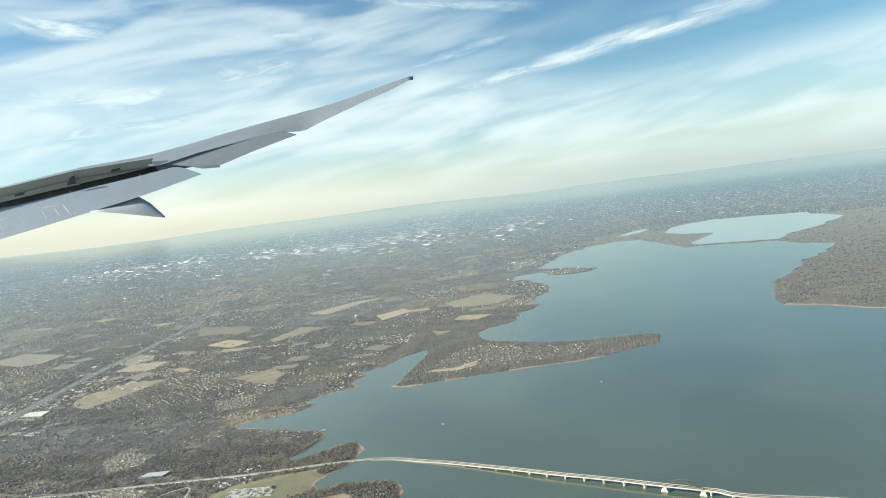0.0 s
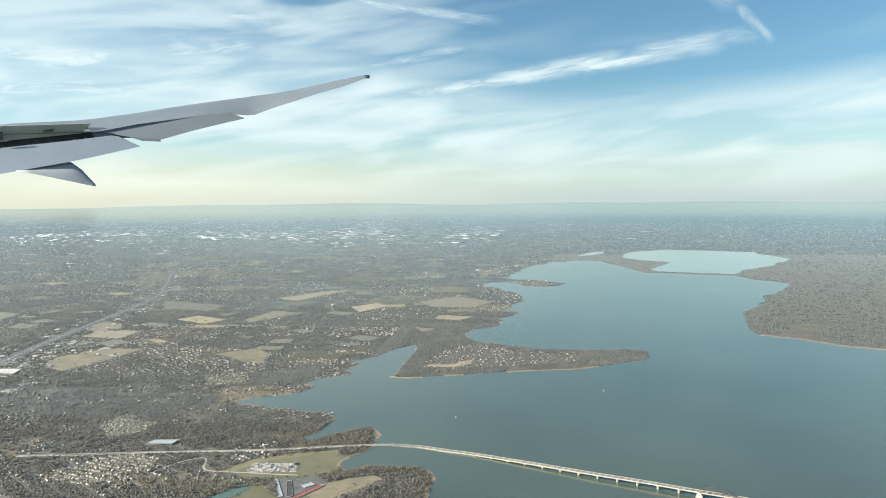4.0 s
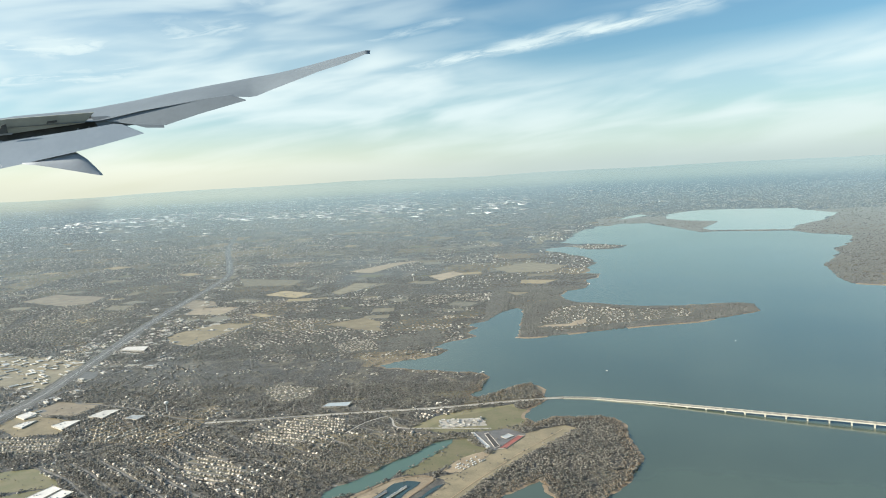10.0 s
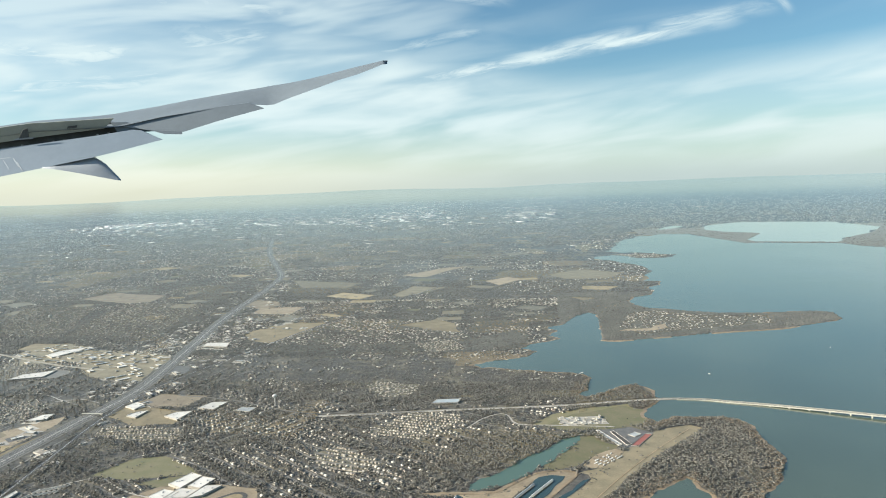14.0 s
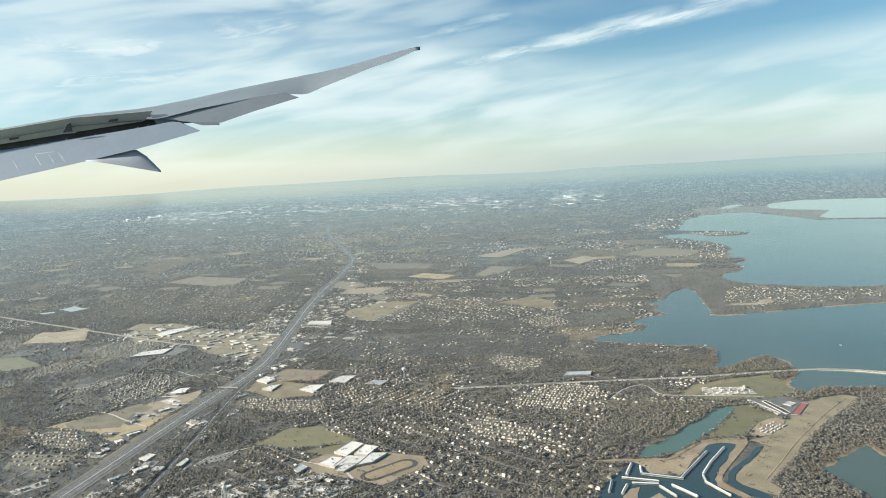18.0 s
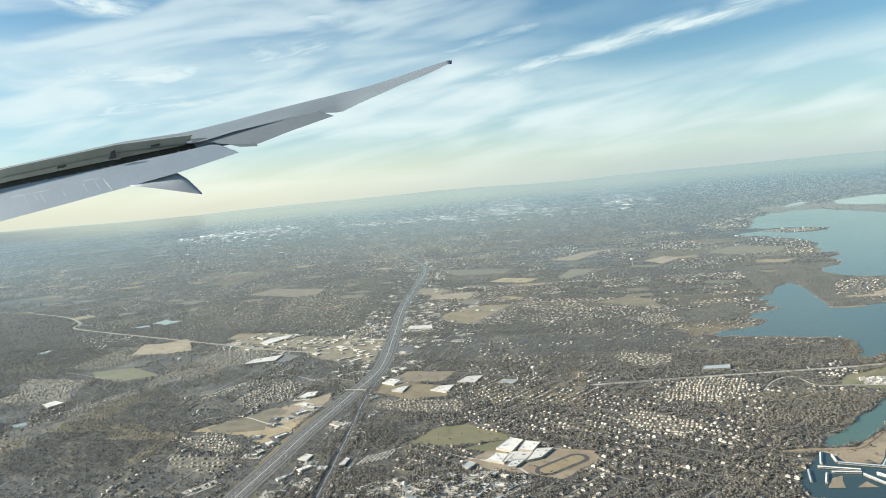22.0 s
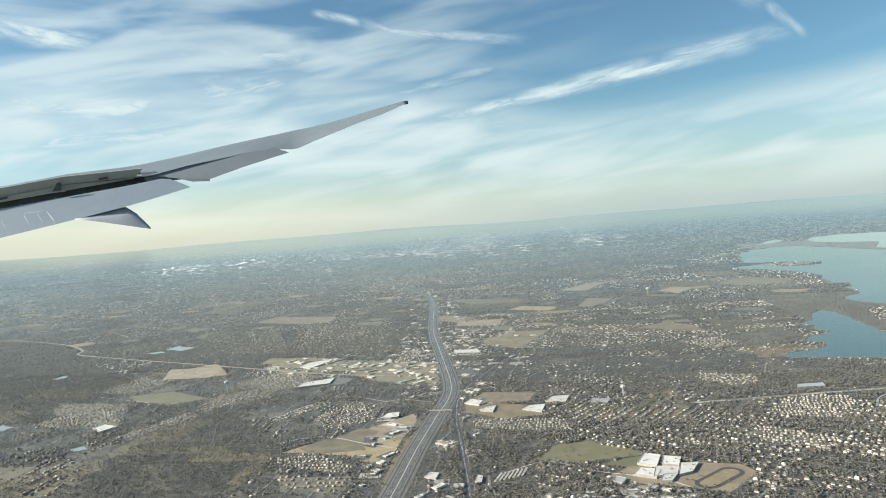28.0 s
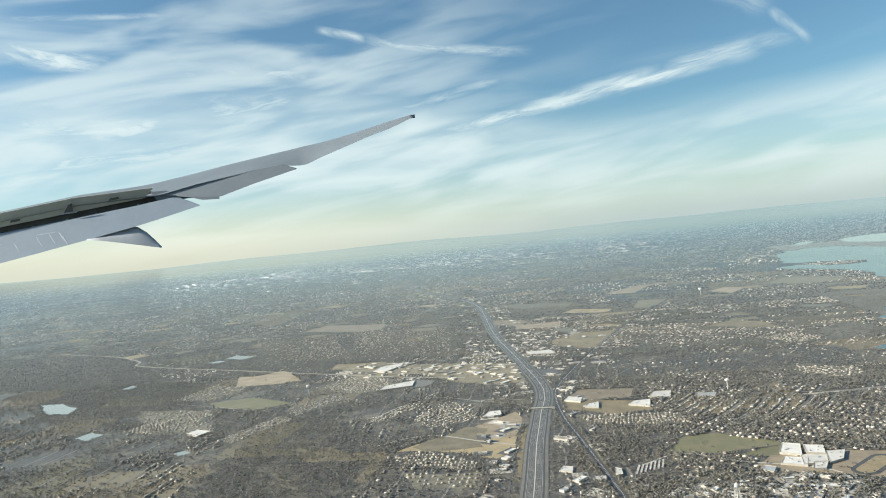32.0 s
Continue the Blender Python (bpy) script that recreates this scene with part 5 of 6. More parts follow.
def tree_template(seed, clumps):
    """A bare crown of ragged clumps round a forked stem, height and spread about 1; with no clumps a plain uneven crown for far woods."""
    r = np.random.default_rng(seed)
    pts, tris = [], []
    if clumps == 0:
        turn = r.uniform(0, 6.3)
        pts = [(0.42 * r.uniform(0.75, 1.25) * math.cos(turn + j * 1.571), 0.42 * r.uniform(0.75, 1.25) * math.sin(turn + j * 1.571), r.uniform(0.0, 0.25)) for j in range(4)]
        pts.append((r.uniform(-0.15, 0.15), r.uniform(-0.15, 0.15), 1.0))
        return np.array(pts), np.array([(j, (j + 1) % 4, 4) for j in range(4)])
    for a in range(3):
        pts.append((0.035 * math.cos(a * 2.1), 0.035 * math.sin(a * 2.1), 0.0))
    pts.append((r.uniform(-0.1, 0.1), r.uniform(-0.1, 0.1), 0.7))
    tris += [(0, 1, 3), (1, 2, 3), (2, 0, 3)]
    for k in range(clumps):
        a, d = 2.4 * k + r.uniform(-0.5, 0.5), (0.0 if k == 0 else r.uniform(0.16, 0.34))
        cx, cy, cz = d * math.cos(a), d * math.sin(a), r.uniform(0.42, 0.78) if k else 0.75
        s, b = r.uniform(0.17, 0.28) * (1.25 if clumps == 1 else 1.0), len(pts)
        turn = r.uniform(0, 6.3)
        for j in range(4):
            w = s * r.uniform(0.7, 1.25)
            pts.append((cx + w * math.cos(turn + j * 1.571), cy + w * math.sin(turn + j * 1.571), cz + r.uniform(-0.08, 0.08)))
        pts.append((cx + r.uniform(-0.08, 0.08), cy + r.uniform(-0.08, 0.08), cz + s * r.uniform(0.8, 1.3)))
        pts.append((cx + r.uniform(-0.05, 0.05), cy, cz - s * r.uniform(0.5, 0.9)))
        for j in range(4):
            tris += [(b + j, b + (j + 1) % 4, b + 4), (b + (j + 1) % 4, b + j, b + 5)]
    return np.array(pts), np.array(tris)


def plant(name, x, y, size, mat, label, clumps, seed, squat=1.0):
    """Sets a wood of ragged trees, of five kinds, each turned and stretched by chance."""
    r = np.random.default_rng(seed)
    allp, allt, base = [], [], 0
    kinds = r.integers(0, 5, len(x))
    squat = squat * np.where(inside(x, y, OLD_TOWN), np.clip(1.5 - y / 95, 0.65, 1.0), 1.0)
    for k in range(5):
        pts, tris = tree_template(seed * 7 + k, clumps)
        m = kinds == k
        n = int(m.sum())
        if not n:
            continue
        a = r.uniform(0, 6.3, n)
        c, s = np.cos(a)[:, None], np.sin(a)[:, None]
        w = (size[m] * r.uniform(0.9, 1.35, n))[:, None]
        h = (np.minimum(size[m] * 0.95, 0.23) * r.uniform(0.5, 0.85, n) * squat[m])[:, None]
        px = (pts[:, 0] * c - pts[:, 1] * s) * w + x[m][:, None]
        py = (pts[:, 0] * s + pts[:, 1] * c) * w + y[m][:, None]
        pz = pts[:, 2] * h + 0.0 * px
        allp.append(np.stack([px, py, pz], -1).reshape(-1, 3))
        allt.append((tris[None] + (np.arange(n) * len(pts))[:, None, None] + base).reshape(-1, 3))
        base += n * len(pts)
    return baked(name, np.concatenate(allp), np.concatenate(allt), mat, label, "trees")


# houses stand in rows along streets, with trees in the yards behind them
EAST = math.atan2(dir_east[1][1] - dir_east[0][1], dir_east[1][0] - dir_east[0][0])
ROWS_AT = math.atan2(dir_dense[1][1] - dir_dense[0][1], dir_dense[1][0] - dir_dense[0][0])


TURNS = (ROWS_AT, ROWS_AT, ROWS_AT + 0.3, EAST, EAST + 1.2, EAST + 1.0, ROWS_AT + 0.2, 0.75, 0.8, 0.8, 0.1, 0.1, 0.05, 0.2)
FAR_TURNS = (0.2, 0.5, 0.1, 0.1)


def bend(x, y):
    """Streets are seldom straight: a gentle shift of the grid."""
    return x + 0.30 * np.sin(0.30 * y + 0.15 * x) + 0.08 * np.sin(0.9 * y - 0.5 * x), y + 0.30 * np.sin(0.25 * x - 0.11 * y) + 0.07 * np.sin(1.1 * x + 0.4 * y)


STREET_SETS = [(p, turn, 1.08) for p, turn in zip(DENSE, TURNS)] + [(p, turn, 1.30) for p, turn in zip((dense_n, dense_o, dense_q, dense_r), FAR_TURNS)]
OLD_TOWN = [(-56.0, 27.0), (-22.0, 27.0), (-22.0, 115.0), (-69.0, 115.0), (-69.0, 75.0), (-56.0, 68.0)]


def crosswise(x, y):
    """Districts of the old town whose rows run across those of the others."""
    return patchy(x, y, 0.20, 77) > 0.52



def street_gap(x, y, angle, box_of, across):
    """How far each place lies from the next street of a set."""
    x0, x1, y0, y1 = min(q[0] for q in box_of), max(q[0] for q in box_of), min(q[1] for q in box_of), max(q[1] for q in box_of)
    span = math.hypot(x1 - x0, y1 - y0) / 2 + 1
    bx, by = bend(x, y)
    v = -(2 * x - bx - (x0 + x1) / 2) * math.sin(angle) + (2 * y - by - (y0 + y1) / 2) * math.cos(angle)
    f = (v + span) / across
    return np.abs(f - np.round(f)) * across


def yard_chance(x, y, kind, chance):
    """Trees keep off the streets and fronts, and fill the yards."""
    for p, turn, across in STREET_SETS:
        m = inside(x, y, p) & (kind == 4)
        gap = street_gap(x[m], y[m], turn, p, across)
        chance[m] = np.where(gap < 0.12, 0.03, np.where(gap < 0.40, 0.22, 1.0)) * np.where(y[m] > 84, 0.95, 0.42) * (0.7 + 0.6 * patchy(x[m], y[m], 0.5, 33))
    m = inside(x, y, OLD_TOWN) & (kind == 1)
    gap = np.where(crosswise(x[m], y[m]), street_gap(x[m], y[m], EAST + math.pi / 2, OLD_TOWN, 1.45), street_gap(x[m], y[m], EAST, OLD_TOWN, 1.45))
    gap = np.where(y[m] > 60, 0.3 + 0.3 * patchy(x[m], y[m], 3.0, 91), gap)
    chance[m] = np.where(gap < 0.10, 0.10, np.where(gap < 0.42, 0.50, 1.0)) * np.clip(0.82 - 1.1 * (patchy(x[m], y[m], 0.85, 71) - 0.5) + 0.5 * (patchy(x[m], y[m], 1.6, 33) - 0.5), 0.28, 1.0)
    chance[(kind == 1) & np.any([inside(x, y, g) for g in GROVES], axis=0)] = 0.86
    hedge = (kind == 1) & (near_line(x, y, rail_line[::3]) < 0.62)
    chance[hedge] = 1.0
    return chance


def scatter(x0, x1, y0, y1, n):
    return rng.uniform(x0, x1, n), rng.uniform(y0, y1, n)


# near woods and garden trees
x, y = scatter(-135, 15, 27, 78, 178000)
y = 27 + (y - 27) ** 1.12 / 51 ** 0.12
fill = scatter(-62, -9, 27, 66, 52000)
x, y = np.concatenate([x, fill[0]]), np.concatenate([y, fill[1]])
kind = classify(x, y)
lush = patchy(x, y, 0.55, 5)
chance = np.select([kind == 1, kind == 2, kind == 3, kind == 4], [0.56 + 0.9 * (lush - 0.5), 1.0, 0.012, 0.14], 0.0)
chance = yard_chance(x, y, kind, chance)
keep = rng.uniform(0, 1, len(x)) < chance
keep &= x > -100 - (y - 27) * 1.3
x, y, kind = x[keep], y[keep], kind[keep]
size = rng.uniform(0.15, 0.29, len(x)) * np.where(kind == 2, 1.2, np.where(kind == 4, 0.75, np.where(y < 62, 1.25, 1.05))) * np.where(rng.uniform(0, 1, len(x)) > 0.93, 1.35, 1.0)
tone = rng.uniform(0, 1, len(x)) + 0.25 * (patchy(x, y, 0.25, 8) - 0.5)
red_shore = (near_line(x, y, [p for p in run[::4]]) < 0.9) & (rng.uniform(0, 1, len(x)) < 0.45)
green_pick = (tone > 0.86) & ~red_shore
brown_pick = ~green_pick & ~red_shore
for band, clumps, seed in ((brown_pick & (y < 46), 2, 3), (brown_pick & (y >= 46), 1, 13)):
    plant("bare_trees", x[band], y[band], size[band] * (1.0 if clumps == 2 else 1.12), BARK, "bare brown-grey winter trees between the houses", clumps, seed)
plant("evergreen_trees", x[green_pick], y[green_pick], size[green_pick] * 0.95, OAK, "dark evergreen oaks among bare trees", 1, 4)
plant("reddish_trees", x[red_shore], y[red_shore], size[red_shore] * 0.9, RUST, "rusty brown trees along the shore", 3, 5)

# farther trees, as larger ragged groups, fewer and broader towards the horizon
y = 1.0 / rng.uniform(1 / 900, 1 / 78, 360000)
x = -60 - y * 1.05 + rng.uniform(0, 1, len(y)) * (85 + y * 1.70)
kind = classify(x, y)
lush = patchy(x, y, 0.16, 6) * 0.6 + patchy(x, y, 0.045, 16) * 0.4
chance = np.select([kind == 1, kind == 2, kind == 3, kind == 4], [0.80 + 1.9 * (lush - 0.5), 1.0, 0.012, 0.2], 0.0)
chance = yard_chance(x, y, kind, chance)
wooded = inside(x, y, village) | inside(x, y, islet)
chance = np.where(wooded & (kind == 4), 0.26, chance) * np.where(y > 260, 0.72, 1.0)
keep = rng.uniform(0, 1, len(x)) < chance
x, y, wooded = x[keep], y[keep], wooded[keep]
dark = rng.uniform(0, 1, len(x)) > 0.84
size = rng.uniform(0.21, 0.40, len(x)) * (1 + (y - 78) / 180) * np.where(wooded, 0.75, 1.0)
plant("far_trees", x[~dark], y[~dark], size[~dark], HAZED_BARK, "far bare winter woods and hedges", 0, 9, 0.9)
plant("far_evergreens", x[dark], y[dark], size[dark], OAK, "far dark evergreen trees", 0, 10, 0.9)

# close woods on the peninsula and the shores beside it
x, y = scatter(-34, 30, 78, 135, 42000)
fill = scatter(5, 150, 95, 270, 70000)
x, y = np.concatenate([x, fill[0]]), np.concatenate([y, fill[1]])
keep = (classify(x, y) == 2) & (rng.uniform(0, 1, len(x)) < 0.9)
x, y = x[keep], y[keep]
plant("shore_woods", x, y, rng.uniform(0.28, 0.48, len(x)) * np.clip(y / 110, 1.0, 2.0), HAZED_BARK, "grey-brown winter woods along the lake", 0, 14, 0.9)

# garden trees in the farther streets of the old town
x, y = scatter(-69, -22, 76, 115, 30000)
kind = classify(x, y)
chance = yard_chance(x, y, kind, np.where(kind == 1, 0.8, 0.0))
keep = (kind == 1) & inside(x, y, OLD_TOWN) & (rng.uniform(0, 1, len(x)) < chance)
plant("garden_trees", x[keep], y[keep], rng.uniform(0.24, 0.40, int(keep.sum())), HAZED_BARK, "bare garden trees behind rows of houses", 1, 15, 0.8)

# sparse trees on the land under the flight path
x, y = scatter(-130, -12, -40, 28, 7000)
kind = classify(x, y)
keep = ((kind == 1) | (kind == 2)) & (patchy(x, y, 0.3, 12) > 0.42)
plant("bare_trees", x[keep], y[keep], rng.uniform(0.25, 0.42, int(keep.sum())), BARK, "bare winter trees on open land", 2, 12)

def lattice(angle, x0, x1, y0, y1, along, across):
    """Plots on both sides of parallel streets that run at that angle."""
    c, s = math.cos(angle), math.sin(angle)
    span = math.hypot(x1 - x0, y1 - y0) / 2 + 1
    mx, my = (x0 + x1) / 2, (y0 + y1) / 2
    u = np.arange(-span, span, along)
    v = np.arange(-span, span, across)
    uu, vv = np.meshgrid(u, v)
    loose = 1.0 if y0 < 84 else 3.5
    side = np.stack([vv - 0.285, vv + 0.285]) + rng.normal(0, 0.030 * loose, (2,) + vv.shape)
    uu = np.stack([uu, uu]) + rng.normal(0, 0.045 * loose, side.shape)
    turn = np.stack([np.zeros(vv.shape), np.full(vv.shape, math.pi)])
    px, py = mx + uu * c - side * s, my + uu * s + side * c
    px, py = bend(px, py)
    px, py = px + rng.normal(0, 0.13, px.shape) * (py > 58), py + rng.normal(0, 0.13, py.shape) * (py > 58)
    m = (px > x0) & (px < x1) & (py > y0) & (py < y1)
    return px[m], py[m], (turn[m] + angle + rng.normal(0, 0.06, m.sum()) + np.where(rng.uniform(0, 1, m.sum()) < 0.25, math.pi / 2, 0.0))


def gather(spots, want, density, seed):
    x, y, turn = spots
    kind = classify(x, y)
    p = density + 1.3 * (patchy(x, y, 0.22, seed) - 0.5) + 1.5 * (patchy(x, y, 0.85, seed + 50) - 0.5) if want == 1 else density
    if want == 1:
        p = np.where(np.any([inside(x, y, g) for g in GROVES], axis=0), p * 0.45, p) * ((x < -31.5) | (y > 52))
    keep = (kind == want) & (rng.uniform(0, 1, len(x)) < p)
    return x[keep], y[keep], turn[keep]


rows = gather(lattice(EAST, -69, -22, 27, 115, 0.40, 1.45), 1, 0.44, 21)
cross = gather(lattice(EAST + math.pi / 2, -69, -22, 27, 115, 0.40, 1.45), 1, 0.44, 21)
rows = [v[inside(rows[0], rows[1], OLD_TOWN) & ~crosswise(rows[0], rows[1])] for v in rows]
cross = [v[inside(cross[0], cross[1], OLD_TOWN) & crosswise(cross[0], cross[1])] for v in cross]


groups = [rows, cross, gather(lattice(EAST + 0.6, -130, -58, 27, 115, 0.42, 1.8), 1, 0.22, 22)]
for p, turn in zip(DENSE, TURNS):
    bx, by = [q[0] for q in p], [q[1] for q in p]
    groups.append(gather(lattice(turn, min(bx), max(bx), min(by), max(by), 0.275, 1.08), 4, 0.92, 24))
for p, turn in zip((dense_n, dense_o, dense_q, dense_r), FAR_TURNS):
    bx, by = [q[0] for q in p], [q[1] for q in p]
    groups.append(gather(lattice(turn, min(bx), max(bx), min(by), max(by), 0.40, 1.30), 4, 0.60, 27))
groups.append(gather(lattice(0.15, min(q[0] for q in village), max(q[0] for q in village), min(q[1] for q in village), max(q[1] for q in village), 0.36, 1.0), 4, 0.40, 25))
groups.append(gather(lattice(0.1, min(q[0] for q in islet), max(q[0] for q in islet), min(q[1] for q in islet), max(q[1] for q in islet), 0.6, 1.2), 4, 0.6, 26))


def house_parts(w, d, h, roof, wing):
    """Walls and a gabled roof with eaves, with a cross wing on some."""
    v, f = box(w, d, h)
    walls = [(v, f)]
    e = 0.011

    def gable(w, d, x, y, z, high, cross):
        a, b = (d, w) if cross else (w, d)
        p = [(-a / 2 - e, -b / 2 - e, z), (a / 2 + e, -b / 2 - e, z), (a / 2 + e, b / 2 + e, z), (-a / 2 - e, b / 2 + e, z), (-a / 2 + b * 0.22, 0, z + high), (a / 2 - b * 0.22, 0, z + high)]
        if cross:
            p = [(-q[1], q[0], q[2]) for q in p]
        return [(q[0] + x, q[1] + y, q[2]) for q in p], [(0, 1, 5, 4), (2, 3, 4, 5), (1, 2, 5), (3, 0, 4), (3, 2, 1, 0)]
    roofs = [gable(w, d, 0, 0, h, roof, False)]
    if wing:
        walls.append(box(w * 0.4, d * 0.6, h * 0.98, w * 0.24, -d * 0.55))
        roofs.append(gable(w * 0.4, d * 0.7, w * 0.24, -d * 0.5, h * 0.98, roof * 0.8, True))
    return join(walls), join(roofs)


HOUSE_KINDS = [house_parts(0.275, 0.190, 0.058, 0.066, True), house_parts(0.250, 0.180, 0.055, 0.060, False), house_parts(0.265, 0.195, 0.095, 0.068, True), house_parts(0.215, 0.165, 0.055, 0.054, False)]
hx, hy, ht = (np.concatenate([g[i] for g in groups]) for i in range(3))
size = rng.uniform(0.8, 1.15, len(hx)) * np.clip(hy / 90, 0.92, 1.35) * np.where(classify(hx, hy) == 4, 0.84, 1.0)
pick = rng.integers(0, 4, len(hx))
pick = np.where((hy > 58) & (pick % 2 == 0), pick + 1, pick)
order = np.argsort((hx + 38) ** 2 * 0.5 + (hy - 36) ** 2)
near = order[:300]
rest = order[300:]
parts_made = []
for i, (wv, rv) in enumerate(HOUSE_KINDS):
    thing = tagged(new("house"), "small suburban house with pale walls and shingle roof", "house", "houses of the suburb")
    part("wall", mesh_of("wall", *wv, [NEAR_WALL]), thing)
    part("roof", mesh_of("roof", *rv, [NEAR_ROOF]), thing, "hipped shingle roof")
    parts_made.append(thing)
used = set()
for i in near:
    k = int(pick[i])
    m = pose(hx[i], hy[i], 0.003, 0, 0, math.degrees(ht[i]))
    if k not in used:
        used.add(k)
        parts_made[k].matrix_world = m
    else:
        copy_thing(parts_made[k], m)


def triangles(faces):
    return np.array([(q[0], q[i], q[i + 1]) for q in faces for i in range(1, len(q) - 1)])


fresh = (classify(hx, hy) == 4) & (hy < 84)
for name, slot, mat, label, some in (("house_walls", 0, HOUSE_WALL, "walls of many suburban houses, brick and siding", rest), ("house_roofs", 1, HOUSE_ROOF, "dark shingle roofs of many older houses", rest[~fresh[rest]]),
                                     ("tan_roofs", 1, PALE_ROOF, "tan shingle roofs of newer houses in close rows", rest[fresh[rest]])):
    allp, allt, base = [], [], 0
    for k, kinds in enumerate(HOUSE_KINDS):
        pts, tris = np.array(kinds[slot][0]), triangles(kinds[slot][1])
        m = some[pick[some] == k]
        c, s, z = np.cos(ht[m])[:, None], np.sin(ht[m])[:, None], size[m][:, None]
        allp.append(np.stack([(pts[:, 0] * c - pts[:, 1] * s) * z + hx[m][:, None], (pts[:, 0] * s + pts[:, 1] * c) * z + hy[m][:, None], pts[:, 2] * z + 0.003 * np.ones_like(z)], -1).reshape(-1, 3))
        allt.append((tris[None] + (np.arange(len(m)) * len(pts))[:, None, None] + base).reshape(-1, 3))
        base += len(m) * len(pts)
    baked(name, np.concatenate(allp), np.concatenate(allt), mat, label, "houses")

# ---- large buildings ----
def flat_building(name, poly, high, roof, label, wall=None, units=2, seed=0):
    """A flat-roofed hall: walls with a parapet, a roof set below it and plant on the roof."""
    cx, cy = sum(p[0] for p in poly) / len(poly), sum(p[1] for p in poly) / len(poly)
    area = sum(a[0] * b[1] - b[0] * a[1] for a, b in zip(poly, poly[1:] + poly[:1]))
    ring = [(p[0] - cx, p[1] - cy) for p in (poly if area > 0 else poly[::-1])]
    thing = tagged(new(name), label, "building")
    thing.location = (cx, cy, 0.0)
    n = len(ring)
    inner = [(x * 0.96, y * 0.96) for x, y in ring]
    v = [(x, y, 0.0) for x, y in ring] + [(x, y, high) for x, y in ring] + [(x, y, high) for x, y in inner] + [(x, y, high - 0.03) for x, y in inner]
    f = [(k * n + i, k * n + (i + 1) % n, (k + 1) * n + (i + 1) % n, (k + 1) * n + i) for k in range(3) for i in range(n)]
    part("wall", mesh_of("wall", v, f, [wall or WALL]), thing)
    part("roof", mesh_of("roof", [(x, y, high - 0.022) for x, y in inner], [tuple(range(n))], [roof]), thing)
    r = random.Random(seed)
    for _ in range(units):
        a, b = r.randrange(n), r.uniform(0.2, 0.6)
        unit = part("roof_unit", mesh_of("roof_unit", *box(0.09, 0.06, 0.05), [GREY_ROOF]), thing)
        unit.location = (ring[a][0] * b, ring[a][1] * b, high - 0.022)
    return thing


for i, p in enumerate((school_a, school_b, school_c, school_d, school_e, school_f)):
    cx, cy = sum(q[0] for q in p) / 4, sum(q[1] for q in p) / 4
    p = [(cx + 1.14 * (x - cx), cy + 1.14 * (y - cy)) for x, y in p]
    flat_building("school_wing", p, (0.15 if i < 2 else 0.10) + 0.008 * i, WHITE_ROOF, "white flat-roofed wing of a large school", units=3, seed=i)
flat_building("warehouse", ware_a, 0.14, WHITE_ROOF, "long white warehouse beside the highway", units=4, seed=9)
for i, p in enumerate((ware_b, ware_c, ware_d, ware_e, ware_f)):
    flat_building("warehouse", p, 0.13, WHITE_ROOF if i != 1 else GREY_ROOF, "pale industrial hall on a cleared plot", units=3, seed=10 + i)
flat_building("boat_hall", longroof, 0.14, BLUE_ROOF, "long hall with blue-grey metal roof by the lake road", units=0)
for p, roof in ((storage_a, GREY_ROOF), (storage_b, RAILBED), (storage_c, GREY_ROOF), (storage_d, RED_ROOF)):
    flat_building("boat_shed", p, 0.055, roof, "long low boat storage shed", units=0)
flat_building("superstore", bigbox, 0.14, WHITE_ROOF, "very long white superstore", units=5, seed=17)
flat_building("superstore", bigbox2, 0.14, WHITE_ROOF, "white superstore with angled front", units=4, seed=18)
flat_building("store", wardleft, 0.12, WHITE_ROOF, "lone white hall among woods", units=1, seed=19)
flat_building("store", shop_a, 0.13, WHITE_ROOF, "white store beside the highway", units=3, seed=20)
flat_building("store", shop_b, 0.11, WHITE_ROOF, "small white hall beside the railway", units=1, seed=21)
flat_building("superstore", mall_a, 0.15, WHITE_ROOF, "broad cream-roofed store with skylights", units=6, seed=31)
flat_building("superstore", mall_b, 0.13, WHITE_ROOF, "cream-roofed annex of a broad store", units=4, seed=32)
flat_building("store", hall_a, 0.10, PALE_ROOF, "long tan-roofed hall beside the highway", units=1, seed=33)
flat_building("store", hall_b, 0.10, WHITE_ROOF, "small white hall beside the highway", units=1, seed=34)
for k, (u, v) in enumerate((u, v) for v in range(2) for u in range(7)):
    a, b = Vector(motel_row[0]).lerp(Vector(motel_row[3]), (u + 0.5) / 7), Vector(motel_row[1]).lerp(Vector(motel_row[2]), (u + 0.5) / 7)
    p, q = a.lerp(b, 0.06 + 0.5 * v), a.lerp(b, 0.44 + 0.5 * v)
    n = Vector((-(q - p).y, (q - p).x)).normalized() * 0.065
    tagged(flat_building("motel_unit", [tuple(p + n), tuple(p - n), tuple(q - n), tuple(q + n)], 0.07, WHITE_ROOF, "low white-roofed row of rented rooms", units=0), group="rows of rented rooms")
for k, (bx, by) in enumerate(camp):
    w = 0.16 + 0.05 * (k % 3)
    flat_building("camp_building", [(bx - w, by - 0.1), (bx + w, by - 0.06), (bx + w, by + 0.1), (bx - w, by + 0.06)], 0.08, (WHITE_ROOF, PALE_ROOF)[k % 2], "pale camp building on a wooded point", units=0)
flat_building("church", church, 0.13, GREY_ROOF, "small church with grey roof", units=0)

# sports track
tx, ty = sum(p[0] for p in track) / 4, sum(p[1] for p in track) / 4
long_way = Vector((track[1][0] - track[0][0], track[1][1] - track[0][1]))
half = long_way.length / 2
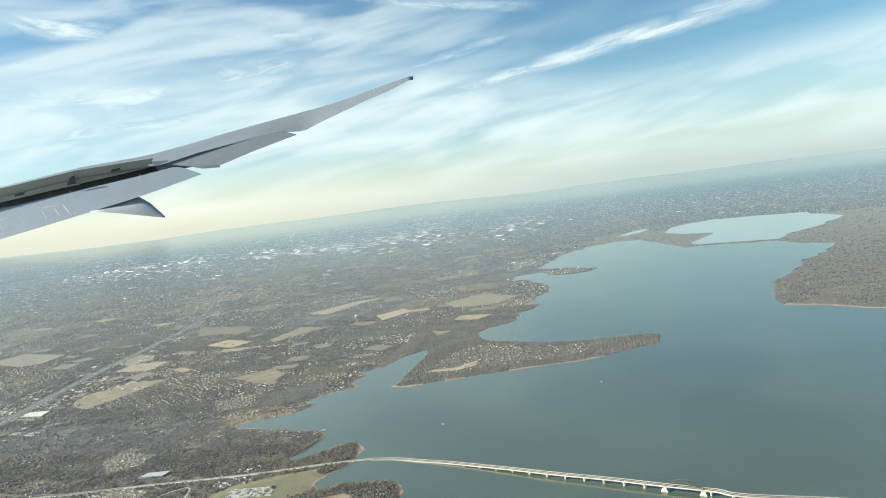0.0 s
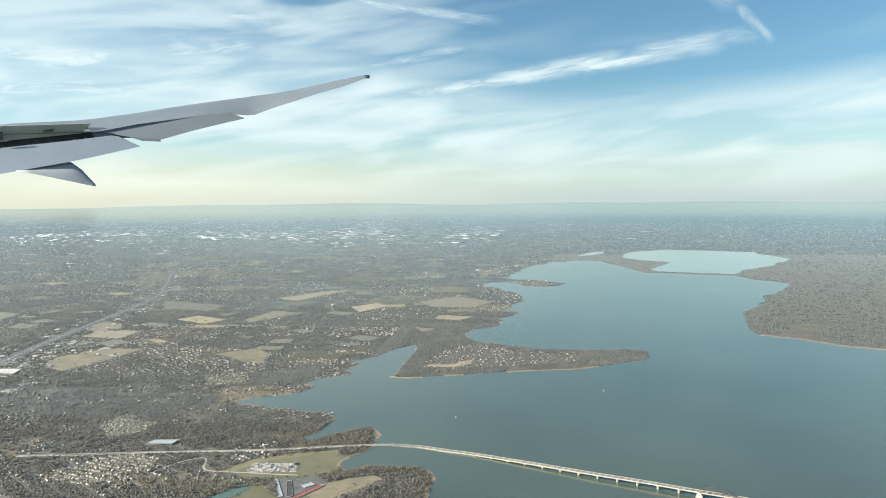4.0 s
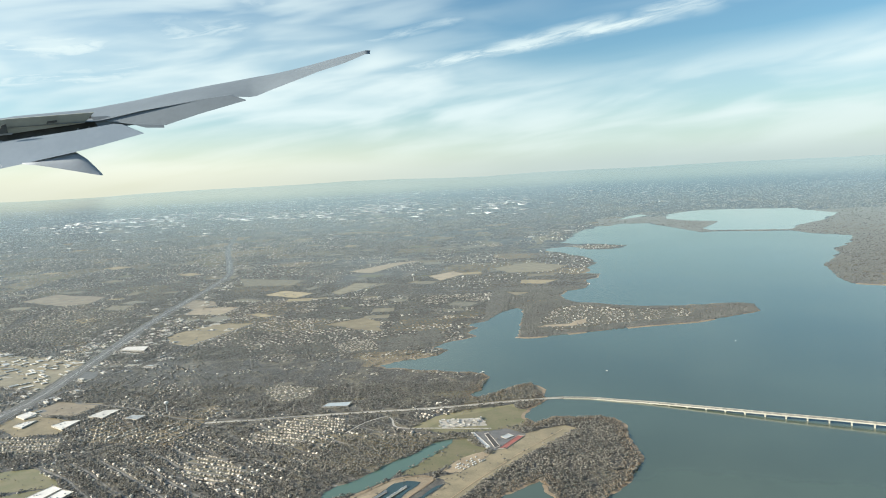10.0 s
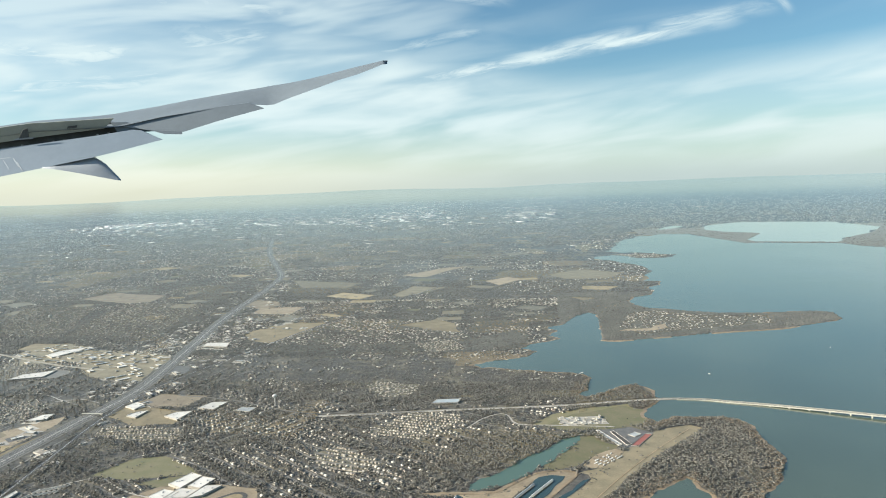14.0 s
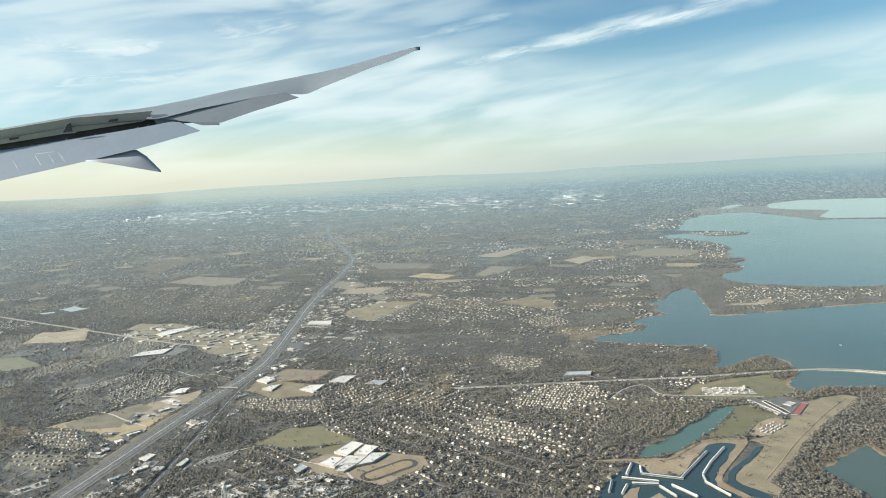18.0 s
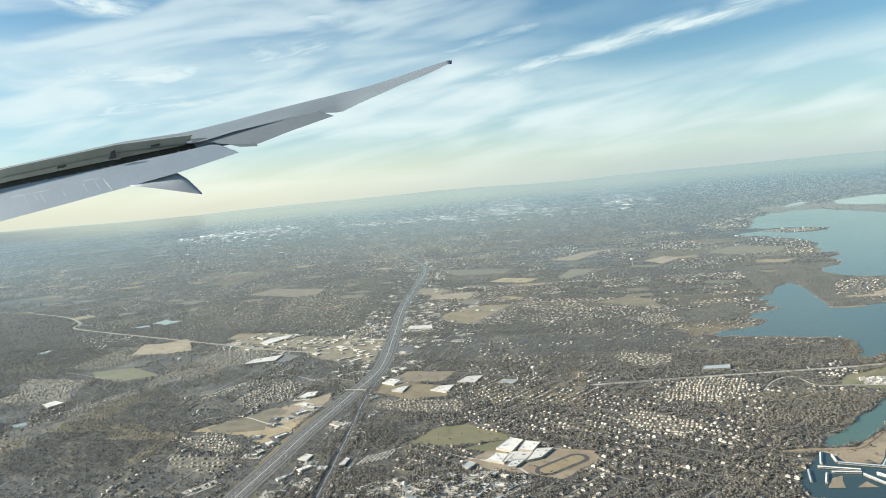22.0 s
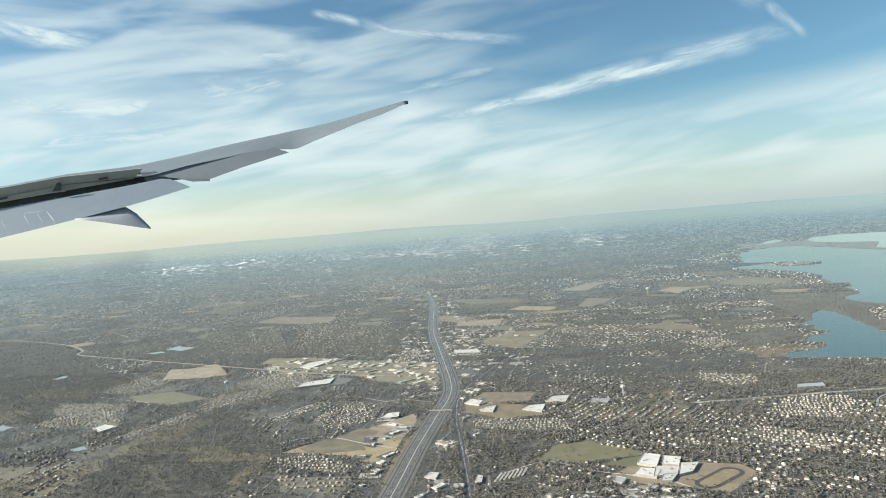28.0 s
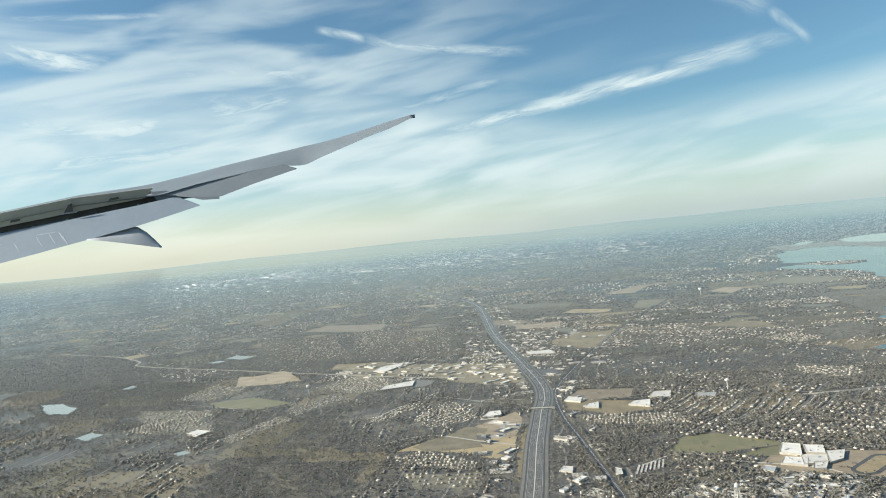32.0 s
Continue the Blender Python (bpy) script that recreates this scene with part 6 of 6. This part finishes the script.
wide = Vector((track[3][0] - track[0][0], track[3][1] - track[0][1])).length / 2
heading = math.atan2(long_way.y, long_way.x)


def stadium(a, b, n=24):
    out = []
    for i in range(2 * n):
        t = math.pi * (i % n) / (n - 1) + (0 if i < n else math.pi)
        out.append(((1 if i < n else -1) * (a - b) + b * math.sin(t), -b * math.cos(t)))
    return [(tx + x * math.cos(heading) - y * math.sin(heading), ty + x * math.sin(heading) + y * math.cos(heading)) for x, y in out]


sheet("running_track", stadium(half, wide), 0.0205, RAILBED, "dark oval running track beside the school", "track")
sheet("infield", stadium(half * 0.85, wide * 0.66), 0.0245, DRY, "dry grass infield of the track", "field")

# shops and halls along the highway, as separate things
shop_rng = random.Random(5)
taken = []
shops = 0
while shops < 380:
    t = shop_rng.random()
    if t < 0.36:
        k = shop_rng.randrange(len(highway) - 1)
        bx, by = highway[k]
        off = shop_rng.choice((-1, 1)) * shop_rng.uniform(1.4, 4.5)
        bx, by = bx + off, by + shop_rng.uniform(-1, 1)
    elif t < 0.52:
        bx, by = shop_rng.uniform(-84, -58), shop_rng.uniform(70, 100)
    else:
        zone = shop_rng.choice((shopzone, shopzone, shopzone, shopzone2))
        bx, by = (shop_rng.uniform(min(q[k] for q in zone), max(q[k] for q in zone)) for k in (0, 1))
        if not inside(np.array([bx]), np.array([by]), zone)[0]:
            continue
    if by < 34 or by > 230:
        continue
    ax, ay = np.array([bx]), np.array([by])
    if classify(ax, ay)[0] not in (1, 3) or any(math.hypot(bx - qx, by - qy) < (0.62 if by < 62 else 0.80) for qx, qy in taken):
        continue
    taken.append((bx, by))
    large = 1.55 if inside(ax, ay, shopzone)[0] and shop_rng.random() < 0.4 else 1.0
    w, d, turn = large * shop_rng.uniform(0.25, 1.0), large * shop_rng.uniform(0.2, 0.5), shop_rng.choice((EAST, EAST + math.pi / 2, 0.1)) + shop_rng.uniform(-0.1, 0.1)
    c, s = math.cos(turn), math.sin(turn)
    poly = [(bx + (u * w * c - v * d * s) / 2, by + (u * w * s + v * d * c) / 2) for u, v in ((-1, -1), (1, -1), (1, 1), (-1, 1))]
    lot = [(bx + (u * (w + 0.7) * c - v * (d + 0.8) * s) / 2, by + (u * (w + 0.7) * s + v * (d + 0.8) * c) / 2) for u, v in ((-1, -1), (1, -1), (1, 1), (-1, 1))]
    sheet("parking_lot", lot, 0.0118 + 0.00002 * shops, CONCRETE if shops % 2 else ASPHALT, "paved lot round a store", "parking lot")
    tagged(flat_building("store", poly, shop_rng.uniform(0.08, 0.15), (WHITE_ROOF, WHITE_ROOF, GREY_ROOF)[shops % 3], "pale flat-roofed store or hall near the highway", units=1, seed=shops), group="stores along the highway")
    shops += 1

# far city: pale halls and blocks in strips, too far to tell apart
n = 800
fx = np.concatenate([rng.uniform(-330, -20, n), rng.uniform(-250, 120, 400)])
fy = np.concatenate([rng.normal(420, 60, n), rng.uniform(200, 900, 400)])
belt = rng.uniform(0, 1, 300)
fx = np.concatenate([fx, -330 + 240 * belt + rng.normal(0, 6, 300)])
fy = np.concatenate([fy, 405 + 45 * belt + 25 * np.sin(9 * belt) + rng.normal(0, 36, 300)])
keep = ((patchy(fx, fy, 0.05, 31) > 0.46) | (np.arange(len(fx)) >= len(fx) - 300)) & dry_land(fx, fy)
fx, fy = fx[keep], fy[keep]
pts, tris = np.array(box(1, 1, 1)[0]), triangles(box(1, 1, 1)[1])
fw, fd, fh = rng.uniform(1.0, 7.5, len(fx)) * (fy / 420), rng.uniform(0.5, 2.2, len(fx)) * (fy / 420), rng.uniform(0.03, 0.08, len(fx)) * np.where(rng.uniform(0, 1, len(fx)) > 0.998, 4, 1)
cloud = np.stack([pts[:, 0] * fw[:, None] + fx[:, None], pts[:, 1] * fd[:, None] + fy[:, None], pts[:, 2] * fh[:, None] + 0 * fx[:, None]], -1).reshape(-1, 3)
n = 50000
gy = 1.0 / rng.uniform(1 / 800, 1 / 72, n)
gx = -60 - gy * 1.0 + rng.uniform(0, 1, n) * (85 + gy * 1.6)
keep = (patchy(gx, gy, 0.22, 41) * 0.5 + patchy(gx, gy, 0.05, 42) * 0.5 > 0.53) & (classify(gx, gy) == 1) & ~inside(gx, gy, OLD_TOWN) & (rng.uniform(0, 1, n) < np.where(gy > 230, 0.16, np.clip(190 / gy, 0.25, 1.0)))
gx, gy = gx[keep], gy[keep]
gs = np.maximum(gy / 170, 0.75) * rng.uniform(0.11, 0.20, len(gx)) * np.where(rng.uniform(0, 1, len(gx)) > 0.95, 1.8, 1.0)
gh = np.minimum(gs * 1.4, 0.30)
gpts = np.array(HOUSE_KINDS[3][0][0] + HOUSE_KINDS[3][1][0]) / 0.16
gtri = triangles(join([HOUSE_KINDS[3][0], HOUSE_KINDS[3][1]])[1])
turned = np.where(rng.uniform(0, 1, len(gx)) > 0.5, 0.2, 1.7) + rng.normal(0, 0.2, len(gx))
gc, gsn = np.cos(turned)[:, None], np.sin(turned)[:, None]
swarm = np.stack([(gpts[:, 0] * gc - gpts[:, 1] * gsn) * gs[:, None] + gx[:, None], (gpts[:, 0] * gsn + gpts[:, 1] * gc) * gs[:, None] + gy[:, None], gpts[:, 2] * gh[:, None] + 0 * gx[:, None]], -1).reshape(-1, 3)
baked("far_houses", swarm, (gtri[None] + (np.arange(len(gx)) * len(gpts))[:, None, None]).reshape(-1, 3), FAR_HOUSE, "countless small pale houses of far suburbs", "houses")
FAR_WALL = material("far_pale_walls", (0.92, 0.91, 0.87), (0.62, 0.61, 0.58), 0.2, 0.8, spread=0.5, island=True, flat=True)
baked("far_city", cloud, (tris[None] + (np.arange(len(fx)) * 8)[:, None, None]).reshape(-1, 3), FAR_WALL, "pale halls and blocks of a far city", "city")

# ---- water towers ----
def lathe(profile, n=14):
    v = [(r * math.cos(2 * math.pi * k / n), r * math.sin(2 * math.pi * k / n), z) for r, z in profile for k in range(n)]
    f = [(j * n + k, j * n + (k + 1) % n, (j + 1) * n + (k + 1) % n, (j + 1) * n + k) for j in range(len(profile) - 1) for k in range(n)]
    return v, f + [tuple(range((len(profile) - 1) * n, len(profile) * n))]


def water_tower(place, high, tank, label):
    thing = tagged(new("water_tower"), label, "water tower", "water towers")
    thing.location = (*place, 0.0)
    part("stem", mesh_of("stem", *lathe([(0.07, 0), (0.045, 0.06), (0.045, high - 0.12), (0.08, high)]), [WHITE_ROOF]), thing)
    part("tank", mesh_of("tank", *lathe([(0.06, high - 0.02), (tank * 0.8, high + tank * 0.35), (tank, high + tank * 0.7), (tank, high + tank * 0.95), (tank * 0.8, high + tank * 1.25), (tank * 0.3, high + tank * 1.45), (0.01, high + tank * 1.5)]), [WHITE_ROOF]), thing)


water_tower(tower_a[0], 0.80, 0.27, "white water tower on a slim stem among woods")
water_tower(tower_b[0], 0.62, 0.20, "white water tower among houses")
water_tower(tower_c[0], 0.75, 0.30, "far white water tower")
legs = tagged(new("water_tower"), "old water tank on four tall braced legs", "water tower", "water towers")
legs.location = (*tower_d[0], 0.0)
part("tank", mesh_of("tank", *lathe([(0.02, 0.74), (0.11, 0.79), (0.12, 0.82), (0.12, 0.93), (0.06, 1.0), (0.005, 1.03)]), [WHITE_ROOF]), legs)
part("riser", mesh_of("riser", *lathe([(0.018, 0.0), (0.018, 0.75)], 8), [WHITE_ROOF]), legs)
for sx, sy in ((-1, -1), (1, -1), (1, 1), (-1, 1)):
    foot = [(sx * 0.16 + dx, sy * 0.16 + dy, 0.0) for dx, dy in ((-0.010, -0.010), (0.010, -0.010), (0.010, 0.010), (-0.010, 0.010))]
    top = [(sx * 0.09 + dx, sy * 0.09 + dy, 0.82) for dx, dy in ((-0.010, -0.010), (0.010, -0.010), (0.010, 0.010), (-0.010, 0.010))]
    part("leg", mesh_of("leg", foot + top, box(1, 1, 1)[1], [WHITE_ROOF]), legs)
for z, w in ((0.27, 0.274), (0.54, 0.228)):
    for sx, sy, long_x in ((0, -1, True), (0, 1, True), (-1, 0, False), (1, 0, False)):
        part("brace", mesh_of("brace", *box(w if long_x else 0.012, 0.012 if long_x else w, 0.012, sx * w / 2, sy * w / 2, z), [WHITE_ROOF]), legs)
water_tower(tower_e[0], 0.85, 0.32, "far white water tower above the woods")

# ---- marina ----
POST = mesh_of("post", *box(0.012, 0.012, 0.09), [STEEL])
for i, p in enumerate((dock_a, dock_b, dock_c, dock_d, dock_e, dock_f, dock_g, dock_h, dock_i, dock_k, dock_l, dock_m, dock_n, dock_o)):
    # the long axis runs between the middles of the short sides
    q = [Vector((*c, 0)) for c in p]
    a, b = ((q[0] + q[3]) / 2, (q[1] + q[2]) / 2) if (q[0] - q[1]).length > (q[1] - q[2]).length else ((q[0] + q[1]) / 2, (q[2] + q[3]) / 2)
    length, width = (b - a).length, max(0.12, min(0.17, min((q[0] - q[1]).length, (q[1] - q[2]).length)))
    thing = tagged(new("covered_dock"), "long floating boat dock with pale metal roof", "dock", "docks of the marina")
    thing.matrix_world = Matrix.Translation((a + b) / 2 + Vector((0, 0, 0.022))) @ Matrix.Rotation(math.atan2((b - a).y, (b - a).x), 4, "Z")
    part("walkway", mesh_of("walkway", *box(length, width * 0.9, 0.012), [CONCRETE]), thing)
    L, W = length / 2, width / 2
    rv = [(-L, -W, 0.085), (L, -W, 0.085), (L, W, 0.085), (-L, W, 0.085), (-L, 0, 0.125), (L, 0, 0.125)]
    part("roof", mesh_of("roof", rv, [(0, 1, 5, 4), (2, 3, 4, 5), (1, 2, 5), (3, 0, 4), (3, 2, 1, 0)], [WHITE_ROOF if i % 3 else GREY_ROOF]), thing, "pale metal dock roof")
    for k in range(max(2, int(length / 0.4))):
        for s in (-1, 1):
            post = part("post", POST, thing)
            post.location = (-L + 0.05 + k * (length - 0.1) / max(1, int(length / 0.4) - 1), s * (W - 0.03), 0.0)

# trailers and water works near the bridge
TRAILER = mesh_of("trailer", *box(0.13, 0.06, 0.07), [WHITE_ROOF])
tr = random.Random(8)
lot_x, lot_y = Vector((1.75, 2.05, 0)), Vector((0.80, -0.62, 0))
for k in sorted(tr.sample(range(44), 24)):
    p = Vector((-22.75, 46.55, 0)) + lot_x * (0.10 + 0.08 * (k // 4)) + lot_y * (0.10 + 0.27 * (k % 4))
    t = tagged(new("trailer", TRAILER), "white travel trailer on a gravel lot", "trailer", "trailers of the park")
    t.matrix_world = pose(p.x, p.y, 0.012, 0, 0, tr.uniform(44, 56))
wc = Vector((sum(q[0] for q in works_poly) / 4, sum(q[1] for q in works_poly) / 4))
wu = Vector((works_poly[1][0] - works_poly[0][0], works_poly[1][1] - works_poly[0][1]))
wv = Vector((works_poly[3][0] - works_poly[0][0], works_poly[3][1] - works_poly[0][1]))
sheet("paved_yard", works_poly, 0.0140, CONCRETE, "pale paved yard of the water works", "yard")
used_spots = []
tries = 0
while len(used_spots) < 26 and tries < 900:
    tries += 1
    a, b = tr.uniform(-0.52, 0.50), tr.uniform(-0.45, 0.45)
    p = wc + wu * a + wv * b
    if any((p - q).length < 0.42 for q in used_spots):
        continue
    used_spots.append(p)
    if len(used_spots) % 4 == 0:
        t = tagged(new("clarifier_tank"), "round concrete tank of a water works", "tank", "tanks of the water works")
        t.location = (p.x, p.y, 0.0)
        part("wall", mesh_of("wall", *lathe([(0.2, 0.0), (0.2, 0.07), (0.185, 0.07), (0.185, 0.045)], 20), [CONCRETE]), t)
        part("water", mesh_of("water", *lathe([(0.19, 0.04), (0.001, 0.042)], 20), [POND]), t)
    else:
        w, d, turn = tr.uniform(0.14, 0.50), tr.uniform(0.12, 0.24), math.atan2(wu.y, wu.x) + tr.choice((0, 1.571))
        c, s = math.cos(turn), math.sin(turn)
        flat_building("works_building", [(p.x + (u * w * c - v * d * s) / 2, p.y + (u * w * s + v * d * c) / 2) for u, v in ((-1, -1), (1, -1), (1, 1), (-1, 1))], tr.uniform(0.06, 0.15), (WHITE_ROOF, GREY_ROOF, CONCRETE)[tries % 3], "small pale building of a water works", units=0)

for line, wide, label in ((path_a, 0.09, "pale sandy track on the dike round the marina"), (dike_track, 0.022, "worn track along the crest of the dike")):
    tagged(new("dike_path", ribbon_mesh("dike_path", smooth_line(line), wide, -wide, 0.0262, SAND)), label, "path", "", "structure")

# cars on the highway and the bridge
car = join([box(0.080, 0.034, 0.016, 0, 0, 0.004), box(0.042, 0.030, 0.012, -0.006, 0, 0.020)])
cp, ct = np.array(car[0]), triangles(car[1])
spots = []
for line, lanes, z in ((highway, (0.08, 0.148, 0.21, 0.28, 0.345, -0.08, -0.148, -0.21, -0.28, -0.345), 0.024), (lake_line, (0.13, -0.13), 0.023)):
    for px, py, a in arc_places(line, 0.3, 0.31):
        if py < 170 and tr.random() < 0.62:
            off = tr.choice(lanes)
            spots.append((px - math.sin(a) * off, py + math.cos(a) * off, z, a))
spots = np.array(spots)
c, s = np.cos(spots[:, 3])[:, None], np.sin(spots[:, 3])[:, None]
cloud = np.stack([cp[:, 0] * c - cp[:, 1] * s + spots[:, :1], cp[:, 0] * s + cp[:, 1] * c + spots[:, 1:2], cp[:, 2] + spots[:, 2:3]], -1).reshape(-1, 3)
baked("traffic", cloud, (ct[None] + (np.arange(len(spots)) * len(cp))[:, None, None]).reshape(-1, 3), CAR_PAINT, "small cars on the highway and the lake road", "cars")

# suburban streets
streets = tagged(new("streets"), "grey asphalt streets between rows of houses", "street", "", "structure")


def street_set(angle, x0, x1, y0, y1, across, where=None):
    c, s = math.cos(angle), math.sin(angle)
    span = math.hypot(x1 - x0, y1 - y0) / 2 + 1
    mx, my = (x0 + x1) / 2, (y0 + y1) / 2
    for v in np.arange(-span, span, across):
        u = np.arange(-span, span, 0.4)
        px, py = bend(mx + u * c - v * s, my + u * s + v * c)
        ok = (px > x0) & (px < x1) & (py > y0) & (py < y1)
        ok &= np.isin(classify(px, py), (1, 4))
        if where:
            ok &= where(px, py)
        line = []
        for a, b, good in zip(px, py, ok):
            if good:
                line.append((a, b))
            if (not good or a == px[-1]) and line:
                if len(line) > 5:
                    part("street", ribbon_mesh("street", line, 0.08, -0.08, 0.0125, STREET), streets)
                line = []


street_set(EAST, -69, -22, 27, 115, 1.45, lambda x, y: inside(x, y, OLD_TOWN) & ~crosswise(x, y) & (y < 64))
street_set(EAST + math.pi / 2, -69, -22, 27, 115, 1.45, lambda x, y: inside(x, y, OLD_TOWN) & crosswise(x, y) & (y < 64))
street_set(EAST + 0.6, -110, -58, 30, 90, 1.8)
for p, turn in zip(DENSE, TURNS):
    bx, by = [q[0] for q in p], [q[1] for q in p]
    street_set(turn, min(bx), max(bx), min(by), max(by), 1.08)

# ---- small things by the water ----
jetty_a, jetty_b = Vector((*jetty[0], 0)), Vector((*jetty[1], 0))
pier = tagged(new("jetty"), "narrow white fishing jetty at a wooded point", "jetty")
pier.matrix_world = Matrix.Translation(jetty_a) @ Matrix.Rotation(math.atan2((jetty_b - jetty_a).y, (jetty_b - jetty_a).x), 4, "Z")
reach = (jetty_b - jetty_a).length
part("deck", mesh_of("deck", *box(reach, 0.08, 0.015, reach / 2, 0, 0.045), [WHITE_ROOF]), pier)
part("platform", mesh_of("platform", *box(0.14, 0.26, 0.015, reach, 0, 0.062), [WHITE_ROOF]), pier)
for k in range(7):
    post = part("post", POST, pier)
    post.location = (0.1 + k * (reach - 0.1) / 6, 0.02, -0.03)


def boat(x, y, turn, long):
    thing = tagged(new("motor_boat"), "small white motor boat on the lake", "boat", "boats on the lake")
    thing.matrix_world = pose(x, y, 0.014, 0, 0, turn)
    L, W = long / 2, long / 6
    v = [(-L, -W, 0.03), (L * 0.4, -W, 0.03), (L, 0, 0.036), (L * 0.4, W, 0.03), (-L, W, 0.03), (-L, -W * 0.6, 0), (L * 0.4, -W * 0.6, 0), (L * 0.8, 0, 0), (L * 0.4, W * 0.6, 0), (-L, W * 0.6, 0)]
    f = [(0, 1, 2, 3, 4), (9, 8, 7, 6, 5)] + [(i, i + 5, (i + 1) % 5 + 5, (i + 1) % 5) for i in range(5)]
    part("hull", mesh_of("hull", v, f, [WHITE_ROOF]), thing)
    part("cabin", mesh_of("cabin", *box(long * 0.3, long * 0.2, 0.025, -long * 0.05, 0, 0.03), [GREY_ROOF]), thing)


for (bx, by), turn in zip(boats, (20, 80, 140, 60)):
    boat(bx, by, turn, 0.22)

# a road bridge over the highway and the dark creek between highway and railway
sheet("creek", fray(hwy_gap, 0.08, 0.5, 9, 2), 0.0285, RAILBED, "dark shaded creek beside the highway", "creek")
ox, oy, oa = min(arc_places(highway, 0.0, 0.2), key=lambda p: abs(p[1] - overpass[0][1]))
over = tagged(new("overpass"), "concrete road bridge over the highway", "bridge")
over.matrix_world = pose(ox, oy, 0.0, 0, 0, math.degrees(oa) + 90)
part("deck", mesh_of("deck", *box(2.0, 0.16, 0.03, 0, 0, 0.085), [BRIDGE_MAT]), over)
for s in (-1, 1):
    part("parapet", mesh_of("parapet", *box(2.0, 0.012, 0.018, 0, s * 0.074, 0.115), [BRIDGE_MAT]), over)
    part("abutment", mesh_of("abutment", *box(0.22, 0.2, 0.085, s * 0.95, 0, 0), [BRIDGE_MAT]), over)
part("pier", mesh_of("pier", *box(0.05, 0.12, 0.085), [BRIDGE_MAT]), over)
